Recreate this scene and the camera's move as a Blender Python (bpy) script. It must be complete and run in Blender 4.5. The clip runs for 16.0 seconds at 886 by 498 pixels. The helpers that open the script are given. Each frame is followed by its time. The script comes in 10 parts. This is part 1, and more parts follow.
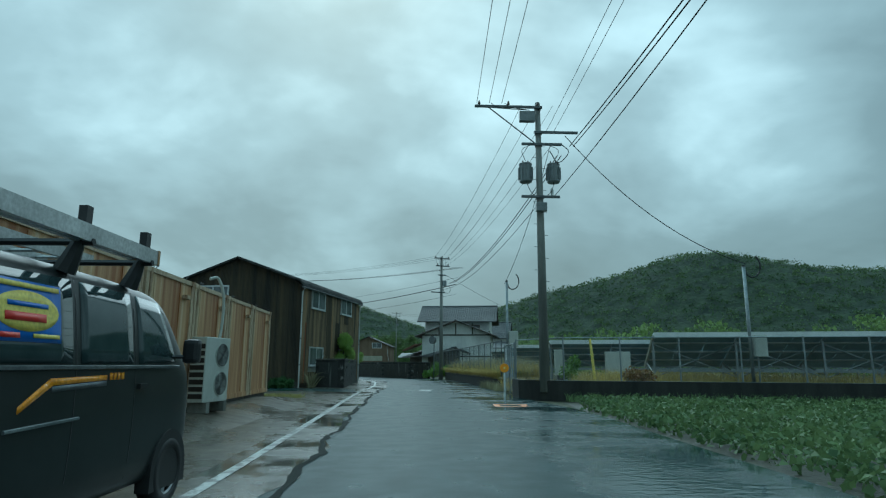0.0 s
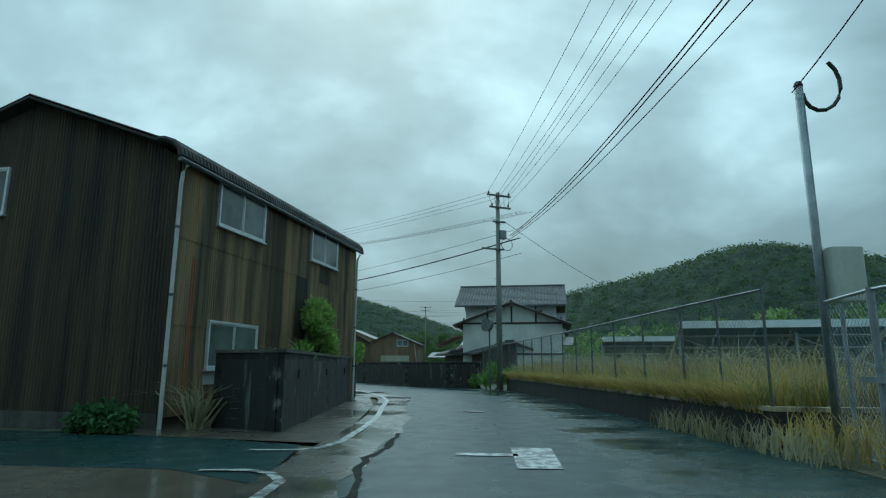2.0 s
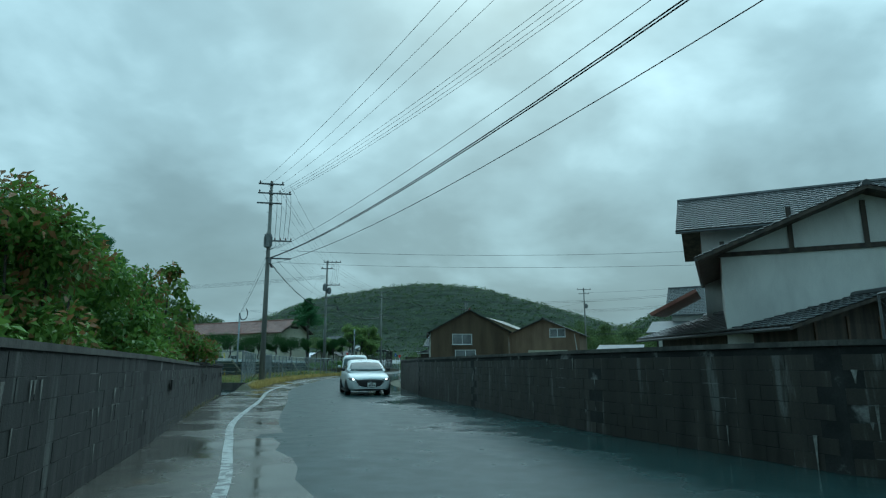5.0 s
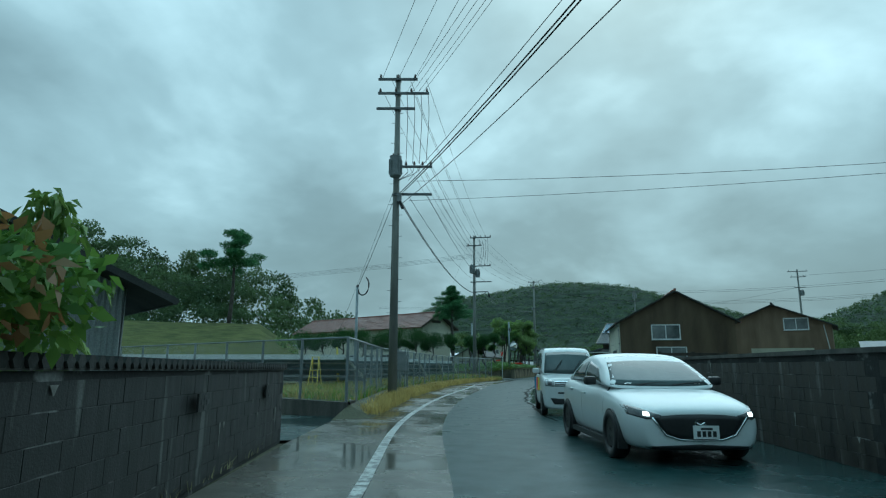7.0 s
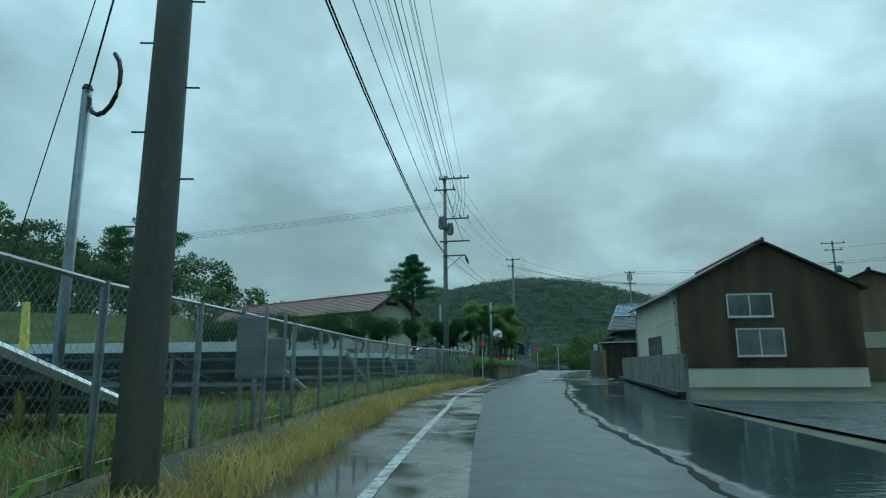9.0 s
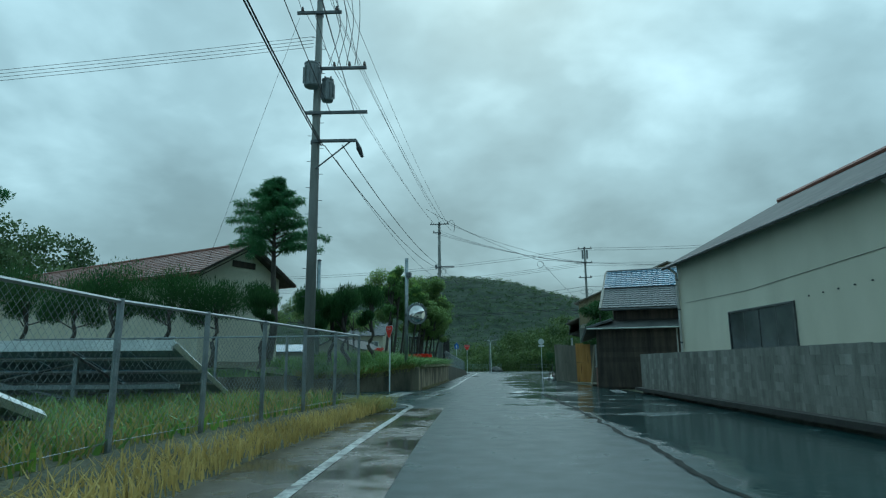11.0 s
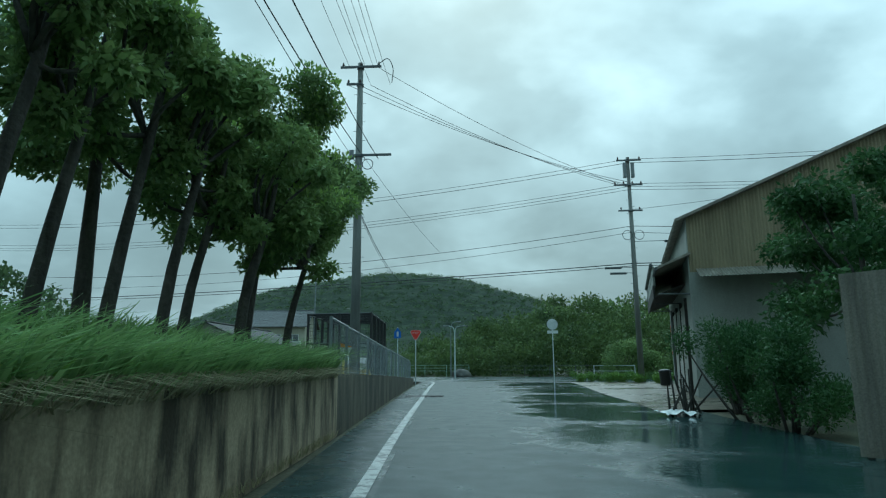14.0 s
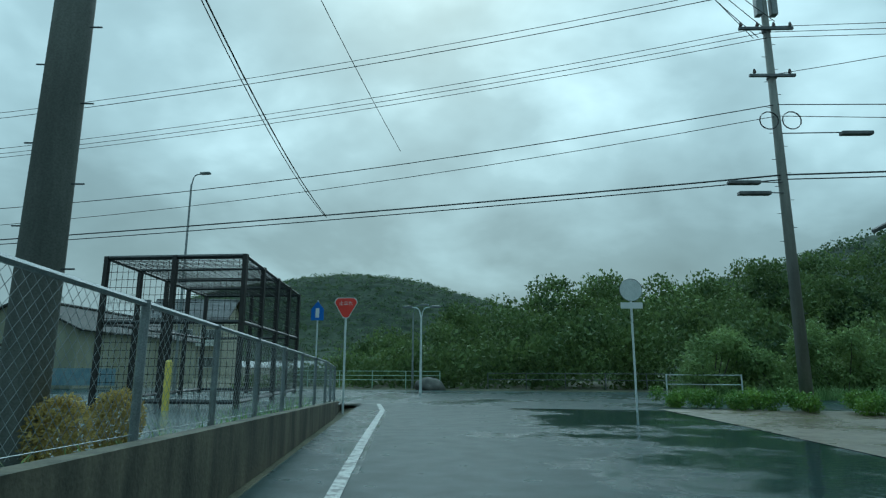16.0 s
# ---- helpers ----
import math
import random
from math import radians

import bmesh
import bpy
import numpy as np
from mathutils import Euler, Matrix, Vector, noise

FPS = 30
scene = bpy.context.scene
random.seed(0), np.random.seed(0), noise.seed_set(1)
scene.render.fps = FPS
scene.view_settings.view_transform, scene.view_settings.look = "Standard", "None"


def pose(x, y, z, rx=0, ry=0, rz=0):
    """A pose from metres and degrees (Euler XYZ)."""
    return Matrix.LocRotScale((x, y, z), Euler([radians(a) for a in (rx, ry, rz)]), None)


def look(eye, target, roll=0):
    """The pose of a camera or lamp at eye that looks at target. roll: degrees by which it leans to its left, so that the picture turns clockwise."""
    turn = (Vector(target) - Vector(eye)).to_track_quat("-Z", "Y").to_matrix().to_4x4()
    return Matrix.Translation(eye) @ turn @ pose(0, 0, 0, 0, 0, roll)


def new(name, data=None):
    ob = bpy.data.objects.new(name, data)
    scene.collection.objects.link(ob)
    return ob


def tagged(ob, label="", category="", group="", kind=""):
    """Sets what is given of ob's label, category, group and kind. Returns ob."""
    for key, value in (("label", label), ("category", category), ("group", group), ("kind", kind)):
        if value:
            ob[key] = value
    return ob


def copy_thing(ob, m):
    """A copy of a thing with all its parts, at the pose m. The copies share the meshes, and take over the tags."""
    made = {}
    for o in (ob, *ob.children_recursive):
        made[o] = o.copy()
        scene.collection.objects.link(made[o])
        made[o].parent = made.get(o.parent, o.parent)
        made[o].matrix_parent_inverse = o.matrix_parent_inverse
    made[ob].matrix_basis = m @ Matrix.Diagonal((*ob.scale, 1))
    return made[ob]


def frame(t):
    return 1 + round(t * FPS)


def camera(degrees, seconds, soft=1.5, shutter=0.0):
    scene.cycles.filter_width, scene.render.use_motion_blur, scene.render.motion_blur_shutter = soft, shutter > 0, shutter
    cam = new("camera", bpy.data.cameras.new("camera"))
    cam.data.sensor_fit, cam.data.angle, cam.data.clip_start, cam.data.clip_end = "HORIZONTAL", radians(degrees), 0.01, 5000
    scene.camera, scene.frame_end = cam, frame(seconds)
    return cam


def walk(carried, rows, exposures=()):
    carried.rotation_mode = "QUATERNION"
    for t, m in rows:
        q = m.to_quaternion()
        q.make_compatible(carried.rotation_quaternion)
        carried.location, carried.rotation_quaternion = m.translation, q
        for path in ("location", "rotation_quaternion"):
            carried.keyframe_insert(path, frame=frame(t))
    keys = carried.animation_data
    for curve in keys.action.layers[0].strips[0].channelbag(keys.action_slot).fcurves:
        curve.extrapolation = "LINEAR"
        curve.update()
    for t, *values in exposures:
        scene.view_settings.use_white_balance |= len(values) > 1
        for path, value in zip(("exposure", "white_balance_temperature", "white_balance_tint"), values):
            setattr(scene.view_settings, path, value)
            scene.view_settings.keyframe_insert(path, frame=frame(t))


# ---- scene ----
cam = camera(72.8, 16.0, soft=1.2)
PATH = [
    (0, look((1.877, -0.293, 1.218), (1.894, 1.671, 1.597), 0.27)),
    (0.5, look((1.646, 5.227, 1.219), (1.644, 7.190, 1.600), 0.28)),
    (1, look((1.285, 10.637, 1.225), (1.256, 12.600, 1.607), 0.33)),
    (1.5, look((0.810, 15.894, 1.223), (0.751, 17.857, 1.606), 0.39)),
    (2, look((0.384, 20.852, 1.215), (0.308, 22.814, 1.598), 0.25)),
    (2.5, look((-0.079, 26.037, 1.228), (-0.152, 27.999, 1.612), 0.09)),
    (3, look((-0.445, 31.030, 1.211), (-0.522, 32.992, 1.593), 0.11)),
    (3.2, look((-0.585, 33.021, 1.211), (-0.668, 34.983, 1.591), -0.07)),
    (5.3, look((-4.043, 51.160, 1.221), (-4.721, 53.003, 1.600), -0.05)),
    (5.5, look((-4.890, 52.588, 1.208), (-5.655, 54.397, 1.588), 0.02)),
    (6, look((-7.115, 56.176, 1.225), (-8.050, 57.901, 1.609), 0.11)),
    (6.5, look((-9.511, 59.830, 1.224), (-10.466, 61.544, 1.609), 0.10)),
    (7, look((-11.869, 63.541, 1.235), (-12.829, 65.253, 1.619), 0.25)),
    (7.5, look((-14.248, 67.329, 1.230), (-15.202, 69.044, 1.613), 0.27)),
    (8, look((-16.552, 71.323, 1.195), (-17.490, 73.048, 1.576), 0.24)),
    (8.2, look((-17.457, 72.967, 1.206), (-18.379, 74.700, 1.585), -0.08)),
    (10.3, look((-25.820, 92.844, 1.224), (-26.510, 94.684, 1.599), -0.07)),
    (10.5, look((-26.581, 94.902, 1.229), (-27.245, 96.752, 1.603), -0.22)),
    (11, look((-28.357, 100.051, 1.222), (-28.956, 101.922, 1.595), -0.43)),
    (11.5, look((-30.004, 105.147, 1.221), (-30.558, 107.032, 1.596), -0.39)),
    (12, look((-31.477, 110.061, 1.219), (-32.005, 111.953, 1.592), -0.33)),
    (12.5, look((-32.900, 115.013, 1.209), (-33.424, 116.908, 1.579), -0.36)),
    (13, look((-34.245, 120.377, 1.222), (-34.759, 122.274, 1.590), -0.38)),
    (13.5, look((-35.567, 125.713, 1.217), (-36.052, 127.617, 1.586), -0.37)),
    (14, look((-36.878, 130.940, 1.218), (-37.322, 132.854, 1.591), -0.32)),
    (14.5, look((-38.094, 135.949, 1.217), (-38.493, 137.872, 1.595), -0.25)),
    (15, look((-39.232, 140.816, 1.223), (-39.595, 142.745, 1.605), -0.21)),
    (15.5, look((-40.335, 145.570, 1.225), (-40.667, 147.504, 1.610), -0.14)),
    (16, look((-41.469, 150.088, 1.228), (-41.775, 152.026, 1.616), 0.17)),
]
walk(cam, PATH, exposures=((0.0, 0.0, 5330, -9), (2.0, 0.02, 5380, -8), (2.6, 0.12, 5400, -7), (3.2, 0.16, 5400, -7), (5.3, 0.0, 5250, -10), (8.2, 0.0, 5250, -10), (11.5, 0.02, 5300, -9), (13.0, 0.15, 5400, -8), (15.2, 0.15, 5400, -8), (16.0, 0.05, 5350, -9)))

# ---- sky and light: thick rain cloud, brightest ahead and high up ----
SUN_AZ, SUN_EL = radians(10), radians(42)
sun_way = Vector((-math.sin(SUN_AZ) * math.cos(SUN_EL), math.cos(SUN_AZ) * math.cos(SUN_EL), math.sin(SUN_EL)))
world = bpy.data.worlds.new("rain_sky")
scene.world = world
world.use_nodes = True
wn, wl = world.node_tree.nodes, world.node_tree.links
wn.clear()


def wnode(kind, **kw):
    n = wn.new(kind)
    for k, v in kw.items():
        n.inputs[k].default_value = v
    return n


w_out = wnode("ShaderNodeOutputWorld")
w_bg = wnode("ShaderNodeBackground", Strength=1.0)
w_sky = wn.new("ShaderNodeTexSky")
w_sky.sky_type, w_sky.sun_disc = "NISHITA", False
w_sky.sun_elevation, w_sky.sun_rotation = SUN_EL, -SUN_AZ
w_sky.air_density, w_sky.dust_density = 2.0, 4.0
w_tc = wn.new("ShaderNodeTexCoord")
# the cloud deck is laid out on a flat layer overhead, so that it closes up towards the horizon
w_sep = wn.new("ShaderNodeSeparateXYZ")
wl.new(w_tc.outputs["Generated"], w_sep.inputs[0])
w_up = wn.new("ShaderNodeMath")
w_up.operation = "MAXIMUM"
w_up.inputs[1].default_value = 0.0
wl.new(w_sep.outputs[2], w_up.inputs[0])
w_add = wn.new("ShaderNodeMath")
w_add.operation = "ADD"
w_add.inputs[1].default_value = 0.32
wl.new(w_up.outputs[0], w_add.inputs[0])
w_dx, w_dy = wn.new("ShaderNodeMath"), wn.new("ShaderNodeMath")
for n, k in ((w_dx, 0), (w_dy, 1)):
    n.operation = "DIVIDE"
    wl.new(w_sep.outputs[k], n.inputs[0])
    wl.new(w_add.outputs[0], n.inputs[1])
w_com = wn.new("ShaderNodeCombineXYZ")
wl.new(w_dx.outputs[0], w_com.inputs[0])
wl.new(w_dy.outputs[0], w_com.inputs[1])
w_big = wnode("ShaderNodeTexNoise", Scale=0.95, Detail=5.0, Roughness=0.52, Distortion=0.35)
w_fine = wnode("ShaderNodeTexNoise", Scale=3.2, Detail=6.0, Roughness=0.55, Distortion=0.2)
for n in (w_big, w_fine):
    wl.new(w_com.outputs[0], n.inputs["Vector"])
w_mix = wn.new("ShaderNodeMath")
w_mix.operation = "MULTIPLY_ADD"
w_mix.inputs[1].default_value = 0.22
wl.new(w_fine.outputs["Fac"], w_mix.inputs[0])
wl.new(w_big.outputs["Fac"], w_mix.inputs[2])
# glow of the hidden sun through the deck
w_dot = wn.new("ShaderNodeVectorMath")
w_dot.operation = "DOT_PRODUCT"
w_dot.inputs[1].default_value = sun_way
wl.new(w_tc.outputs["Generated"], w_dot.inputs[0])
w_glow = wn.new("ShaderNodeMapRange")
w_glow.interpolation_type = "SMOOTHSTEP"
for k, v in (("From Min", 0.62), ("From Max", 1.0), ("To Min", 0.0), ("To Max", 0.18)):
    w_glow.inputs[k].default_value = v
wl.new(w_dot.outputs["Value"], w_glow.inputs["Value"])
w_sum = wn.new("ShaderNodeMath")
w_sum.operation = "ADD"
wl.new(w_mix.outputs[0], w_sum.inputs[0])
wl.new(w_glow.outputs[0], w_sum.inputs[1])
# banks and openings of the cloud: heading and height in degrees, radius, how much thinner
w_total = w_sum
for az, el, wide, amount in ((3, 5, 26, -0.12), (-30, 17, 11, 0.16), (58, 8, 20, 0.03)):
    az, el = radians(az), radians(el)
    w_d, w_m, w_a = wn.new("ShaderNodeVectorMath"), wn.new("ShaderNodeMapRange"), wn.new("ShaderNodeMath")
    w_d.operation, w_a.operation, w_m.interpolation_type = "DOT_PRODUCT", "ADD", "SMOOTHSTEP"
    w_d.inputs[1].default_value = (-math.sin(az) * math.cos(el), math.cos(az) * math.cos(el), math.sin(el))
    for k, v in (("From Min", math.cos(radians(wide))), ("From Max", 1.0), ("To Min", 0.0), ("To Max", amount)):
        w_m.inputs[k].default_value = v
    wl.new(w_tc.outputs["Generated"], w_d.inputs[0])
    wl.new(w_d.outputs["Value"], w_m.inputs["Value"])
    wl.new(w_total.outputs[0], w_a.inputs[0])
    wl.new(w_m.outputs[0], w_a.inputs[1])
    w_total = w_a
w_ramp = wn.new("ShaderNodeValToRGB")
cr = w_ramp.color_ramp
cr.elements[0].position, cr.elements[0].color = 0.42, (0.20, 0.255, 0.265, 1)
cr.elements[1].position, cr.elements[1].color = 0.90, (0.82, 0.96, 0.98, 1)
e = cr.elements.new(0.60)
e.color = (0.27, 0.34, 0.355, 1)
e = cr.elements.new(0.74)
e.color = (0.43, 0.53, 0.55, 1)
wl.new(w_total.outputs[0], w_ramp.inputs[0])
w_scale = wn.new("ShaderNodeVectorMath")
w_scale.operation = "SCALE"
w_scale.inputs["Scale"].default_value = 0.05 * 0.12
wl.new(w_sky.outputs[0], w_scale.inputs[0])
w_col = wn.new("ShaderNodeVectorMath")
w_col.operation = "ADD"
wl.new(w_ramp.outputs[0], w_col.inputs[0])
wl.new(w_scale.outputs[0], w_col.inputs[1])
# an overcast sky is brighter overhead than near the horizon
w_zen = wn.new("ShaderNodeMapRange")
w_zen.interpolation_type = "SMOOTHSTEP"
for k, v in (("From Min", 0.60), ("From Max", 1.0), ("To Min", 1.0), ("To Max", 3.2)):
    w_zen.inputs[k].default_value = v
wl.new(w_sep.outputs[2], w_zen.inputs["Value"])
w_fin = wn.new("ShaderNodeVectorMath")
w_fin.operation = "SCALE"
wl.new(w_col.outputs[0], w_fin.inputs[0])
wl.new(w_zen.outputs[0], w_fin.inputs["Scale"])
# the thin part of the deck overhead lets through bluer light
w_tint = wn.new("ShaderNodeMix")
w_tint.data_type = "RGBA"
w_tint.inputs[6].default_value, w_tint.inputs[7].default_value = (1, 1, 1, 1), (0.66, 0.78, 0.80, 1)
w_hi = wn.new("ShaderNodeMapRange")
w_hi.inputs["From Min"].default_value, w_hi.inputs["From Max"].default_value = 0.6, 0.9
wl.new(w_sep.outputs[2], w_hi.inputs["Value"])
wl.new(w_hi.outputs[0], w_tint.inputs[0])
w_mul = wn.new("ShaderNodeVectorMath")
w_mul.operation = "MULTIPLY"
wl.new(w_fin.outputs[0], w_mul.inputs[0])
wl.new(w_tint.outputs[2], w_mul.inputs[1])
wl.new(w_mul.outputs[0], w_bg.inputs["Color"])
wl.new(w_bg.outputs[0], w_out.inputs[0])
sun_data = bpy.data.lights.new("sun", "SUN")
sun_data.energy, sun_data.angle, sun_data.color = 0.9, radians(60), (0.93, 0.985, 1.0)
sun = new("sun", sun_data)
sun.matrix_world = look((0, 0, 60), Vector((0, 0, 60)) - sun_way)

# ---- materials ----
def mat(name, c1, c2=None, scale=3.0, rough=0.7, rough2=None, metal=0.0, bump=0.3, bscale=40.0, stretch=(1, 1, 1), vary=0.0,
        lo=0.35, hi=0.65, spec=0.5, c3=None, speck=0.0, coat=0.0, depth=0.01, grain=0.18, world_space=False):
    """Two noises at two scales: stains between c1 and c2 (c3: rare patches), fine grain in colour and relief."""
    m = bpy.data.materials.new(name)
    m.use_nodes = True
    nt, b = m.node_tree, m.node_tree.nodes["Principled BSDF"]
    N, L = nt.nodes, nt.links
    c2 = c2 or tuple(min(1, v * 1.25) for v in c1)
    tc, mp = N.new("ShaderNodeTexCoord"), N.new("ShaderNodeMapping")
    mp.inputs["Scale"].default_value = stretch
    where = N.new("ShaderNodeNewGeometry").outputs["Position"] if world_space else tc.outputs["Object"]
    L.new(where, mp.inputs[0])
    n1, n2 = N.new("ShaderNodeTexNoise"), N.new("ShaderNodeTexNoise")
    n1.inputs["Scale"].default_value, n1.inputs["Detail"].default_value, n1.inputs["Roughness"].default_value = scale, 5, 0.6
    n2.inputs["Scale"].default_value, n2.inputs["Detail"].default_value = bscale, 3
    L.new(mp.outputs[0], n1.inputs["Vector"])
    L.new(where, n2.inputs["Vector"])
    r = N.new("ShaderNodeValToRGB")
    r.color_ramp.elements[0].position, r.color_ramp.elements[0].color = lo, (*c1, 1)
    r.color_ramp.elements[1].position, r.color_ramp.elements[1].color = hi, (*c2, 1)
    if c3:
        e = r.color_ramp.elements.new(min(0.98, hi + 0.08))
        e.color = (*c3, 1)
    L.new(n1.outputs["Fac"], r.inputs[0])
    g = N.new("ShaderNodeMapRange")
    for k, v in (("From Min", 0.3), ("From Max", 0.7), ("To Min", 1 - grain - speck), ("To Max", 1 + grain + speck)):
        g.inputs[k].default_value = v
    L.new(n2.outputs["Fac"], g.inputs["Value"])
    mul = N.new("ShaderNodeVectorMath")
    mul.operation = "SCALE"
    L.new(r.outputs[0], mul.inputs[0])
    L.new(g.outputs[0], mul.inputs["Scale"])
    last = mul.outputs[0]
    if vary:
        oi, vr, vm = N.new("ShaderNodeObjectInfo"), N.new("ShaderNodeMapRange"), N.new("ShaderNodeVectorMath")
        vr.inputs["To Min"].default_value, vr.inputs["To Max"].default_value = 1 - vary, 1 + vary
        L.new(oi.outputs["Random"], vr.inputs["Value"])
        vm.operation = "SCALE"
        L.new(last, vm.inputs[0])
        L.new(vr.outputs[0], vm.inputs["Scale"])
        last = vm.outputs[0]
    L.new(last, b.inputs["Base Color"])
    if rough2 is None:
        b.inputs["Roughness"].default_value = rough
    else:
        rr = N.new("ShaderNodeMapRange")
        for k, v in (("From Min", 0.35), ("From Max", 0.65), ("To Min", rough), ("To Max", rough2)):
            rr.inputs[k].default_value = v
        L.new(n1.outputs["Fac"], rr.inputs["Value"])
        L.new(rr.outputs[0], b.inputs["Roughness"])
    b.inputs["Metallic"].default_value = metal
    b.inputs["Specular IOR Level"].default_value = spec
    b.inputs["Coat Weight"].default_value = coat
    if bump:
        bp = N.new("ShaderNodeBump")
        bp.inputs["Strength"].default_value, bp.inputs["Distance"].default_value = bump, depth
        L.new(n2.outputs["Fac"], bp.inputs["Height"])
        L.new(bp.outputs[0], b.inputs["Normal"])
    return m


def leaf_mat(name, c1, c2, gloss=0.45, scale=0.7, single=0.55):
    """Leaves: each clump has its own green, some light comes through."""
    m = bpy.data.materials.new(name)
    m.use_nodes = True
    N, L = m.node_tree.nodes, m.node_tree.links
    b = N["Principled BSDF"]
    geo, r = N.new("ShaderNodeNewGeometry"), N.new("ShaderNodeValToRGB")
    c1, c2 = (tuple(min(0.75, v * 1.3) for v in c) for c in (c1, c2))
    r.color_ramp.elements[0].color, r.color_ramp.elements[1].color = (*c1, 1), (*c2, 1)
    tc, n = N.new("ShaderNodeTexCoord"), N.new("ShaderNodeTexNoise")
    n.inputs["Scale"].default_value = scale
    L.new(tc.outputs["Object"], n.inputs["Vector"])
    a = N.new("ShaderNodeMath")
    a.operation = "MULTIPLY_ADD"
    a.inputs[1].default_value = single
    L.new(geo.outputs["Random Per Island"], a.inputs[0])
    s = N.new("ShaderNodeMath")
    s.operation = "MULTIPLY_ADD"
    s.inputs[1].default_value, s.inputs[2].default_value = 1.6, -0.55 + (0.55 - single) * 0.5
    L.new(n.outputs["Fac"], s.inputs[0])
    L.new(s.outputs[0], a.inputs[2])
    L.new(a.outputs[0], r.inputs[0])
    L.new(r.outputs[0], b.inputs["Base Color"])
    b.inputs["Roughness"].default_value = gloss
    b.inputs["Specular IOR Level"].default_value = 0.22
    tr, mx = N.new("ShaderNodeBsdfTranslucent"), N.new("ShaderNodeMixShader")
    L.new(r.outputs[0], tr.inputs["Color"])
    mx.inputs[0].default_value = 0.33
    L.new(b.outputs[0], mx.inputs[1])
    L.new(tr.outputs[0], mx.inputs[2])
    L.new(mx.outputs[0], N["Material Output"].inputs["Surface"])
    return m


def wet_mat(name, c1, c2, pool=0.5, dry=0.42, wet=0.04, scale=0.35, grain=90.0, edge=0.06, stretch=(1, 1, 1), bump=0.35, worn=None, spec=0.5, deep="", ripple=0.0):
    """Wet paving: film of water that smooths into standing puddles where a slow noise is high."""
    m = bpy.data.materials.new(name)
    m.use_nodes = True
    N, L = m.node_tree.nodes, m.node_tree.links
    b = N["Principled BSDF"]
    tc, mp = N.new("ShaderNodeTexCoord"), N.new("ShaderNodeMapping")
    mp.inputs["Scale"].default_value = stretch
    L.new(tc.outputs["Object"], mp.inputs[0])
    n1, n2, n3 = (N.new("ShaderNodeTexNoise") for _ in range(3))
    for n, sc, de in ((n1, scale, 5), (n2, grain, 3), (n3, 2.3, 6)):
        n.inputs["Scale"].default_value, n.inputs["Detail"].default_value = sc, de
    L.new(mp.outputs[0], n1.inputs["Vector"])
    L.new(tc.outputs["Object"], n2.inputs["Vector"])
    L.new(tc.outputs["Object"], n3.inputs["Vector"])
    k = N.new("ShaderNodeMapRange")
    k.interpolation_type = "SMOOTHSTEP"
    k.inputs["From Min"].default_value, k.inputs["From Max"].default_value = pool - edge, pool + edge
    br = N.new("ShaderNodeMath")
    br.operation = "MULTIPLY_ADD"
    br.inputs[1].default_value, br.inputs[2].default_value = 0.30, -0.15
    L.new(n3.outputs["Fac"], br.inputs[0])
    fac = N.new("ShaderNodeMath")
    fac.operation = "ADD"
    L.new(n1.outputs["Fac"], fac.inputs[0])
    L.new(br.outputs[0], fac.inputs[1])
    if deep:
        # lower ground, given on the mesh, holds more water
        at, ad = N.new("ShaderNodeAttribute"), N.new("ShaderNodeMath")
        at.attribute_name = deep
        ad.operation = "ADD"
        L.new(fac.outputs[0], ad.inputs[0])
        L.new(at.outputs["Fac"], ad.inputs[1])
        L.new(ad.outputs[0], k.inputs["Value"])
    else:
        L.new(fac.outputs[0], k.inputs["Value"])
    r = N.new("ShaderNodeValToRGB")
    r.color_ramp.elements[0].position, r.color_ramp.elements[0].color = 0.35, (*c1, 1)
    r.color_ramp.elements[1].position, r.color_ramp.elements[1].color = 0.65, (*c2, 1)
    if worn:
        e = r.color_ramp.elements.new(0.74)
        e.color = (*worn, 1)
    L.new(n3.outputs["Fac"], r.inputs[0])
    g = N.new("ShaderNodeMapRange")
    for q, v in (("From Min", 0.3), ("From Max", 0.7), ("To Min", 0.65), ("To Max", 1.35)):
        g.inputs[q].default_value = v
    L.new(n2.outputs["Fac"], g.inputs["Value"])
    mul = N.new("ShaderNodeVectorMath")
    mul.operation = "SCALE"
    L.new(r.outputs[0], mul.inputs[0])
    L.new(g.outputs[0], mul.inputs["Scale"])
    L.new(mul.outputs[0], b.inputs["Base Color"])
    ro = N.new("ShaderNodeMapRange")
    ro.inputs["To Max"].default_value = wet
    dr = N.new("ShaderNodeMapRange")
    for q, v in (("From Min", 0.32), ("From Max", 0.68), ("To Min", dry + 0.03), ("To Max", dry - 0.05)):
        dr.inputs[q].default_value = v
    L.new(n3.outputs["Fac"], dr.inputs["Value"])
    L.new(dr.outputs[0], ro.inputs["To Min"])
    L.new(k.outputs[0], ro.inputs["Value"])
    L.new(ro.outputs[0], b.inputs["Roughness"])
    st = N.new("ShaderNodeMapRange")
    st.inputs["To Min"].default_value, st.inputs["To Max"].default_value = bump, max(0.02, ripple)
    L.new(k.outputs[0], st.inputs["Value"])
    bp = N.new("ShaderNodeBump")
    bp.inputs["Distance"].default_value = 0.006
    L.new(st.outputs[0], bp.inputs["Strength"])
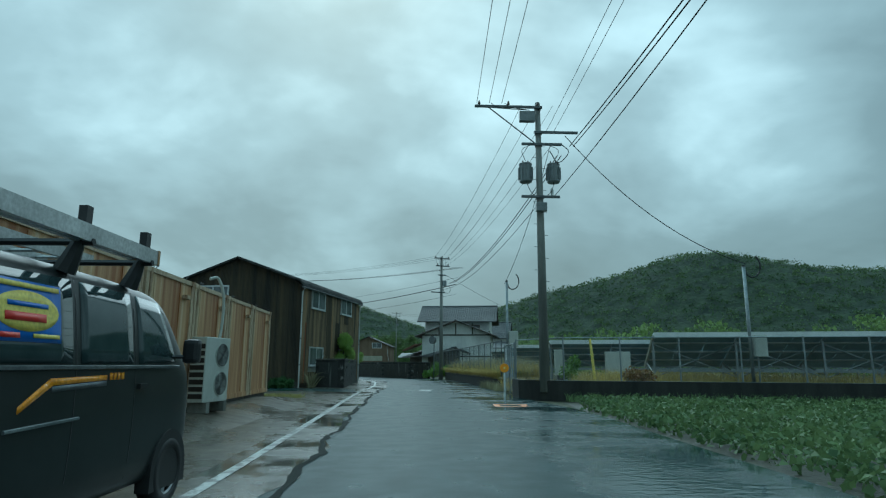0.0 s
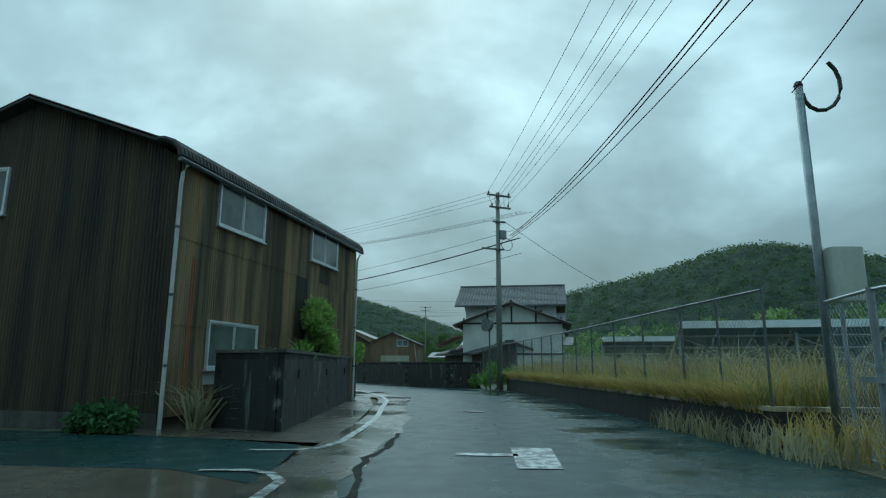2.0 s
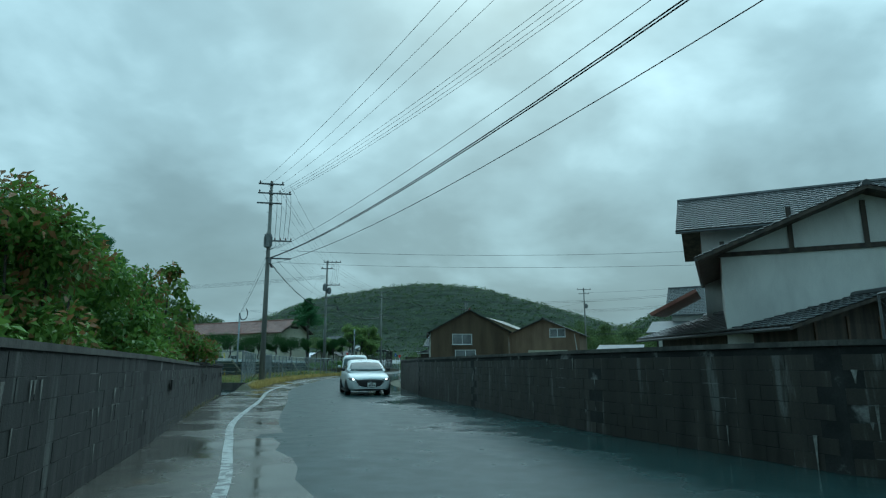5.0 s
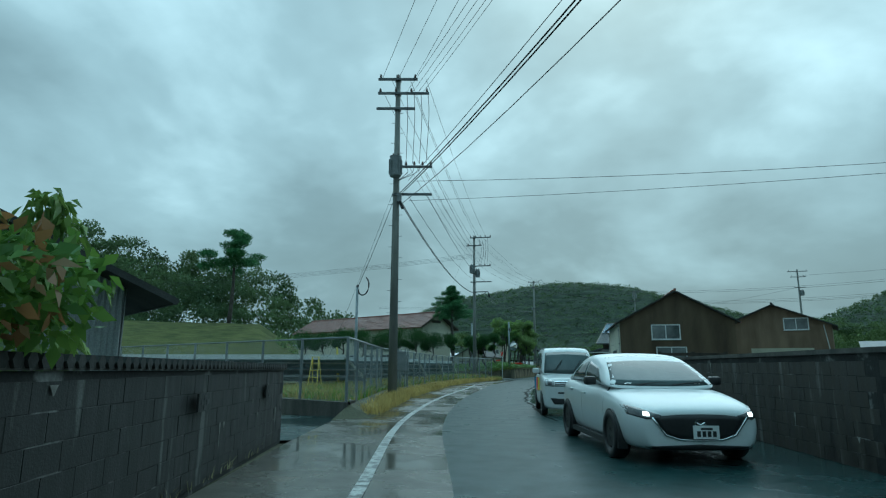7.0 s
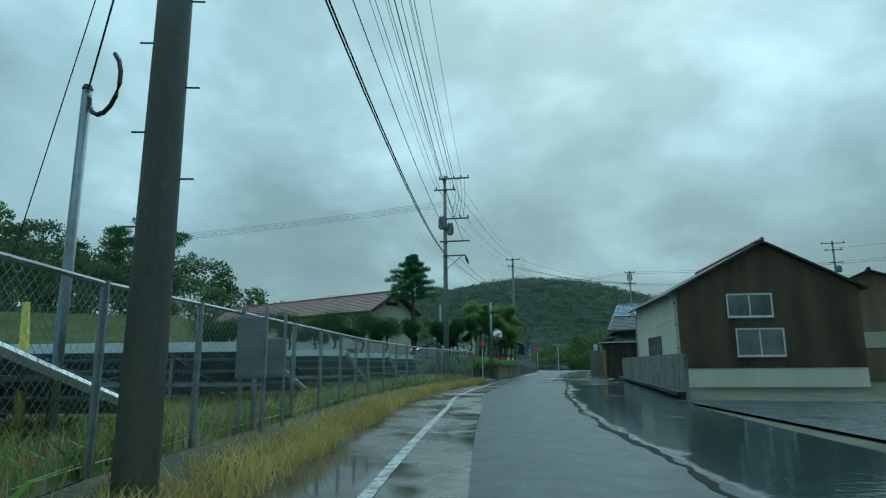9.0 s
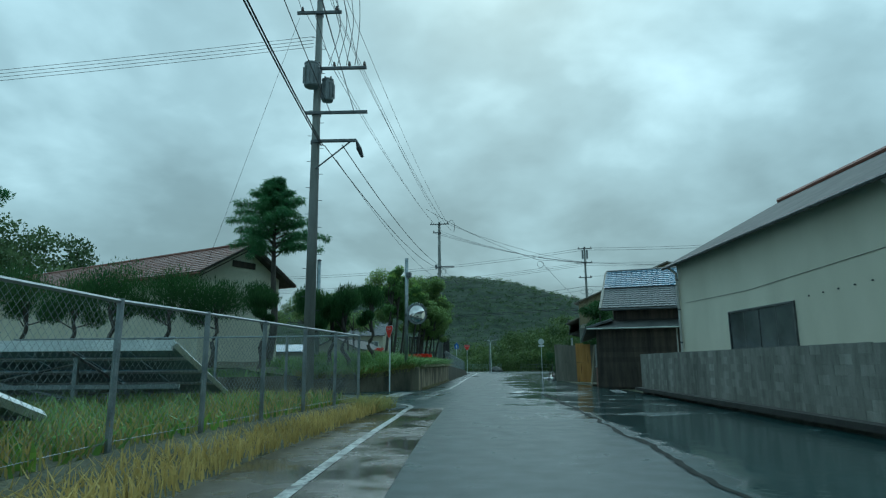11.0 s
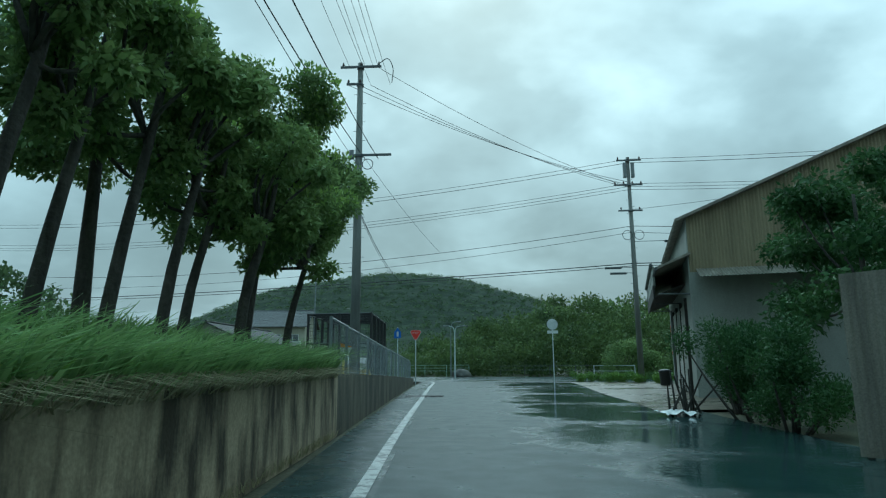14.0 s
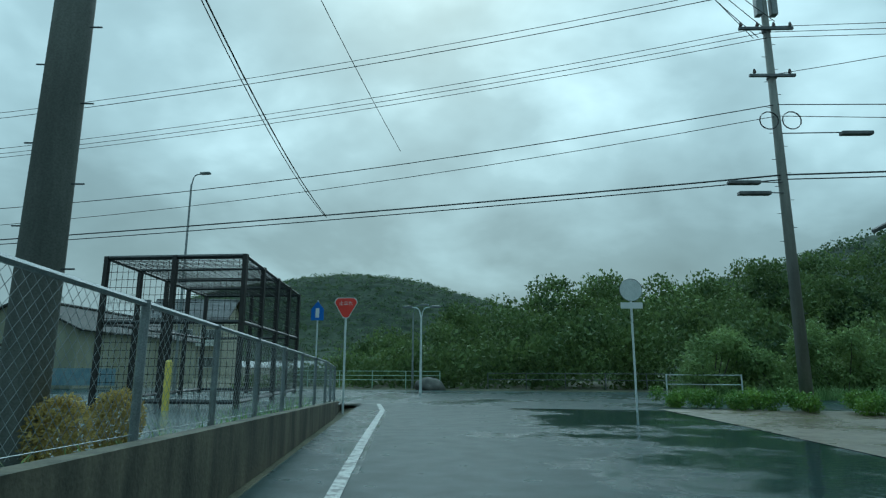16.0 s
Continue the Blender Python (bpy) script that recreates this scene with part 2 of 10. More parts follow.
    if ripple:
        n4, hm = N.new("ShaderNodeTexNoise"), N.new("ShaderNodeMix")
        n4.inputs["Scale"].default_value, n4.inputs["Detail"].default_value = 7.0, 2
        L.new(mp.outputs[0], n4.inputs["Vector"])
        L.new(k.outputs[0], hm.inputs[0])
        L.new(n2.outputs["Fac"], hm.inputs[2])
        L.new(n4.outputs["Fac"], hm.inputs[3])
        L.new(hm.outputs[0], bp.inputs["Height"])
    else:
        L.new(n2.outputs["Fac"], bp.inputs["Height"])
    L.new(bp.outputs[0], b.inputs["Normal"])
    sp = N.new("ShaderNodeMapRange")
    sp.inputs["To Min"].default_value, sp.inputs["To Max"].default_value = spec, 0.5
    L.new(k.outputs[0], sp.inputs["Value"])
    L.new(sp.outputs[0], b.inputs["Specular IOR Level"])
    return m


iron_cast = mat("cast_iron", (0.016, 0.020, 0.021), (0.035, 0.041, 0.042), scale=9, rough=0.5, metal=0.5, bump=0.4, bscale=60)
tar = mat("crumbled_tar", (0.007, 0.011, 0.010), (0.026, 0.030, 0.026), scale=6, rough=0.75, bump=0.6, bscale=60, depth=0.02, spec=0.08)
conc_black = mat("blackened_concrete", (0.010, 0.011, 0.010), (0.030, 0.030, 0.026), scale=1.5, rough=0.75, bump=0.5, bscale=25, stretch=(1.6, 1.6, 0.25))
asphalt = wet_mat("wet_asphalt", (0.016, 0.037, 0.037), (0.027, 0.056, 0.056), pool=0.62, dry=0.32, wet=0.12, scale=0.28, edge=0.16, bump=0.25, spec=0.07)
asphalt_pool = wet_mat("flooded_asphalt", (0.016, 0.037, 0.037), (0.027, 0.056, 0.056), pool=0.50, dry=0.32, wet=0.09, scale=0.42, edge=0.11, stretch=(0.8, 1.2, 1), bump=0.25, spec=0.07, deep="low_ground", ripple=0.7)
shoulder_conc = wet_mat("wet_old_concrete", (0.055, 0.054, 0.045), (0.115, 0.105, 0.085), pool=0.52, dry=0.32, wet=0.07, scale=0.5, grain=60, edge=0.12, worn=(0.15, 0.105, 0.062), spec=0.25)
yard_dirt = wet_mat("wet_gravel_yard", (0.06, 0.053, 0.043), (0.105, 0.092, 0.07), pool=0.54, dry=0.4, wet=0.10, scale=0.25, grain=45, edge=0.2, bump=0.4, worn=(0.17, 0.105, 0.055), spec=0.10)
pale_conc = wet_mat("brown_wet_concrete", (0.12, 0.097, 0.070), (0.20, 0.165, 0.122), pool=0.58, dry=0.4, wet=0.14, scale=0.3, grain=60, edge=0.2, worn=(0.17, 0.10, 0.055), spec=0.3)
yard_wet = wet_mat("wet_grey_yard", (0.09, 0.12, 0.122), (0.16, 0.19, 0.19), pool=0.46, dry=0.3, wet=0.14, scale=0.2, grain=60, edge=0.2, spec=0.35)
pale_iron = mat("pale_grey_iron_sheet", (0.26, 0.29, 0.29), (0.36, 0.39, 0.39), scale=0.8, rough=0.5, bump=0.15, stretch=(2, 2, 0.3))
soil = mat("soil_and_weeds", (0.05, 0.055, 0.03), (0.11, 0.105, 0.06), scale=0.8, rough=0.85, bump=0.8, bscale=22, speck=0.2, depth=0.03)
field_soil = mat("wet_field_soil", (0.04, 0.038, 0.026), (0.075, 0.07, 0.05), scale=1.2, rough=0.6, bump=0.9, bscale=14, depth=0.04)
meadow = mat("meadow_grass", (0.048, 0.060, 0.018), (0.11, 0.118, 0.038), scale=0.35, rough=0.95, bump=1.0, bscale=4, depth=0.2, spec=0.1)
forest_floor = mat("forest_canopy", (0.016, 0.030, 0.018), (0.040, 0.062, 0.030), scale=0.12, rough=0.9, bump=0.9, bscale=0.5, depth=0.8, grain=0.25)
line_paint = mat("worn_white_paint", (0.06, 0.065, 0.062), (0.42, 0.43, 0.415), scale=6, rough=0.32, bump=0.3, bscale=70, lo=0.42, hi=0.53, speck=0.2)
line_worn = mat("nearly_worn_off_paint", (0.03, 0.032, 0.032), (0.40, 0.41, 0.40), scale=6, rough=0.35, bump=0.3, bscale=70, lo=0.44, hi=0.56, speck=0.15)
orange_paint = mat("orange_road_paint", (0.16, 0.07, 0.03), (0.75, 0.22, 0.05), scale=4, rough=0.4, lo=0.36, hi=0.46)
block_black = mat("mossy_block", (0.008, 0.0095, 0.009), (0.021, 0.023, 0.021), scale=1.0, rough=0.45, rough2=0.8, bump=0.35, bscale=55, stretch=(4.0, 4.0, 0.5), vary=0.10, c3=(0.11, 0.115, 0.105), lo=0.36, hi=0.60, world_space=True)
block_brown = mat("brown_stained_block", (0.016, 0.0145, 0.0115), (0.046, 0.040, 0.031), scale=1.0, rough=0.45, rough2=0.8, bump=0.35, bscale=55, stretch=(4.0, 4.0, 0.5), vary=0.12, c3=(0.13, 0.13, 0.12), lo=0.36, hi=0.59, world_space=True)
block_grey = mat("grey_block", (0.115, 0.12, 0.105), (0.26, 0.262, 0.235), scale=1.2, rough=0.8, bump=0.5, bscale=60, stretch=(2, 2, 0.5), vary=0.18, world_space=True)
joint = mat("dark_mortar", (0.009, 0.010, 0.0095), (0.024, 0.025, 0.023), scale=1.6, rough=0.9, bump=0.5, c3=(0.20, 0.20, 0.19), lo=0.4, hi=0.575, world_space=True)
lime = mat("pale_lime_crust", (0.10, 0.10, 0.09), (0.32, 0.32, 0.29), scale=9, rough=0.8, bump=0.4, bscale=60, world_space=True)
conc_dark = mat("stained_concrete", (0.035, 0.034, 0.03), (0.11, 0.105, 0.09), scale=1.5, rough=0.75, bump=0.5, bscale=25, stretch=(1.6, 1.6, 0.25))
conc_moss = mat("mossy_concrete", (0.045, 0.046, 0.032), (0.15, 0.135, 0.092), scale=1.2, rough=0.75, bump=0.5, bscale=25, stretch=(1.6, 1.6, 0.4), lo=0.38, hi=0.62, world_space=True)
conc_streak = mat("streaked_concrete", (0.065, 0.053, 0.032), (0.44, 0.36, 0.235), scale=1.0, rough=0.75, bump=0.45, bscale=30, stretch=(2.2, 2.2, 0.6), lo=0.40, hi=0.58, world_space=True)
conc_pole = mat("weathered_concrete_pole", (0.15, 0.155, 0.145), (0.26, 0.265, 0.245), scale=1.2, rough=0.75, bump=0.3, bscale=50, stretch=(2, 2, 0.3))
galv = mat("galvanised_steel", (0.20, 0.225, 0.235), (0.33, 0.36, 0.37), scale=5, rough=0.38, rough2=0.55, metal=0.75, bump=0.12, bscale=80)
galv_dark = mat("dull_steel", (0.09, 0.10, 0.105), (0.17, 0.18, 0.185), scale=5, rough=0.5, metal=0.6, bump=0.15, bscale=80)
trafo_grey = mat("grey_enamel", (0.17, 0.19, 0.195), (0.24, 0.26, 0.265), scale=4, rough=0.4, metal=0.2, bump=0.1)
rubber = mat("black_rubber", (0.012, 0.012, 0.013), (0.022, 0.022, 0.023), rough=0.6, bump=0.2, bscale=120)
cable_black = mat("black_cable", (0.012, 0.014, 0.016), (0.02, 0.022, 0.024), rough=0.55, bump=0.0)
porcelain = mat("brown_porcelain", (0.05, 0.035, 0.03), (0.09, 0.06, 0.05), rough=0.25, bump=0.0)
white_porc = mat("white_porcelain", (0.6, 0.6, 0.58), (0.7, 0.7, 0.68), rough=0.25, bump=0.0)
rust_iron = mat("rusty_corrugated_iron", (0.040, 0.032, 0.018), (0.285, 0.205, 0.110), scale=0.9, rough=0.5, rough2=0.75, bump=0.4, bscale=35, stretch=(2.6, 2.6, 0.16), lo=0.36, hi=0.64, c3=(0.30, 0.13, 0.05))
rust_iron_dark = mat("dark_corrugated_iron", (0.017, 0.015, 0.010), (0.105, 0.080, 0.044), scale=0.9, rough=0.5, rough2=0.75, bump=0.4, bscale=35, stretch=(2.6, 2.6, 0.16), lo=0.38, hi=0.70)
rust_brown = mat("brown_iron_sheet", (0.062, 0.043, 0.026), (0.145, 0.108, 0.068), scale=0.5, rough=0.55, rough2=0.8, bump=0.4, bscale=35, stretch=(1.6, 1.6, 0.3))
rust_red = mat("red_rust_run", (0.14, 0.045, 0.018), (0.34, 0.12, 0.045), scale=1.2, rough=0.7, bump=0.4, bscale=35, stretch=(3, 3, 0.2))
roof_iron = mat("dark_roof_iron", (0.030, 0.032, 0.031), (0.065, 0.066, 0.062), scale=1.5, rough=0.7, bump=0.3, spec=0.25)
rack_white = mat("bright_anodised_rail", (0.60, 0.63, 0.63), (0.74, 0.76, 0.76), scale=2, rough=0.4, metal=0.2, bump=0.05)
alu = mat("white_window_aluminium", (0.55, 0.57, 0.57), (0.68, 0.7, 0.7), scale=4, rough=0.35, metal=0.3, bump=0.05)
pane = mat("window_glass", (0.05, 0.06, 0.062), (0.17, 0.19, 0.19), scale=0.6, rough=0.10, bump=0.0, spec=0.8, grain=0.02)

cont_orange = mat("weathered_orange_container", (0.27, 0.105, 0.032), (0.50, 0.31, 0.15), scale=1.3, rough=0.5, bump=0.2, bscale=45, stretch=(3.4, 3.4, 0.14), vary=0.10, c3=(0.56, 0.42, 0.26), lo=0.36, hi=0.58, grain=0.08)
cont_pale = mat("faded_container_paint", (0.20, 0.105, 0.045), (0.47, 0.37, 0.25), scale=2.4, rough=0.6, bump=0.3, bscale=45, stretch=(1.6, 1.6, 0.5), lo=0.36, hi=0.52)
cream_metal = mat("cream_enamel", (0.40, 0.42, 0.38), (0.53, 0.545, 0.50), scale=2, rough=0.4, bump=0.03, bscale=20, stretch=(1, 1, 0.4), grain=0.05)
pvc = mat("grey_pvc_pipe", (0.42, 0.42, 0.40), (0.55, 0.55, 0.52), scale=3, rough=0.45, bump=0.05)
plaster_white = mat("white_plaster", (0.52, 0.53, 0.51), (0.68, 0.69, 0.66), scale=1.2, rough=0.85, bump=0.2, stretch=(1, 1, 0.4))
olive_render = mat("olive_grey_render", (0.24, 0.25, 0.18), (0.34, 0.35, 0.27), scale=0.6, rough=0.85, bump=0.25, bscale=60, stretch=(1, 1, 0.35))
plaster_cream = mat("cream_render", (0.36, 0.35, 0.27), (0.46, 0.445, 0.35), scale=0.8, rough=0.85, bump=0.25, bscale=70, stretch=(1, 1, 0.35))
pale_siding = mat("pale_grey_green_siding", (0.27, 0.285, 0.255), (0.37, 0.385, 0.345), scale=0.7, rough=0.75, bump=0.2, bscale=50, stretch=(1, 1, 0.3))
plaster_grey = mat("drab_grey_siding", (0.17, 0.185, 0.175), (0.235, 0.25, 0.235), scale=0.7, rough=0.7, bump=0.2, bscale=50, stretch=(1, 1, 0.3))
tile_grey = mat("grey_roof_tile", (0.05, 0.055, 0.057), (0.11, 0.115, 0.12), scale=1.5, rough=0.42, rough2=0.6, bump=0.25, vary=0.25)
tile_blue = mat("blue_glazed_roof_tile", (0.035, 0.10, 0.16), (0.07, 0.17, 0.26), scale=1.5, rough=0.22, bump=0.2, vary=0.2)
tile_red = mat("brown_red_roof_tile", (0.16, 0.062, 0.045), (0.25, 0.11, 0.08), scale=1.2, rough=0.5, bump=0.3, vary=0.2)
wood_dark = mat("charred_dark_boards", (0.0203, 0.0174, 0.0145), (0.0725, 0.058, 0.0435), scale=1.5, rough=0.7, bump=0.5, bscale=30, stretch=(3, 3, 0.3), vary=0.25)
wood_brown = mat("aged_brown_board", (0.075, 0.05, 0.032), (0.15, 0.105, 0.07), scale=1.6, rough=0.7, bump=0.4, stretch=(3, 3, 0.3), vary=0.2)
shop_brown = mat("brown_siding", (0.12, 0.082, 0.052), (0.22, 0.155, 0.10), scale=0.6, rough=0.75, bump=0.3, bscale=40, stretch=(1.5, 1.5, 0.3))
tin_amber = mat("amber_tin_sheet", (0.42, 0.20, 0.05), (0.62, 0.34, 0.10), scale=1.2, rough=0.5, bump=0.2, stretch=(2, 2, 0.3), c3=(0.25, 0.11, 0.04))
tin_grey = mat("weathered_tin_sheet", (0.16, 0.145, 0.12), (0.30, 0.27, 0.22), scale=1.2, rough=0.55, bump=0.3, stretch=(2, 2, 0.3))
reed = mat("dried_reed", (0.336, 0.301, 0.21), (0.504, 0.455, 0.329), scale=4, rough=0.8, bump=0.4, bscale=60)
shed_tan = mat("tan_corrugated_sheet", (0.20, 0.165, 0.095), (0.33, 0.275, 0.165), scale=0.9, rough=0.6, bump=0.3, stretch=(2, 2, 0.2))
# dark timber; its near-black also paints the shade under the shed's awning
soffit_dark = mat("dark_board_and_shade", (0.022, 0.021, 0.018), (0.05, 0.047, 0.040), scale=1.2, rough=0.8, bump=0.3, stretch=(1, 1, 0.3))
shutter_white = mat("dirty_white_shutter", (0.36, 0.36, 0.33), (0.52, 0.52, 0.48), scale=1.0, rough=0.5, bump=0.15, stretch=(1, 1, 0.3))
panel_blue = mat("solar_panel_back", (0.05, 0.055, 0.06), (0.09, 0.095, 0.10), scale=2, rough=0.35, bump=0.0)
bark = mat("dark_bark", (0.035, 0.031, 0.027), (0.10, 0.09, 0.076), scale=3, rough=0.85, bump=0.9, bscale=18, stretch=(2, 2, 0.4), depth=0.03)
car_white = mat("white_car_paint", (0.62, 0.645, 0.65), (0.66, 0.685, 0.69), rough=0.3, bump=0.0, coat=0.35, grain=0.02)
car_black = mat("black_car_paint", (0.014, 0.018, 0.018), (0.022, 0.026, 0.026), rough=0.35, bump=0.0, coat=0.12, spec=0.35, scale=2, grain=0.02)
car_trim = mat("black_plastic", (0.012, 0.012, 0.013), (0.02, 0.02, 0.021), rough=0.45, bump=0.05)
car_glass = mat("car_glass", (0.030, 0.048, 0.050), (0.045, 0.066, 0.068), rough=0.04, bump=0.0, spec=0.5, grain=0.02)
chrome = mat("chrome", (0.6, 0.62, 0.63), (0.7, 0.72, 0.72), rough=0.12, metal=1.0, bump=0.0, grain=0.02)
alloy = mat("alloy_wheel", (0.32, 0.33, 0.34), (0.42, 0.43, 0.44), rough=0.3, metal=0.8, bump=0.0, grain=0.02)
plate_white = mat("white_plate", (0.66, 0.68, 0.67), (0.72, 0.74, 0.73), rough=0.4, bump=0.0, grain=0.02)
plate_yellow = mat("yellow_plate", (0.78, 0.52, 0.03), (0.82, 0.56, 0.04), rough=0.4, bump=0.0, grain=0.02)
sign_red = mat("red_sign_face", (0.62, 0.035, 0.025), (0.72, 0.05, 0.035), scale=3, rough=0.35, bump=0.0, grain=0.02)
sign_white = mat("white_sign_face", (0.66, 0.68, 0.68), (0.74, 0.76, 0.76), scale=3, rough=0.4, bump=0.0, grain=0.02)
sign_blue = mat("blue_sign_face", (0.02, 0.12, 0.5), (0.03, 0.16, 0.6), scale=3, rough=0.35, bump=0.0, grain=0.02)
sign_orange = mat("orange_reflector", (0.85, 0.30, 0.01), (0.95, 0.38, 0.02), scale=5, rough=0.25, bump=0.1)
sign_yellow = mat("yellow_board", (0.72, 0.58, 0.10), (0.82, 0.68, 0.16), scale=4, rough=0.5, bump=0.0)
panel_blue = mat("faded_blue_sheet", (0.16, 0.26, 0.32), (0.25, 0.36, 0.41), scale=2, rough=0.5, bump=0.1)
rail_green = mat("pale_green_rail_paint", (0.30, 0.44, 0.34), (0.42, 0.55, 0.44), scale=4, rough=0.4, bump=0.05)
white_pole = mat("white_enamel_post", (0.58, 0.62, 0.62), (0.70, 0.73, 0.73), scale=4, rough=0.35, bump=0.05)
mirror_mat = mat("mirror", (0.86, 0.87, 0.87), (0.88, 0.89, 0.89), rough=0.02, metal=1.0, bump=0.0, grain=0.02)
red_flower = leaf_mat("red_spider_lily", (0.450, 0.020, 0.013), (0.600, 0.050, 0.027))
ladder_alu = mat("plain_aluminium", (0.42, 0.43, 0.43), (0.55, 0.56, 0.56), rough=0.4, metal=0.7, bump=0.05)
leaf_bush = leaf_mat("bush_leaves", (0.054, 0.118, 0.029), (0.198, 0.306, 0.056), 0.38)
leaf_bush_red = leaf_mat("rusty_leaves", (0.090, 0.075, 0.027), (0.300, 0.150, 0.061), 0.45)
leaf_big = leaf_mat("broad_leaves", (0.060, 0.120, 0.027), (0.210, 0.285, 0.061), 0.4)
leaf_pine = leaf_mat("pine_needles", (0.036, 0.102, 0.045), (0.102, 0.214, 0.081), 0.55)
leaf_hedge = leaf_mat("clipped_needles", (0.02, 0.055, 0.02), (0.07, 0.135, 0.042), 0.55)
leaf_hedge_light = leaf_mat("juniper_sprays", (0.04, 0.095, 0.034), (0.17, 0.27, 0.085), 0.55)
leaf_wood = leaf_mat("woodland_leaves", (0.06, 0.105, 0.042), (0.25, 0.33, 0.11), 0.55, 0.3, 0.35)
leaf_hill = leaf_mat("hillside_leaves", (0.034, 0.060, 0.032), (0.130, 0.180, 0.075), 0.7, 0.05, 0.30)
leaf_light = leaf_mat("light_green_leaves", (0.12, 0.2, 0.045), (0.32, 0.43, 0.11), 0.5)
grass_yellow = leaf_mat("seeding_yellow_grass", (0.20, 0.15, 0.045), (0.50, 0.39, 0.14), 0.7)
grass_green = leaf_mat("wet_green_grass", (0.075, 0.15, 0.045), (0.30, 0.42, 0.17), 0.4)
grass_straw = leaf_mat("straw_grass", (0.180, 0.170, 0.100), (0.340, 0.320, 0.200), 0.6)
crop_leaf = leaf_mat("crop_leaves", (0.045, 0.08, 0.032), (0.15, 0.21, 0.085), 0.45)
leaf_grove = leaf_mat("grove_leaves", (0.026, 0.050, 0.021), (0.15, 0.205, 0.066), 0.5, 0.3, 0.35)
light_render = mat("pale_smooth_render", (0.60, 0.585, 0.47), (0.70, 0.68, 0.56), scale=0.6, rough=0.8, bump=0.2, bscale=70, stretch=(1, 1, 0.35))
grass_olive = leaf_mat("olive_weeds", (0.13, 0.135, 0.045), (0.33, 0.31, 0.11), 0.6)
# ---- building helpers ----
from mathutils.bvhtree import BVHTree


def thing(name, x, y, z=0.0, rz=0.0, label="", category="", group="", kind="", rx=0.0, ry=0.0):
    ob = new(name)
    ob.empty_display_size = 0.3
    ob.matrix_basis = pose(x, y, z, rx, ry, rz)
    return tagged(ob, label, category, group, kind)


def part(name, bm, material, parent=None, label="", smooth=False):
    me = bpy.data.meshes.new(name)
    bm.normal_update()
    bm.to_mesh(me)
    bm.free()
    return mesh_part(name, me, material, parent, label, smooth)


def mesh_part(name, me, material, parent=None, label="", smooth=False):
    if material and not me.materials:
        me.materials.append(material)
    if smooth:
        me.polygons.foreach_set("use_smooth", [True] * len(me.polygons))
    ob = new(name, me)
    if parent:
        ob.parent = parent
    if label:
        ob["label"] = label
    return ob


def single(name, bm, material, label, category, group="", kind="", smooth=False):
    return tagged(part(name, bm, material, None, "", smooth), label, category, group, kind)


def box(bm, x0, y0, z0, x1, y1, z1, m=None, bevel=0.0):
    vs = [Vector((x, y, z)) for z in (z0, z1) for y in (y0, y1) for x in (x0, x1)]
    if m:
        vs = [m @ v for v in vs]
    v = [bm.verts.new(p) for p in vs]
    fs = [bm.faces.new([v[i] for i in q]) for q in ((0, 2, 3, 1), (4, 5, 7, 6), (0, 1, 5, 4), (2, 6, 7, 3), (0, 4, 6, 2), (1, 3, 7, 5))]
    if bevel:
        es = list({e for f in fs for e in f.edges})
        bmesh.ops.bevel(bm, geom=es, offset=bevel, segments=2, affect="EDGES", profile=0.6)
    return bm


def B(*a, **k):
    return box(bmesh.new(), *a, **k)


def ring(bm, c, ax, ay, r, n):
    return [bm.verts.new(c + ax * (r * math.cos(2 * math.pi * i / n)) + ay * (r * math.sin(2 * math.pi * i / n))) for i in range(n)]


def tube(bm, pts, r, n=6, caps=True):
    """A round bar along points; r: one radius or one for each point."""
    pts = [Vector(p) for p in pts]
    rs = r if isinstance(r, (list, tuple)) else [r] * len(pts)
    prev = None
    for i, p in enumerate(pts):
        d = (pts[min(i + 1, len(pts) - 1)] - pts[max(i - 1, 0)]).normalized()
        a = Vector((0, 0, 1)) if abs(d.z) < 0.9 else Vector((1, 0, 0))
        ax = d.cross(a).normalized()
        ay = d.cross(ax)
        cur = ring(bm, p, ax, ay, rs[i], n)
        if prev:
            for k in range(n):
                bm.faces.new((prev[k], prev[(k + 1) % n], cur[(k + 1) % n], cur[k]))
        elif caps:
            bm.faces.new(cur[::-1])
        prev = cur
    if caps:
        bm.faces.new(prev)
    return bm


def T(pts, r, n=6):
    return tube(bmesh.new(), pts, r, n)


def slab(bm, pts, z0, z1):
    """A flat plate with outline pts (x, y), from z0 to z1."""
    lo, hi = [bm.verts.new((x, y, z0)) for x, y in pts], [bm.verts.new((x, y, z1)) for x, y in pts]
    n = len(pts)
    for i in range(n):
        bm.faces.new((lo[i], lo[(i + 1) % n], hi[(i + 1) % n], hi[i]))
    bm.faces.new(lo[::-1])
    bm.faces.new(hi)
    bmesh.ops.recalc_face_normals(bm, faces=bm.faces)
    return bm


def plate(bm, quad, thick=0.03):
    """A thin board over four corners."""
    a, b, c, d = (Vector(p) for p in quad)
    nrm = (b - a).cross(d - a).normalized() * thick
    v = [bm.verts.new(p) for p in (a, b, c, d, a - nrm, b - nrm, c - nrm, d - nrm)]
    for q in ((0, 1, 2, 3), (7, 6, 5, 4), (0, 4, 5, 1), (1, 5, 6, 2), (2, 6, 7, 3), (3, 7, 4, 0)):
        bm.faces.new([v[i] for i in q])
    return bm


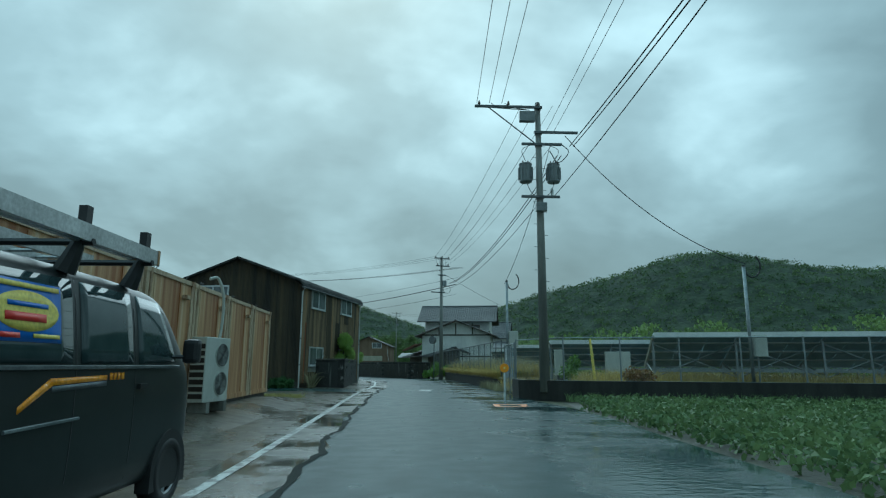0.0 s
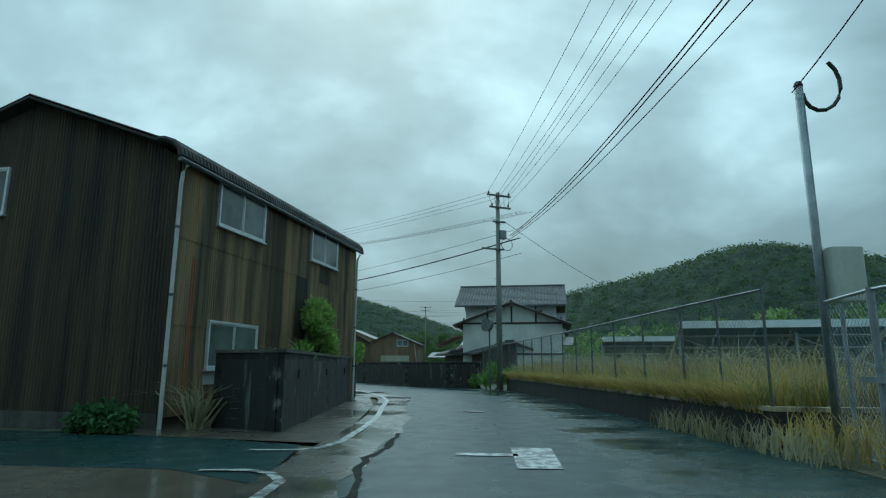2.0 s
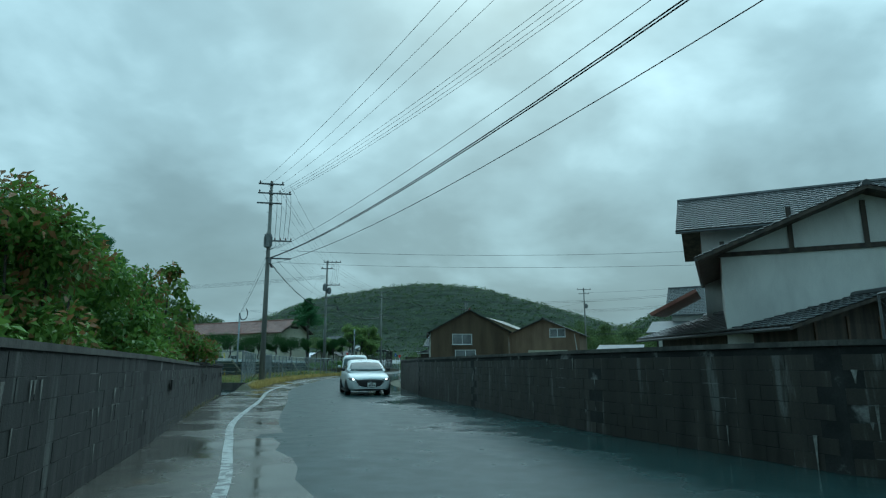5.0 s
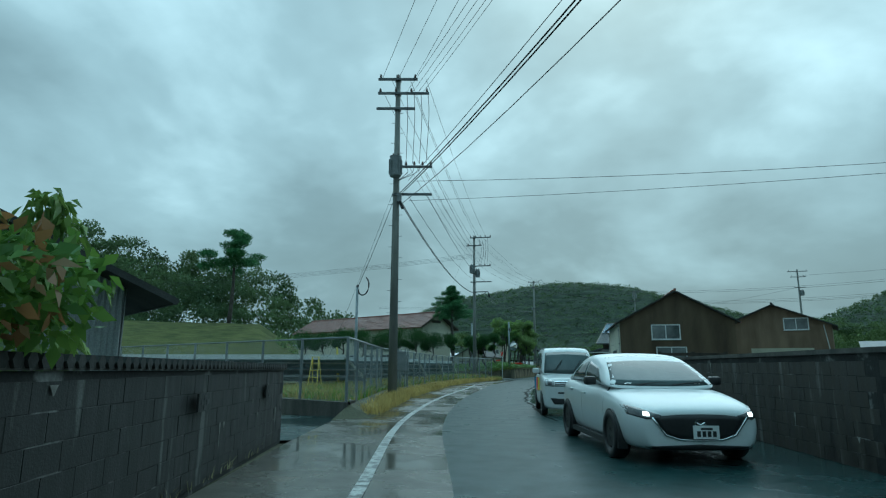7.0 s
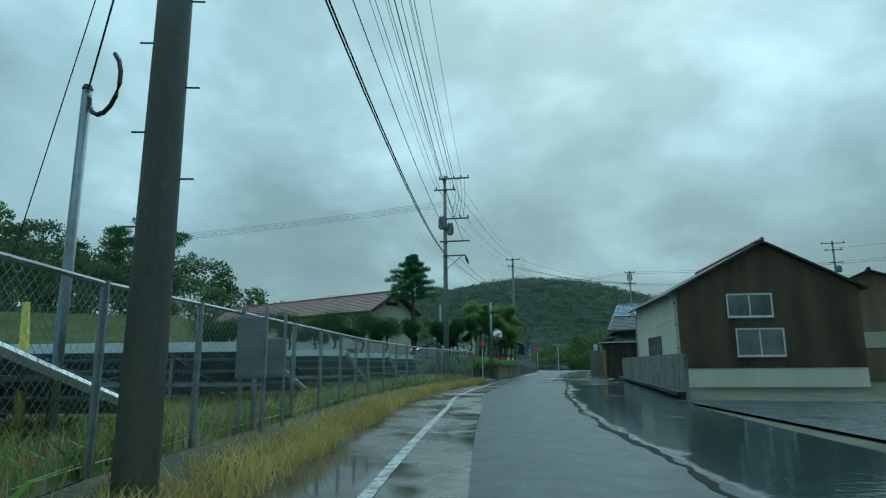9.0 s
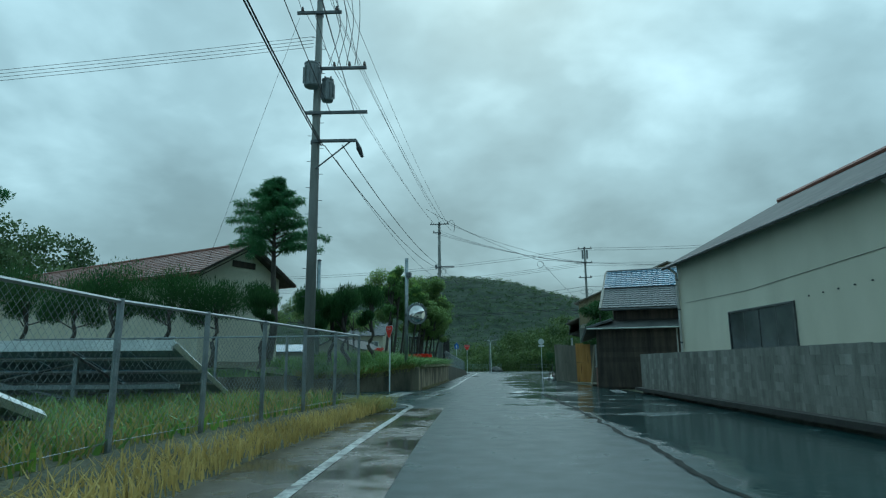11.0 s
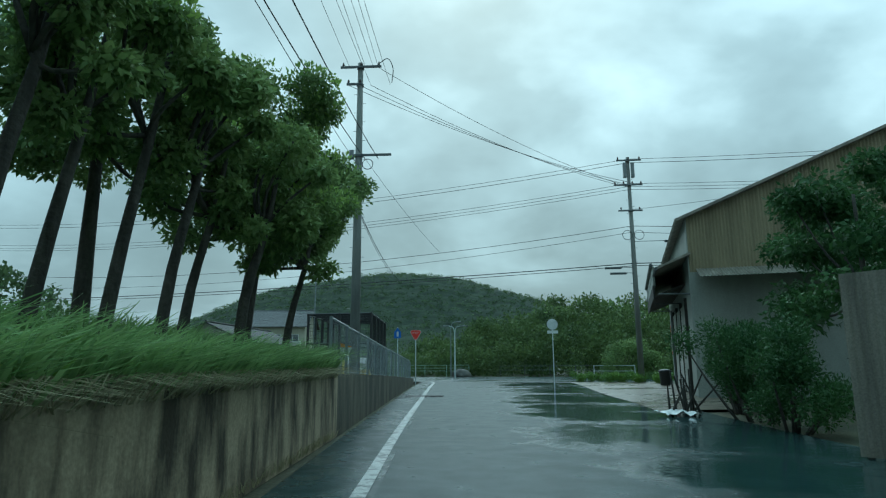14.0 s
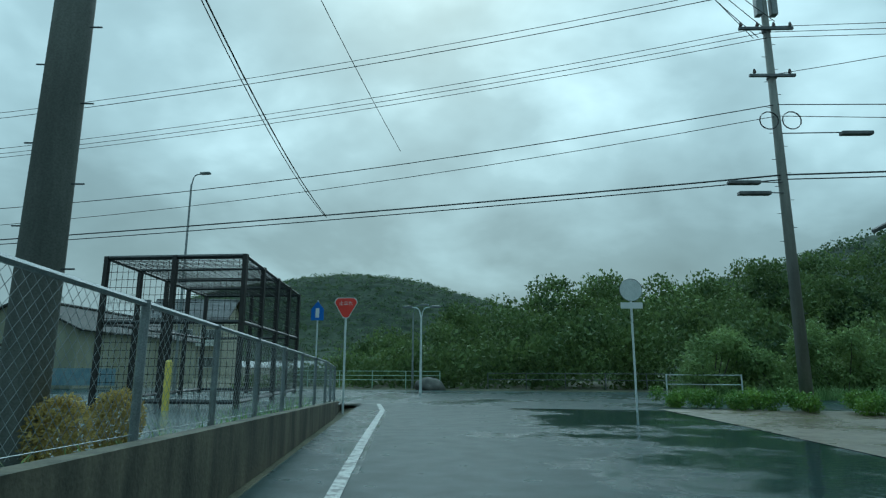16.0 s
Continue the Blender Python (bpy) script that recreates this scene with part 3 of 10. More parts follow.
def wave_sheet(bm, o, u, w, length, top, bottom=0.0, pitch=0.082, amp=0.019, k=4):
    """Corrugated sheet from o along u, rising along w; top: height or a function of the way along u."""
    o, u, w = Vector(o), Vector(u).normalized(), Vector(w).normalized()
    nrm = u.cross(w)
    n = max(2, int(length / pitch * k))
    prev = None
    for i in range(n + 1):
        s = length * i / n
        h = top(s) if callable(top) else top
        off = nrm * (amp * math.sin(2 * math.pi * s / pitch))
        cur = (bm.verts.new(o + u * s + w * bottom + off), bm.verts.new(o + u * s + w * h + off))
        if prev:
            bm.faces.new((prev[0], cur[0], cur[1], prev[1]))
        prev = cur
    return bm


def tiled_slope(bm, o, u, v, width, run, pitch=0.27, row=0.24, amp=0.03, lift=0.035, k=5):
    """Pan tiles: rows that lap over one another down the slope v, each wavy along u."""
    o, u, v = Vector(o), Vector(u).normalized(), Vector(v).normalized()
    nrm = u.cross(v)
    if nrm.z < 0:
        nrm = -nrm
    nr, nc = max(1, round(run / row)), max(2, int(width / pitch * k))
    for r in range(nr):
        a, b = o + v * (run * r / nr), o + v * (run * (r + 1) / nr + 0.02)
        prev = None
        for i in range(nc + 1):
            s = width * i / nc
            f = abs(math.sin(math.pi * s / pitch)) * amp
            p, q = a + u * s + nrm * f, b + u * s + nrm * (f + lift)
            cur = (bm.verts.new(p), bm.verts.new(q), bm.verts.new(q - nrm * lift))
            if prev:
                bm.faces.new((prev[0], cur[0], cur[1], prev[1]))
                bm.faces.new((prev[1], cur[1], cur[2], prev[2]))
            prev = cur
    return bm


def quads_mesh(name, vs):
    """One mesh of loose four-cornered leaves: vs is (n, 4, 3)."""
    vs = np.asarray(vs, dtype=np.float32).reshape(-1, 3)
    n = len(vs) // 4
    me = bpy.data.meshes.new(name)
    me.vertices.add(4 * n)
    me.vertices.foreach_set("co", vs.ravel())
    me.loops.add(4 * n)
    me.loops.foreach_set("vertex_index", np.arange(4 * n, dtype=np.int32))
    me.polygons.add(n)
    me.polygons.foreach_set("loop_start", np.arange(0, 4 * n, 4, dtype=np.int32))
    me.update(calc_edges=True)
    return me


def unit(a):
    return a / np.maximum(np.linalg.norm(a, axis=-1, keepdims=True), 1e-9)


def leaves(centres, radii, per, size, seed=1, shell=0.55, droop=0.2, ratio=0.45, up=0.35, face=0.75, upper=0.0):
    """Leaves in clumps: per leaves round each centre, most of them near the clump's skin, pointing outwards."""
    g = np.random.default_rng(seed)
    c, r = np.asarray(centres, float).reshape(-1, 3), np.asarray(radii, float)
    r = np.broadcast_to(r.reshape(-1, 3) if r.ndim > 1 else r.reshape(-1, 1) if r.ndim == 1 else r, c.shape)
    c, r = np.repeat(c, per, 0), np.repeat(r, per, 0)
    d = unit(g.normal(size=c.shape))
    d[:, 2] = np.where(g.random(len(d)) < upper, np.abs(d[:, 2]), d[:, 2])
    p = c + d * r * (shell + (1 - shell) * g.random((len(c), 1)))
    n = g.normal(size=c.shape)
    out = unit(d * (1 - face * 0.7) + g.normal(size=c.shape) * 0.6 + np.array((0, 0, up - droop)))
    side = unit(np.cross(out, n * (1.2 - face) + d * 1.6 * face + np.array((0, 0, 0.5 * face))))
    ln = size * (0.6 + 0.8 * g.random((len(c), 1)))
    tip = p + out * ln + np.array((0, 0, -droop * 0.5)) * ln
    mid = p + out * ln * 0.45 + np.cross(side, out) * ln * 0.08
    return np.stack([p, mid + side * ln * ratio * 0.5, tip, mid - side * ln * ratio * 0.5], 1)


def blades(points, height, width, seed=2, lean=0.5, bias=(0, 0, 0)):
    """Grass blades: two tapered pieces each."""
    g = np.random.default_rng(seed)
    p = np.asarray(points, float).reshape(-1, 3)
    n = len(p)
    h = height * (0.5 + 0.8 * g.random((n, 1)))
    a = g.random(n) * 2 * np.pi
    side = np.stack([np.cos(a), np.sin(a), 0 * a], 1) * width
    tilt = (g.normal(size=(n, 3)) * lean * np.array((1, 1, 0)) + np.array(bias)) * h
    mid = p + np.array((0, 0, 1)) * h * 0.6 + tilt * 0.3
    top = p + np.array((0, 0, 1)) * h * (1 - 0.25 * np.linalg.norm(tilt, axis=1, keepdims=True)) + tilt
    q1 = np.stack([p - side, p + side, mid + side * 0.8, mid - side * 0.8], 1)
    q2 = np.stack([mid - side * 0.8, mid + side * 0.8, top + side * 0.1, top - side * 0.1], 1)
    return np.concatenate([q1, q2], 0)


def scatter(poly, n, z=0.0, seed=3):
    """n random places inside an outline."""
    g = np.random.default_rng(seed)
    poly = np.asarray(poly, float)
    lo, hi = poly.min(0), poly.max(0)
    out = []
    while len(out) < n:
        q = lo + (hi - lo) * g.random((n * 2, 2))
        inside = np.zeros(len(q), bool)
        j = len(poly) - 1
        for i in range(len(poly)):
            a, b = poly[i], poly[j]
            hit = ((a[1] > q[:, 1]) != (b[1] > q[:, 1])) & (q[:, 0] < (b[0] - a[0]) * (q[:, 1] - a[1]) / (b[1] - a[1] + 1e-12) + a[0])
            inside ^= hit
            j = i
        out.extend(q[inside].tolist())
    out = np.array(out[:n])
    zz = np.array([z(x, y) for x, y in out]) if callable(z) else np.full(n, z)
    return np.column_stack([out, zz])


def along(pts, step):
    """Places and headings at even steps along a line of points."""
    pts = [Vector((*p[:2], p[2] if len(p) > 2 else 0.0)) for p in pts]
    out, carry = [], 0.0
    for a, b in zip(pts, pts[1:]):
        ln = (b - a).length
        s = carry
        while s < ln:
            out.append((a.lerp(b, s / ln), (b - a).normalized()))
            s += step
        carry = s - ln
    return out


def smooth_line(pts, n=6):
    """A rounded line through points (Catmull-Rom)."""
    p = [Vector((*q[:2], q[2] if len(q) > 2 else 0.0)) for q in pts]
    p = [p[0] * 2 - p[1]] + p + [p[-1] * 2 - p[-2]]
    out = []
    for i in range(1, len(p) - 2):
        for k in range(n):
            t = k / n
            a, b, c, d = p[i - 1], p[i], p[i + 1], p[i + 2]
            out.append(0.5 * (2 * b + (c - a) * t + (2 * a - 5 * b + 4 * c - d) * t * t + (3 * b - a - 3 * c + d) * t ** 3))
    return out + [p[-2]]


def ribbon(bm, left, right, z):
    """A strip of paving between two lines of points."""
    prev = None
    for a, b in zip(left, right):
        cur = (bm.verts.new((a[0], a[1], z)), bm.verts.new((b[0], b[1], z)))
        if prev:
            bm.faces.new((prev[0], prev[1], cur[1], cur[0]))
        prev = cur
    return bm


def offset(pts, d):
    """A line moved sideways; d > 0 to its right."""
    out = []
    for i, p in enumerate(pts):
        t = Vector(pts[min(i + 1, len(pts) - 1)]) - Vector(pts[max(i - 1, 0)])
        t = Vector((t[0], t[1], 0)).normalized()
        out.append(Vector((p[0] + t.y * d, p[1] - t.x * d, 0)))
    return out


def strip(name, pts, width, z, material, label, category="road line"):
    """Paint of an even width along a line."""
    bm = ribbon(bmesh.new(), offset(pts, -width / 2), offset(pts, width / 2), z)
    return single(name, bm, material, label, category, kind="structure")


def window(parent, x, y, z, w, h, rz=0.0, panes=2, frame_mat=None, depth=0.07, name="window", behind=None):
    """A sliding window: outer frame, sashes with panes, sill. x, y, z: lower left corner on the wall's face, facing -y when rz is 0."""
    fm = frame_mat or alu
    m = pose(x, y, z, 0, 0, rz)
    bm = bmesh.new()
    t = 0.05
    for a in ((0, -0.05, 0, w, 0.02, t), (0, -0.05, h - t, w, 0.02, h), (0, -0.05, t, t, 0.02, h - t), (w - t, -0.05, t, w, 0.02, h - t)):
        box(bm, *a, m)
    fr = part(name, bm, fm, parent)
    pw = (w - 2 * t) / panes
    for i in range(panes):
        x0, yy = t + i * pw, -0.03 if i % 2 else -0.015
        bm = bmesh.new()
        s = 0.035
        for a in ((x0, yy, t, x0 + pw, yy + 0.012, t + s), (x0, yy, h - t - s, x0 + pw, yy + 0.012, h - t), (x0, yy, t + s, x0 + s, yy + 0.012, h - t - s), (x0 + pw - s, yy, t + s, x0 + pw, yy + 0.012, h - t - s)):
            box(bm, *a, m)
        part("sash", bm, fm, fr)
        part("pane", B(x0 + s, yy + 0.002, t + s, x0 + pw - s, yy + 0.008, h - t - s, m), pane, fr)
    part("sill", B(-0.03, -0.09, -0.035, w + 0.03, 0.02, -0.002, m), fm, fr)
    return fr


def chain_fence(name, pts, height, z=0.0, step=2.0, mesh=0.075, label="", top_bar=True, post_r=0.03, mat_post=None, wire=0.0028):
    """Chain link: posts, top rail, and crossed wires panel by panel."""
    mp = mat_post or galv
    root = thing(name, pts[0][0], pts[0][1], z, label=label, category="fence")
    o = Vector((pts[0][0], pts[0][1], 0))
    line = [Vector((p[0], p[1], p[2] if len(p) > 2 else 0.0)) - o for p in pts]
    for a, b in zip(line, line[1:]):
        ln = (b - a).length
        n = max(1, round(ln / step))
        for i in range(n):
            p, q = a.lerp(b, i / n), a.lerp(b, (i + 1) / n)
            up = Vector((0, 0, height))
            part("post", T([p - Vector((0, 0, 0.05)), p + up + Vector((0, 0, 0.03))], post_r, 8), mp, root)
            bm = bmesh.new()
            L = (q - p).length
            d = (q - p) / L
            h = height - 0.06
            k = int((L + h) / (mesh * 1.41)) + 1
            r = wire
            nrm = Vector((-d.y, d.x, 0)) * r
            for j in range(k):
                s = j * mesh * 1.41
                for flip in (0, 1):
                    s0, z0 = (s, 0.04) if s <= L else (L, 0.04 + s - L)
                    s1, z1 = (s - h, 0.04 + h) if s - h >= 0 else (0, 0.04 + s)
                    if z1 - z0 < 0.03:
                        continue
                    if flip:
                        s0, s1 = L - s0, L - s1
                    e, f = p + d * s0 + Vector((0, 0, z0)), p + d * s1 + Vector((0, 0, z1))
                    w = d * r
                    v = [bm.verts.new(x) for x in (e - w, e + nrm, e + w, f - w, f + nrm, f + w)]
                    bm.faces.new((v[0], v[1], v[4], v[3]))
                    bm.faces.new((v[1], v[2], v[5], v[4]))
                    bm.faces.new((v[2], v[0], v[3], v[5]))
            part("wire_mesh", bm, mp, root)
            if top_bar:
                part("top_rail", T([p + up, q + up], 0.024, 6), mp, root)
            part("tension_wire", T([p + Vector((0, 0, 0.06)), q + Vector((0, 0, 0.06))], 0.004, 4), mp, root)
    part("post", T([line[-1], line[-1] + Vector((0, 0, height + 0.03))], post_r, 8), mp, root)
    return root


def cable(pts_a, pts_b, sag, r=0.011, n=14, label="thin black overhead cable"):
    a, b = Vector(pts_a), Vector(pts_b)
    pts = [a.lerp(b, i / n) - Vector((0, 0, sag * 4 * (i / n) * (1 - i / n))) for i in range(n + 1)]
    return single("overhead_cable", T(pts, r, 4), cable_black, label, "cable", group="overhead cables", kind="structure")

# ---- ground, road, paint ----
LEFT = [(0.2, -40), (-0.3, 0), (-0.44, 5.65), (-0.65, 10), (-1.04, 16.8), (-1.45, 24), (-1.62, 28.5), (-1.72, 34.8), (-2.1, 39), (-2.65, 44),
        (-4.3, 49.6), (-6.6, 53.9), (-8.92, 57.3), (-11.35, 60.9), (-15.2, 67.8), (-18.6, 73.6), (-21, 78.3), (-23.5, 83.8), (-26, 90),
        (-28.3, 96), (-30.3, 101), (-32.3, 107.7), (-34.2, 115), (-35.9, 121.5), (-37.27, 128.8), (-38.4, 134), (-40.2, 141.6), (-42.4, 151.3),
        (-44.3, 159.7), (-46.4, 169.5)]
left_line = smooth_line(LEFT, 5)
RIGHT = [(6.4, -40), (6.0, 0), (5.9, 5.65), (5.9, 10), (5.9, 16.8), (5.1, 23), (5.0, 28.5), (4.6, 34.8), (4.2, 39), (3.8, 44),
         (2.9, 49.6), (1.2, 54.5), (-1.4, 58), (-4.0, 61.4), (-8.6, 68.8), (-12.2, 75.2), (-14.6, 80.2), (-17.4, 86), (-19.6, 91.5),
         (-21.4, 97), (-22.4, 101), (-23.9, 107.7), (-25.6, 115), (-27.2, 121.5), (-29.2, 128.8), (-31.2, 134), (-33.2, 141.6), (-34.6, 151.3),
         (-35.6, 159.7), (-36.6, 169.5)]
right_line = smooth_line(RIGHT, 5)


def flat(name, pts, z, material, label, category="ground"):
    bm = bmesh.new()
    f = bm.faces.new([bm.verts.new((x, y, z)) for x, y in pts])
    bmesh.ops.triangulate(bm, faces=[f])
    return single(name, bm, material, label, category, kind="structure")


bm = bmesh.new()
bmesh.ops.create_grid(bm, x_segments=40, y_segments=40, size=3000)
for v in bm.verts:
    v.co.z = -0.06
single("ground", bm, soil, "damp weedy earth round the road", "ground", kind="structure")


def hold(i, u):
    """How much water the road holds, i along the lines, u across from left (0) to right (1)."""
    def ramp(a, b):
        k = max(0.0, min(1.0, (u - a) / (b - a)))
        return k * k * (3 - 2 * k)
    if i < 38:
        return -0.36 + 0.38 * ramp(0.42, 0.75)
    if i < 52:
        return -0.36 + 0.38 * ramp(0.50, 0.85)
    if i < 78:
        return -0.36 + 0.44 * ramp(0.40, 0.92)
    if i < 110:
        return -0.36 + 0.56 * ramp(0.50, 0.62)
    return -0.36 + 0.44 * ramp(0.16, 0.55)


ROAD_ACROSS = 24
bm = bmesh.new()
low = bm.verts.layers.float.new("low_ground")
prev = None
for i, (l, r) in enumerate(zip(offset(left_line, -0.25), right_line)):
    cur = []
    for j in range(ROAD_ACROSS + 1):
        u = j / ROAD_ACROSS
        v = bm.verts.new(Vector((*Vector(l).lerp(Vector(r), u)[:2], 0.0)))
        v[low] = (hold(i - 2, u) + hold(i, u) + hold(i + 2, u)) / 3
        cur.append(v)
    if prev:
        for j in range(ROAD_ACROSS):
            bm.faces.new((prev[j], prev[j + 1], cur[j + 1], cur[j]))
    prev = cur
single("road", bm, asphalt_pool, "wet dark grey asphalt lane flooded along its lower side", "road", kind="structure")


def ragged_edge(line, d0, d1, seed, z=0.006, step=0.16):
    """Crumbled dark rim of an asphalt layer along a line, uneven in width."""
    pts = [p for p, _ in along(line, step)]
    a, b = [], []
    for k, p in enumerate(pts):
        t = (pts[min(k + 1, len(pts) - 1)] - pts[max(k - 1, 0)]).normalized()
        nrm = Vector((t.y, -t.x, 0))
        w = noise.noise((k * 0.11, seed, 0)) * 0.14 + noise.noise((k * 0.5, seed, 3)) * 0.06
        thick = 0.035 + 0.06 * max(0.0, noise.noise((k * 0.23, seed, 7)) + 0.25)
        a.append(p + nrm * (d0 + w - thick))
        b.append(p + nrm * (d1 + w + thick))
    single("road_edge", ribbon(bmesh.new(), a, b, z), tar, "crumbled black rim of the asphalt layer", "road", kind="structure")


mid_line = [Vector(l).lerp(Vector(r), 0.53) for l, r in zip(left_line, right_line)]
ragged_edge(mid_line[78:118], 0.0, 0.0, 1.5)
ragged_edge(offset(left_line, 0.75)[5:34], 0.0, 0.0, 4.5, 0.008)
# pale concrete gutter strip inside the white line
n0, n1 = 5, 62
gut_l, gut_r = offset(left_line, -0.3)[n0:n1], offset(left_line, 0.75)[n0:n1]
gut_r = [p + Vector((0.10 * math.sin(i * 2.3) + 0.06 * math.sin(i * 5.7), 0, 0)) for i, p in enumerate(gut_r)]
single("road_shoulder", ribbon(bmesh.new(), gut_l, gut_r, 0.004), shoulder_conc, "worn pale concrete strip beside the lane", "road", kind="structure")
gut_l, gut_r = offset(left_line, -1.6)[61:112], offset(left_line, 0.95)[62:112]
single("road_shoulder", ribbon(bmesh.new(), gut_l, gut_r, 0.004), shoulder_conc, "wet brown-grey concrete strip beside the lane", "road", kind="structure")
gut_l, gut_r = offset(left_line, -0.9)[118:146], offset(left_line, 0.15)[118:146]
single("road_shoulder", ribbon(bmesh.new(), gut_l, gut_r, 0.004), asphalt, "wet asphalt edge along the retaining wall", "road", kind="structure")
flat("yard", [(-1.0, -40), (-0.5, 5), (-1.25, 16.8), (-1.75, 26), (-1.9, 27.7), (-3.4, 28.6), (-30, 29.5), (-30, -40)], -0.01, yard_dirt, "wet muddy gravel yard with brown puddles", "yard")
bm = bmesh.new()
prev = None
for y, k in ((-14, 0.0), (-12, 1.0), (0, 1.0), (12, 1.0), (19.5, 1.0), (23.5, 0.0)):
    e = -1.75 - 0.028 * y
    cur = [bm.verts.new((x, y, z)) for x, z in ((e, -0.014), (e - 0.55, 0.08 * k), (e - 1.0, 0.19 * k), (-4.0, 0.21 * k), (-12.0, 0.21 * k))]
    if prev:
        for a, b, c, d in zip(prev, prev[1:], cur[1:], cur):
            bm.faces.new((a, b, c, d))
    prev = cur
bmesh.ops.recalc_face_normals(bm, faces=bm.faces)
single("yard_rise", bm, yard_dirt, "raised wet gravel apron in front of the containers", "yard", kind="structure", smooth=True)
flat("side_street", [(-1.8, 27.4), (-3.2, 28.3), (-30, 30), (-30, 34.5), (-6.5, 32.2), (-4.6, 31.6), (-2.2, 30.6)], -0.006, asphalt, "wet asphalt side street beside the workshop", "road")
flat("gravel_bed", [(-1.9, 30.8), (-4.6, 31.4), (-7.5, 32.2), (-5.6, 32.9), (-4.6, 45), (-3.4, 45), (-2.5, 40), (-2.0, 34)], 0.002, yard_dirt, "gravel strip at the foot of the block wall", "ground")
flat("driveway", [(-17.9, 72.6), (-19.6, 71.4), (-30, 66), (-34, 72), (-21.9, 75.9), (-20.9, 77.6)], -0.008, asphalt_pool, "flooded driveway beside the block wall", "road")
flat("side_street", [(-34.3, 114.9), (-36.4, 117.0), (-60, 112), (-62, 116), (-44, 121.6), (-39.0, 125.3), (-37.9, 126.7), (-36.8, 127.4), (-36.2, 125.6)], 0.003, asphalt, "wet asphalt side street with a stop line", "road")
flat("cross_road", [(-90, 172.5), (-46.6, 169.4), (-36.4, 169.4), (-20, 171), (60, 176), (60, 183), (-36, 183.5), (-90, 184.5)], 0.004, asphalt, "wet asphalt cross road ahead", "road")
flat("road_shoulder", [(-2.2, 44.9), (-4.4, 45.2), (-6.35, 50.3), (-10.1, 56.5), (-11.6, 58.8), (-9.6, 59.4), (-8.0, 55.9), (-4.3, 49.6)], 0.003, shoulder_conc, "wet concrete apron at the mouth of a lane", "ground")
flat("forecourt", [(-35.2, 147.5), (-32.2, 148.5), (-31.5, 170), (-37.9, 170), (-37.2, 165), (-36.25, 155.5), (-35.5, 150.6)], 0.009, pale_conc, "wet brownish concrete forecourt of the shed", "ground")
flat("forecourt", [(-22.7, 101.5), (-15.2, 82.5), (-6, 86), (-8, 104)], 0.002, asphalt, "wet dark forecourt of the workshop", "ground")

i_a = [i for i, p in enumerate(left_line) if p.y < 27.8]
strip("road_line", [Vector(p) for p in left_line[:len(i_a)]] + [Vector((-1.85, 28.0, 0)), Vector((-2.2, 28.2, 0)), Vector((-2.75, 28.15, 0))], 0.13, 0.010, line_paint, "worn white edge line")
strip("road_line", [Vector((-2.8, 29.9, 0)), Vector((-2.1, 29.95, 0)), Vector((-1.8, 30.2, 0)), Vector((-1.66, 31, 0))] + [Vector(p) for p in left_line if 31.5 < p.y < 114.4] +
      smooth_line([(-34.35, 115.4, 0), (-34.6, 116.5, 0), (-35.2, 117.4, 0), (-36.2, 117.9, 0), (-39.5, 117.8, 0)], 6), 0.14, 0.010, line_paint, "white edge line bending into the side street")
strip("road_line", [Vector(p) for p in ((-37.6, 124.65, 0), (-37.05, 125.3, 0), (-36.85, 126.3, 0), (-37.1, 128.3, 0))] + [Vector(p) for p in left_line if 129.5 < p.y < 169] +
      [Vector((-46.9, 170.6, 0)), Vector((-48.6, 171.4, 0))], 0.15, 0.012, line_paint, "white edge line")
flat("stop_line", [(-37.55, 120.95), (-36.9, 121.3), (-37.5, 124.75), (-38.2, 124.45)], 0.012, line_paint, "broad white stop line", "road line")
for k in range(6):
    a = Vector((-35.6, 120.2, 0)).lerp(Vector((-36.62, 125.2, 0)), k / 5)
    u = Vector((-0.2, 0.98, 0)) * 0.22
    w = Vector((0.98, 0.2, 0)) * 0.2
    flat("road_dash", [tuple((a - u - w)[:2]), tuple((a - u + w)[:2]), tuple((a + u + w)[:2]), tuple((a + u - w)[:2])], 0.012, line_paint, "short white dash across the side street", "road line")
flat("road_mark", [(1.05, 30.38), (1.66, 30.38), (1.55, 28.5), (1.0, 28.5)], 0.010, line_worn, "white junction mark", "road line")
flat("road_mark", [(0.24, 29.55), (1.1, 29.5), (1.1, 29.75), (0.24, 29.8)], 0.010, line_worn, "white junction mark", "road line")
flat("road_mark", [(-34.15, 125.0), (-32.7, 125.7), (-32.72, 125.95), (-34.15, 125.25)], 0.014, line_worn, "white junction mark", "road line")
flat("road_mark", [(-33.4, 124.6), (-33.0, 124.6), (-33.1, 126.3), (-33.45, 126.3)], 0.015, line_worn, "white junction mark", "road line")
flat("road_mark", [(-29.7, 127.9), (-29.35, 128.4), (-28.9, 125.7), (-29.3, 125.4)], 0.014, line_worn, "broad white stop mark", "road line")
# painted orange square on the road by the delineator
for a in ((3.62, 18.1, 4.55, 18.28), (3.62, 19.0, 4.7, 19.2), (3.62, 18.28, 3.8, 19.0), (4.45, 18.28, 4.63, 19.0)):
    flat("road_mark", [(a[0], a[1]), (a[2], a[1]), (a[2], a[3]), (a[0], a[3])], 0.010, orange_paint, "faded orange painted square", "road line")


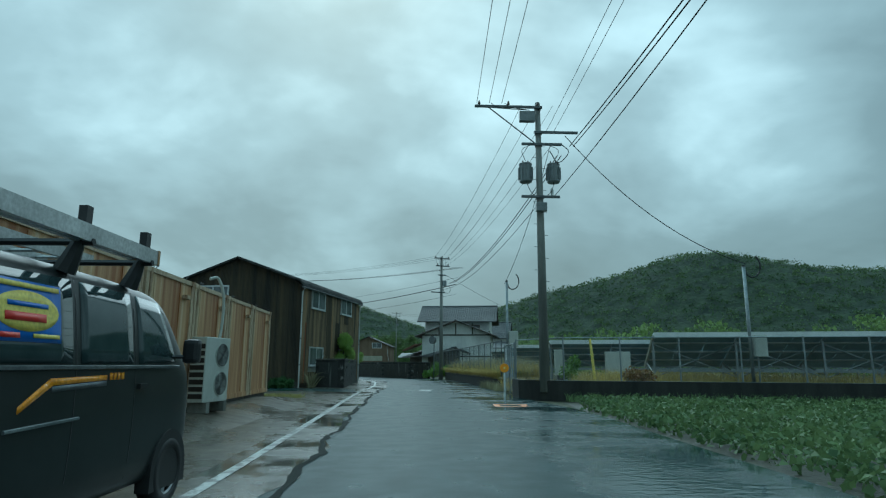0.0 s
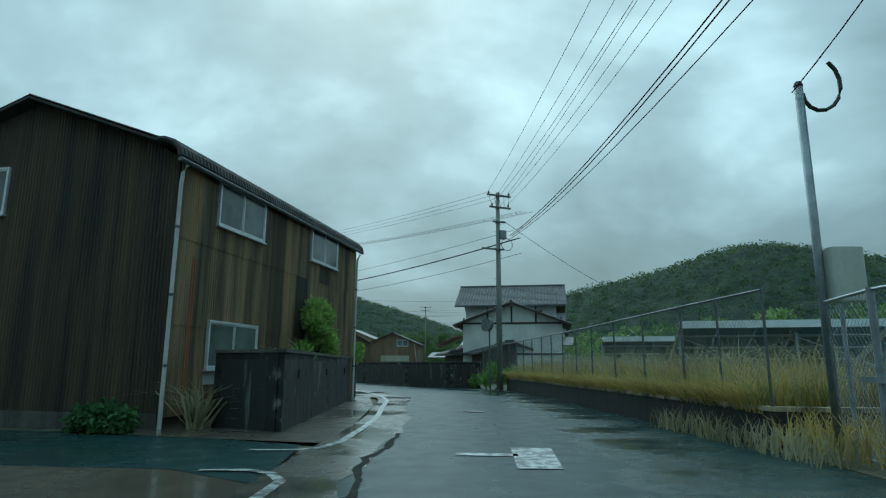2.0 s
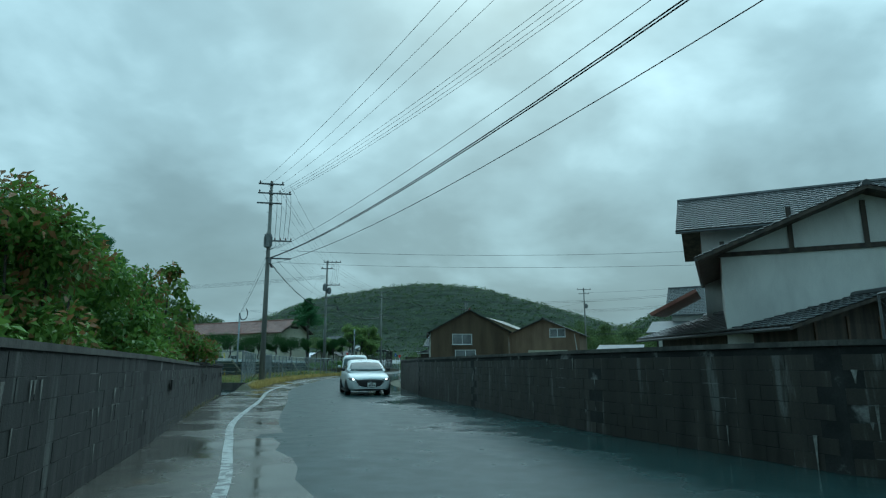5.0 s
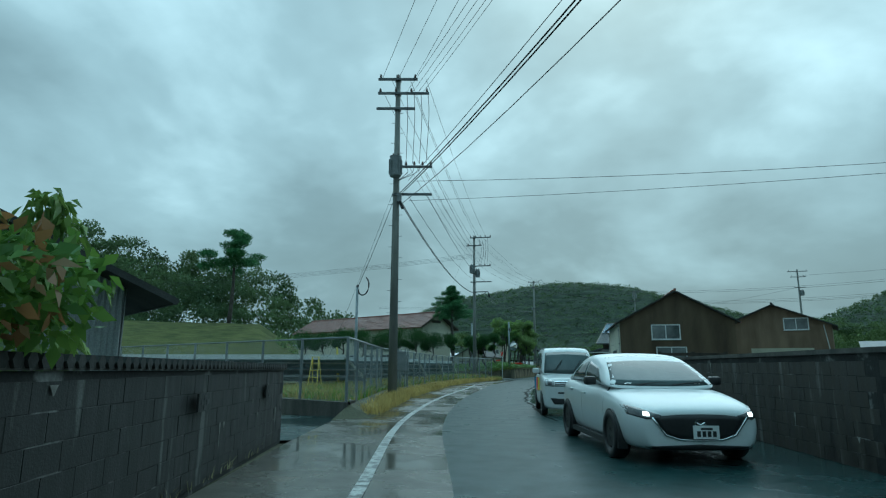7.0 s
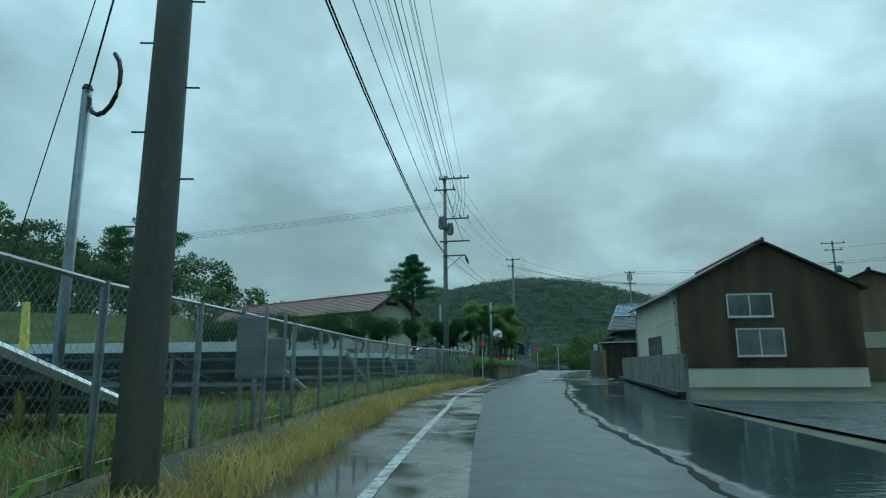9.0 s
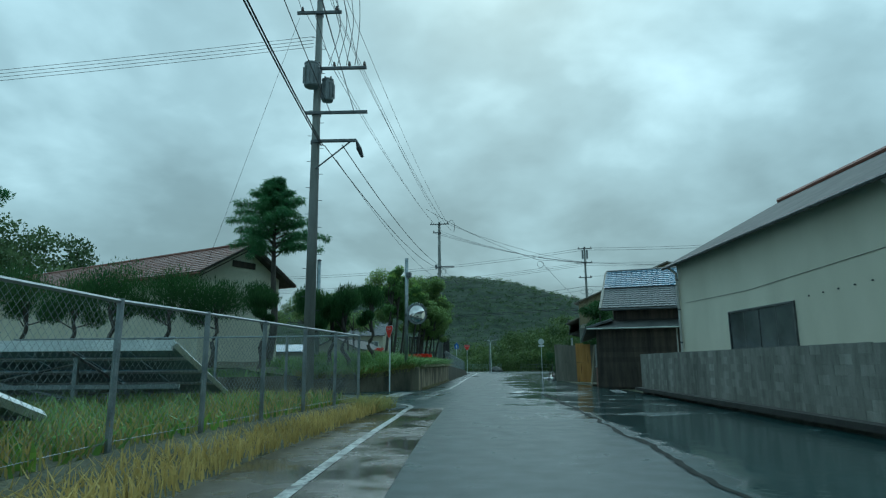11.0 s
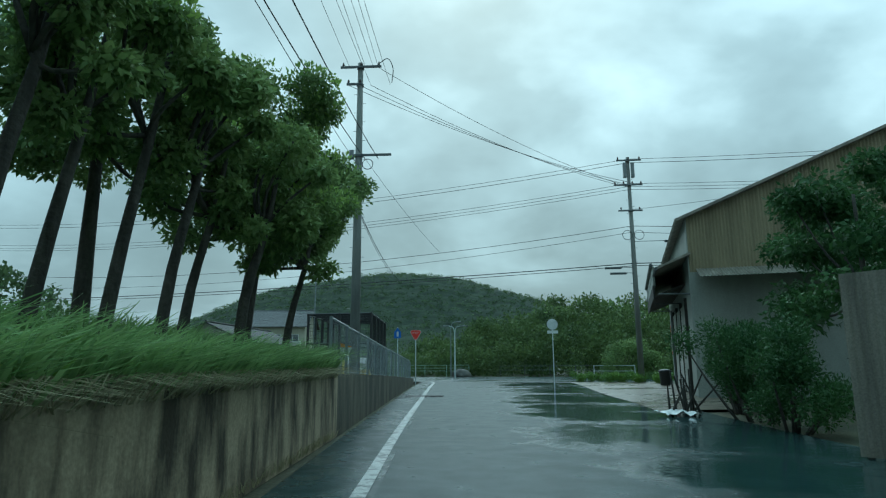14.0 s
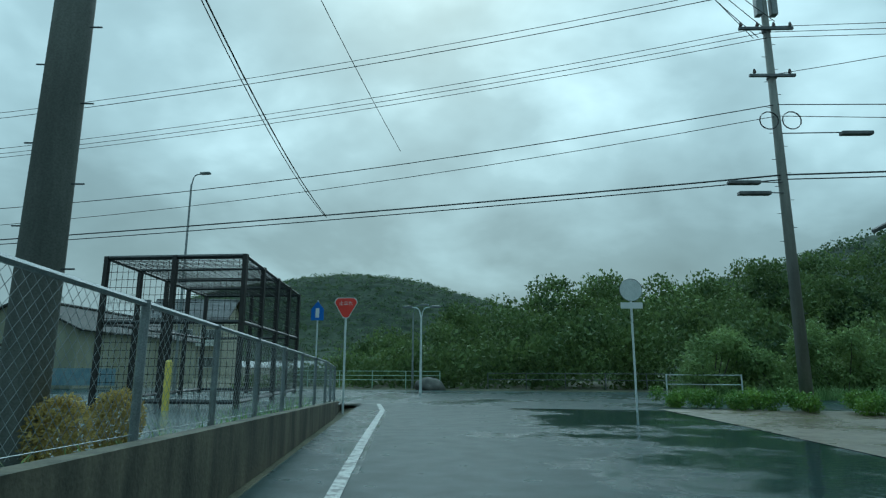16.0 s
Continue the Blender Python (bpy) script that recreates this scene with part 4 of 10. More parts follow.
def manhole(x, y, r=0.32):
    root = thing("manhole_cover", x, y, 0.004, label="round iron manhole cover in wet asphalt", category="manhole")
    bm = bmesh.new()
    tube(bm, [(0, 0, 0), (0, 0, 0.008)], r, 28)
    part("ring", bm, iron_cast, root)
    part("lid", T([(0, 0, 0.008), (0, 0, 0.013)], r * 0.86, 28), car_trim, root)


manhole(0.6, 37.8)


def grate(x, y, rz, w=1.0, d=0.36):
    root = thing("drain_grate", x, y, 0.008, rz, label="steel drain grate set in the road edge", category="grate")
    part("pit", B(-w / 2, -d / 2, -0.004, w / 2, d / 2, 0.002), car_trim, root)
    n = int(w * 18)
    for i in range(n):
        xx = -w / 2 + w * (i + 0.5) / n
        part("bar", B(xx - 0.009, -d / 2, 0.002, xx + 0.009, d / 2, 0.012), iron_cast, root)
    for s in (-1, 1):
        part("rim", B(-w / 2, s * d / 2 - 0.012, 0.002, w / 2, s * d / 2 + 0.012, 0.014), iron_cast, root)


grate(-30.5, 101.5, 20)
grate(-42.8, 153.2, 12, 1.45, 0.8)
grate(-2.2, 44.6, 8, 0.9)

# ---- walls, banks, hills ----
def wall_core(name, pts, height, thick, material, label, z0=-0.05, cap=None, heights=None):
    """A wall along points (thickness to the left of the line); cap: material of a coping."""
    line = [Vector((x, y, 0)) for x, y in pts]
    back = offset(line, -thick)
    hs = heights or [height] * len(pts)
    root = thing(name, *pts[0], 0, label=label, category="wall", kind="structure")
    o = Vector((*pts[0], 0))
    bm = bmesh.new()
    prev = None
    for p, q, h in zip(line, back, hs):
        p, q = p - o, q - o
        cur = [bm.verts.new((a.x, a.y, z)) for a, z in ((p, z0), (p, h), (q, h), (q, z0))]
        if prev:
            for i in range(4):
                bm.faces.new((prev[i], prev[(i + 1) % 4], cur[(i + 1) % 4], cur[i]))
        else:
            bm.faces.new(cur)
        prev = cur
    bm.faces.new(prev[::-1])
    bmesh.ops.recalc_face_normals(bm, faces=bm.faces)
    part("core", bm, material, root)
    if cap:
        for a, b, c, d, h, g in zip(line, line[1:], back, back[1:], hs, hs[1:]):
            bm = bmesh.new()
            e = (a - c).normalized() * 0.03
            lo = [(a - o + e, h), (b - o + e, g), (d - o - e, g), (c - o - e, h)]
            v = [bm.verts.new((p.x, p.y, z + k)) for k in (0.003, 0.07) for p, z in lo]
            for q in ((0, 3, 2, 1), (4, 5, 6, 7), (0, 1, 5, 4), (1, 2, 6, 5), (2, 3, 7, 6), (3, 0, 4, 7)):
                bm.faces.new([v[i] for i in q])
            part("coping", bm, cap, root)
    return root


W_SHOP = [(-4.75, 33.2), (-3.05, 32.3), (-3.45, 37.8), (-3.95, 44.8), (-5.2, 47.0)]
W_LEFT = [(-6.2, 50.6), (-9.97, 56.65), (-14.6, 63.7), (-19.5, 71.5)]
W_SIDE = [(-13.5, 47.7), (-6.35, 50.5)]
W_RIGHT = [(1.2, 56.6), (-0.6, 56.9), (-3.5, 60.5), (-7.2, 66.5), (-10.9, 72.4), (-15.2, 81.9)]
W_BEIGE = [(-22.3, 102.6), (-24.5, 111.7), (-28.2, 126.3)]
wall_shop = wall_core("wall_shop", W_SHOP, 1.46, 0.14, joint, "low blackened concrete block wall beside the workshop", cap=conc_dark)
wall_left = wall_core("wall_left", W_LEFT, 1.3, 0.14, joint, "blackened mossy concrete block wall along the road", cap=conc_dark, heights=[1.36, 1.31, 1.21, 1.16])
wall_core("wall_side", W_SIDE, 1.36, 0.14, block_black, "blackened block wall turning in from the road", cap=conc_dark)
wall_right = wall_core("wall_right", W_RIGHT[::-1], 1.42, 0.14, joint, "tall dark mossy block wall along the road", cap=conc_dark)
wall_beige = wall_core("wall_beige", W_BEIGE, 1.50, 0.12, block_grey, "weathered grey concrete block wall below the beige building")

kerb_line = [Vector((*q, 0)) for q in W_BEIGE]
ka, kb = offset(kerb_line, -0.42), offset(kerb_line, -0.12)
bm = bmesh.new()
for (a, b), (c, d) in zip(zip(ka, kb), zip(ka[1:], kb[1:])):
    plate(bm, ((a.x, a.y, 0.09), (c.x, c.y, 0.09), (d.x, d.y, 0.09), (b.x, b.y, 0.09)), 0.12)
bmesh.ops.recalc_face_normals(bm, faces=bm.faces)
single("kerb", bm, conc_black, "low mossy concrete ledge at the foot of the block wall", "kerb", kind="structure")

# lot of the solar panels, raised behind a concrete wall
LOT = [(4.9, 24.4), (4.95, 22.9), (6.4, 21.8), (40, 14.5)]
LOT_ROAD = [(2.6, 54.5), (3.5, 47), (4.2, 40), (4.75, 33.6), (5.1, 30.6), (7.5, 30.4)]
wall_core("wall_lot", LOT, 0.68, 0.18, conc_black, "dark stained concrete retaining wall of the solar lot")
wall_core("wall_lot", LOT_ROAD, 0.55, 0.18, conc_black, "stained concrete retaining wall beside the road", cap=conc_streak)
flat("lot_ground", [(4.9, 33.5), (4.3, 41), (2.8, 54.4), (30, 60), (45, 14.6), (6.6, 22), (5.1, 23.2), (5.1, 24.5), (8.5, 24.6), (8.5, 30.5), (5.3, 30.7)], 0.5, soil, "weedy gravel ground of the solar lot", "ground")
flat("crop_field", [(6.0, 17.4), (6.0, -40), (60, -40), (60, 10), (40, 14.4), (6.3, 21.4)], -0.05, field_soil, "muddy vegetable field beside the road", "field")

bm = bmesh.new()
plate(bm, ((5.0, 24.6, 0.0), (8.52, 24.6, 0.5), (8.52, 30.6, 0.5), (5.1, 30.6, 0.0)), 0.4)
single("ramp", bm, soil, "weedy earth ramp into the solar lot", "ground", kind="structure")

# bank with trees above a streaked concrete wall
BANK = [(-60, 115.5), (-42.0, 122.4), (-39.6, 124.8), (-38.0, 126.4), (-39.6, 133.8), (-41.2, 141.2)]
wall_core("wall_bank", BANK[:4], 0.95, 0.2, conc_moss, "dark mossy concrete retaining wall along the side street", heights=[0.55, 0.74, 0.80, 1.05])
wall_core("wall_bank", BANK[3:], 0.95, 0.2, conc_streak, "streaked mossy concrete retaining wall below the bank", heights=[1.05, 1.05, 1.03])
PARK = [(-41.2, 141.2), (-43.8, 152.5), (-46.65, 165.2), (-47.6, 168.6)]
wall_core("wall_park", PARK, 0.7, 0.18, conc_moss, "low stained concrete wall below the chain link fence", heights=[1.05, 0.76, 0.36, 0.2])


def bank_z(x, y):
    """The bank rises from the wall's top away from the road."""
    best = 99.0
    for (ax, ay), (bx, by) in zip(BANK[1:], BANK[2:]):
        t = max(0, min(1, ((x - ax) * (bx - ax) + (y - ay) * (by - ay)) / ((bx - ax) ** 2 + (by - ay) ** 2)))
        best = min(best, math.hypot(x - ax - t * (bx - ax), y - ay - t * (by - ay)))
    foot = 0.85 - 0.27 * max(0.0, min(1.0, (126.3 - y) / 1.6))
    return foot + 0.5 * min(1, best / 2.6) ** 0.8 + 0.08 * noise.noise((x * 0.9, y * 0.9, 0))


bm = bmesh.new()
rows = []
nx = 22
for i in range(40):
    t = i / 39
    if t < 0.32:
        a = Vector((-42.0, 122.5, 0)).lerp(Vector((-38.2, 126.4, 0)), t / 0.32)
    else:
        a = Vector((-38.2, 126.4, 0)).lerp(Vector((-41.4, 141.4, 0)), (t - 0.32) / 0.68)
    far = Vector((-60, 121, 0)).lerp(Vector((-58, 143, 0)), t)
    rows.append([])
    for j in range(nx):
        p = a.lerp(far, (j / (nx - 1)) ** 2)
        rows[-1].append(bm.verts.new((p.x, p.y, bank_z(p.x, p.y))))
for r0, r1 in zip(rows, rows[1:]):
    for j in range(nx - 1):
        bm.faces.new((r0[j], r0[j + 1], r1[j + 1], r1[j]))
flat("school_yard", [(-75, 109.5), (-60, 115.6), (-42.1, 122.5), (-44, 126), (-60, 125), (-75, 121)], 0.6, soil, "grassy ground in front of the school building", "ground")
single("bank", bm, soil, "grassy bank above the concrete wall", "bank", kind="structure")
flat("park_ground", [(-41.4, 141.4), (-44, 152.5), (-46.9, 165.2), (-47.6, 171), (-75, 171), (-75, 141.4)], 0.2, yard_wet, "wet blue-grey yard behind the fence", "ground")


def hill(name, bumps, x0, x1, y0, y1, label, step, crown, per, leaf, seed, material, skip=0.0, z0=-1.0):
    """A wooded hill: rounded ground, and crowns of loose leaves all over it."""
    def h(x, y):
        z = sum(a * math.exp(-(((x - cx) / sx) ** 2 + ((y - cy) / sy) ** 2)) for cx, cy, a, sx, sy in bumps)
        lump = max(0.0, noise.noise((x * 0.9 / crown, y * 0.9 / crown, seed)) + 0.35) * crown * 0.55 if z > 1.5 else 0.0
        return z + z0 + 0.05 * z * noise.noise((x * 0.012, y * 0.012, seed)) + lump
    n = 130
    bm = bmesh.new()
    grid = [[bm.verts.new((x0 + (x1 - x0) * i / n, y0 + (y1 - y0) * j / n, h(x0 + (x1 - x0) * i / n, y0 + (y1 - y0) * j / n))) for j in range(n + 1)] for i in range(n + 1)]
    for i in range(n):
        for j in range(n):
            bm.faces.new((grid[i][j], grid[i + 1][j], grid[i + 1][j + 1], grid[i][j + 1]))
    single(name, bm, forest_floor, label, "hill", kind="structure", smooth=True)
    g = np.random.default_rng(seed)
    cs, rs = [], []
    nx, ny = int((x1 - x0) / step), int((y1 - y0) / step)
    for i in range(nx):
        for j in range(ny):
            x, y = x0 + (i + g.random()) * step, y0 + (j + g.random()) * step
            z = h(x, y)
            if z < 1.0 or g.random() < skip:
                continue
            k = crown * (0.5 + 1.0 * g.random())
            cs.append((x, y, z - k * 0.22))
            rs.append((k * 1.05, k * 1.05, k * (0.6 + 0.25 * g.random())))
    me = quads_mesh("canopy", leaves(cs, rs, per, leaf, seed, shell=0.75, droop=0.0, ratio=0.9, up=0.3, face=0.9, upper=0.9))
    tagged(mesh_part("hill_trees", me, material), "dense evergreen trees covering the hillside", "trees", kind="stuff")


hill("hill_far", [(-320, 905, 92, 170, 160), (-150, 905, 50, 140, 150), (-500, 880, 52, 150, 140), (20, 860, 30, 190, 120)], -800, 330, 640, 960, "wooded hill behind the village", 10.5, 5.6, 42, 1.4, 5, leaf_hill)
hill("hill_right", [(145, 345, 50, 60, 70), (240, 310, 40, 90, 70), (75, 385, 33, 50, 60), (20, 420, 22, 45, 60), (330, 230, 30, 110, 80)], -40, 460, 150, 440, "wooded hill on the far side of the fields", 5.0, 3.5, 42, 0.80, 6, leaf_hill)

# ---- buildings ----
def building(name, x, y, rz, label):
    return thing(name, x, y, 0, rz, label=label, category="building")


def gable_block(root, w, d, eave, ridge, wall_mat, roof_mat, over=0.5, axis="x", x0=0.0, y0=0.0, z0=0.0, tiles=True, thick=0.10, pitch=0.27, row=0.26, ridge_mat=None, gable_mat=None, off=0.5):
    """Four walls, two gables and a roof with overhang; axis: the ridge's direction; off: where the ridge lies across."""
    t = 0.14
    for a in ((0, 0, w, t), (0, d - t, w, d), (0, t, t, d - t), (w - t, t, w, d - t)):
        part("wall", B(x0 + a[0], y0 + a[1], z0 - 0.05, x0 + a[2], y0 + a[3], z0 + eave), wall_mat, root)
    span, ln = (d, w) if axis == "x" else (w, d)
    mid = span * off

    def P(a, b, z):
        return Vector((x0 + a, y0 + b, z)) if axis == "x" else Vector((x0 + b, y0 + a, z))
    for a in (0.0, ln - t):
        bm = bmesh.new()
        v = [bm.verts.new(P(a + k, b, z)) for k in (0, t) for b, z in ((0, z0 + eave), (span, z0 + eave), (mid, z0 + ridge))]
        for q in ((0, 1, 2), (5, 4, 3), (0, 3, 4, 1), (1, 4, 5, 2), (2, 5, 3, 0)):
            bm.faces.new([v[i] for i in q])
        bmesh.ops.recalc_face_normals(bm, faces=bm.faces)
        part("gable", bm, gable_mat or wall_mat, root)
    for s in (0, 1):
        end = 0 if s == 0 else span
        run = abs(mid - end)
        slope = (ridge - eave) / run
        far = -over if s == 0 else span + over
        a, b = P(-over, mid, z0 + ridge + thick), P(ln + over, mid, z0 + ridge + thick)
        c, e = P(ln + over, far, z0 + eave - over * slope + thick), P(-over, far, z0 + eave - over * slope + thick)
        bm = bmesh.new()
        q = (a, b, c, e) if (b - a).cross(e - a).z > 0 else (b, a, e, c)
        plate(bm, q, thick)
        roof = part("roof", bm, roof_mat if not tiles else wood_dark, root)
        if tiles:
            me = tiled_slope(bmesh.new(), a + Vector((0, 0, 0.012)), b - a, e - a, (b - a).length, (e - a).length, pitch, row)
            part("tiles", me, roof_mat, root)
        part("eave_board", T([e - Vector((0, 0, thick * 0.6)), c - Vector((0, 0, thick * 0.6))], 0.055, 6), ridge_mat or roof_mat, root)
    part("ridge", T([P(-over, mid, z0 + ridge + thick + 0.05), P(ln + over, mid, z0 + ridge + thick + 0.05)], 0.11, 8), ridge_mat or roof_mat, root)


# rusty two-storey workshop clad in corrugated iron
workshop = building("workshop", -5.6, 32.7, -10, "two-storey workshop clad in rust-streaked brown corrugated iron")
WS = 10.4


def gable_top(s):
    """Height of the gable's edge, s metres in from the road corner."""
    pts = ((0, 5.5), (0.5, 5.82), (3.75, 7.05), (7.0, 5.9), (7.05, 5.9))
    for (a, p), (b, q) in zip(pts, pts[1:]):
        if s <= b:
            return p + (q - p) * (s - a) / (b - a)
    return 4.85 - (s - 7.05) * 0.29


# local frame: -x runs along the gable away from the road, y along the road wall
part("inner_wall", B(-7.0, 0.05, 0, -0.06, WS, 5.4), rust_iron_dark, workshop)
part("plinth", B(-12.5, -0.02, -0.05, -0.03, 0.05, 0.28), conc_dark, workshop)
k = 0
for i in range(16):
    s0, s1 = i * 0.8, min(12.5, i * 0.8 + 0.83)
    for z0, z1, dy in ((0.2, 2.05, 0.0), (1.98, 3.85, -0.008), (3.78, 9.0, -0.016)):
        top = (lambda s, a=s0, z=z1: min(z, gable_top(a + s)))
        if top(0) <= z0 + 0.1:
            continue
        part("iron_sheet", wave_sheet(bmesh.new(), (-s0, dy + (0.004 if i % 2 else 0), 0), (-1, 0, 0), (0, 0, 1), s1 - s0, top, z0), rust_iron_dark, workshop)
        k += 1
for i in range(13):
    for z0, z1, dx in ((0.2, 2.1, 0.0), (2.02, 3.9, 0.016), (3.82, 5.5, 0.032)):
        part("iron_sheet", wave_sheet(bmesh.new(), (dx + (0.004 if i % 2 else 0), i * 0.8, 0), (0, 1, 0), (0, 0, 1), 0.83, z1, z0), rust_iron_dark if (i == 5 or (i * 5 + k) % 17 == 0) else rust_iron, workshop)
        k += 1
for z0, z1, dx in ((0.2, 2.1, 0.012), (2.02, 3.5, 0.028)):
    part("rust_run", wave_sheet(bmesh.new(), (dx, 0.62, 0), (0, 1, 0), (0, 0, 1), 0.17, z1, z0), rust_red, workshop, "strip of sheet rusted red")
for (a, za), (b, zb) in zip(((0.35, 5.78), (3.75, 7.05)), ((3.75, 7.05), (7.1, 5.85))):
    d = Vector((-b + a, 0, zb - za))
    bm = wave_sheet(bmesh.new(), (-a, -0.35, za + 0.10), (0, 1, 0), d, WS + 0.7, d.length + 0.02, 0, 0.13, 0.022)
    part("roof_sheet", bm, roof_iron, workshop)
    bm = plate(bmesh.new(), ((-a, -0.35, za + 0.06), (-a, WS + 0.35, za + 0.06), (-b, WS + 0.35, zb + 0.06), (-b, -0.35, zb + 0.06)), 0.05)
    part("roof", bm, roof_iron, workshop)
# rolled eave of short curved sheets
for i in range(int((WS + 0.7) / 0.13)):
    y = -0.35 + i * 0.13 + 0.065
    part("eave_roll", T([(-0.5, y, 5.86), (-0.2, y, 5.83), (0.02, y, 5.75), (0.16, y, 5.6), (0.2, y, 5.44)], 0.066, 6), roof_iron, workshop)
bm = plate(bmesh.new(), ((-7.0, -0.3, 4.95), (-7.0, WS, 4.95), (-12.6, WS, 3.32), (-12.6, -0.3, 3.32)), 0.06)
part("lean_to_roof", bm, roof_iron, workshop)
part("gutter", T([(0.2, -0.3, 5.38), (0.2, WS + 0.3, 5.42)], 0.055, 8), galv_dark, workshop)
for y in (-0.04, WS + 0.06):
    part("drainpipe", T([(0.2, y, 5.32), (0.1, y, 5.15), (0.08, y, 4.9), (0.08, y, 0.0)], 0.042, 8), pvc, workshop, "pale plastic drainpipe")
    for z in (1.2, 2.6, 4.0):
        part("pipe_clip", T([(0.08, y, z - 0.03), (0.08, y, z + 0.03)], 0.052, 8), galv_dark, workshop)
window(workshop, -6.25, -0.03, 4.47, 1.95, 1.1)
window(workshop, -6.2, -0.03, 1.15, 1.8, 1.05)
part("panel", B(-6.15, -0.05, 0.78, -4.45, -0.02, 1.1), cream_metal, workshop)
for y, z in ((1.36, 4.36), (6.4, 4.42), (1.3, 1.12), (6.3, 1.1)):
    window(workshop, 0.065, y, z, 2.12, 1.08, rz=90)
part("panel", B(0.0, 1.35, 0.8, 0.03, 3.4, 1.08), cream_metal, workshop)

# white plastered house behind the pole
white_house = building("white_house", 1.0, 79.6, -8, "old white plastered house with grey tiled roofs")
gable_block(white_house, 8.0, 5.6, 6.9, 8.5, plaster_white, tile_grey, over=0.9, axis="x", y0=-4.5)
gable_block(white_house, 7.8, 6.0, 4.6, 6.1, plaster_white, tile_grey, over=0.7, axis="y", x0=0.6, y0=-10.4)
for z in (2.1, 4.5):
    part("beam", B(0.5, -10.46, z, 8.5, -10.38, z + 0.14), wood_dark, white_house)
for x in (0.6, 2.5, 4.4, 6.3, 8.2):
    part("post", B(x, -10.47, 4.5, x + 0.13, -10.38, 5.0 + (0.9 if 2 < x < 7 else 0)), wood_dark, white_house)
part("porch_roof", plate(bmesh.new(), ((-0.2, -10.9, 3.5), (-0.2, -4.5, 3.9), (-1.6, -4.5, 3.2), (-1.6, -10.9, 2.8)), 0.1), tile_red, white_house, "rusty red porch roof")
window(white_house, 0.0, -2.2, 5.2, 1.6, 1.0, rz=-90, frame_mat=wood_brown)
window(white_house, 5.2, -4.5, 5.3, 1.6, 0.8, frame_mat=wood_brown)
dark_house = building("dark_outbuilding", 1.6, 67.4, 24, "black boarded outbuilding with a low grey tiled roof")
gable_block(dark_house, 4.6, 7.5, 2.3, 3.0, wood_dark, tile_grey, over=0.7, axis="y")
for x in (0.5, 1.5, 2.5, 3.5):
    part("batten", B(x, -0.04, 0, x + 0.07, -0.003, 2.5), wood_brown, dark_house)
low_house = building("grey_tiled_house", 0.2, 113.0, -12, "two-storey old house with grey tiled roofs and white plaster bands")
gable_block(low_house, 13.0, 6.0, 6.6, 9.2, plaster_white, tile_grey, over=0.6, axis="x", y0=3.0, x0=1.4)
part("pent_roof", plate(bmesh.new(), ((-0.6, -1.0, 4.3), (16.0, -1.0, 4.3), (16.0, 3.1, 5.6), (-0.6, 3.1, 5.6)), 0.12), tile_grey, low_house)
part("lower_wall", B(0.2, 0.0, 0, 15.4, 3.0, 4.4), plaster_white, low_house)
for i in range(9):
    part("post", B(0.2 + i * 1.87, -0.06, 0, 0.36 + i * 1.87, -0.003, 4.4), wood_dark, low_house)
for z in (2.4, 3.6):
    part("beam", B(0.2, -0.045, z, 15.4, -0.004, z + 0.16), wood_dark, low_house)

# houses beyond the wall
brown_house2 = building("brown_house", -15.5, 127.0, -4, "tall brown house with cream window surrounds")
gable_block(brown_house2, 9.0, 7.0, 5.0, 6.9, shop_brown, roof_iron, over=0.4, axis="y", x0=-1.5, tiles=False)
window(brown_house2, 3.8, 0.0, 4.6, 2.0, 1.1)
part("panel", B(1.0, -0.05, 2.0, 6.0, -0.01, 3.0), plaster_cream, brown_house2)
part("drainpipe", T([(6.9, -0.06, 5.0), (7.3, -0.06, 2.0)], 0.05, 6), pvc, brown_house2)
part("porch_roof", plate(bmesh.new(), ((9.4, -1.5, 2.6), (9.4, 5, 3.6), (15, 5, 3.6), (15, -1.5, 2.6)), 0.1), tile_grey, brown_house2)
village = building("grey_tiled_house", -26.5, 138, 4, "distant low house with a grey tiled roof")
gable_block(village, 8.0, 6.0, 3.0, 4.9, plaster_grey, tile_grey, over=0.5, axis="x", pitch=0.4, row=0.4)

# beige building on the block wall
beige = building("beige_building", -26.8, 124.0, -72.05, "beige rendered workshop with a rusty brown iron gable")
gable_block(beige, 11.4, 8.7, 4.86, 7.2, light_render, roof_iron, over=0.36, axis="x", tiles=False, ridge_mat=tile_red)


def beige_gable(y):
    return 4.84 + 0.538 * min(y, 8.7 - y)


for i in range(11):
    y0, y1 = i * 0.8, min(8.7, i * 0.8 + 0.83)
    for z0, z1, dx in ((0.9, 3.1, 0.0), (3.02, 8.0, 0.014)):
        part("iron_sheet", wave_sheet(bmesh.new(), (11.44 + dx + (0.004 if i % 2 else 0), y0, 0), (0, 1, 0), (0, 0, 1), y1 - y0, (lambda t, a=y0, z=z1: min(z, beige_gable(a + t))), z0), rust_brown, beige, "brown corrugated iron sheet")
for x in (11.2, 0.08):
    part("drainpipe", T([(x, -0.36, 4.66), (x, -0.09, 4.45), (x, -0.07, 4.2), (x, -0.07, 1.3)], 0.05, 8), pvc, beige, "pale plastic drainpipe")
    for z in (1.9, 3.1, 4.2):
        part("pipe_clip", T([(x, -0.07, z - 0.03), (x, -0.07, z + 0.03)], 0.06, 8), galv_dark, beige)
part("gutter", T([(-0.36, -0.42, 4.68), (11.76, -0.42, 4.68)], 0.055, 8), galv_dark, beige)
window(beige, 3.78, 0.0, 1.52, 3.5, 1.18, panes=4, frame_mat=galv_dark)
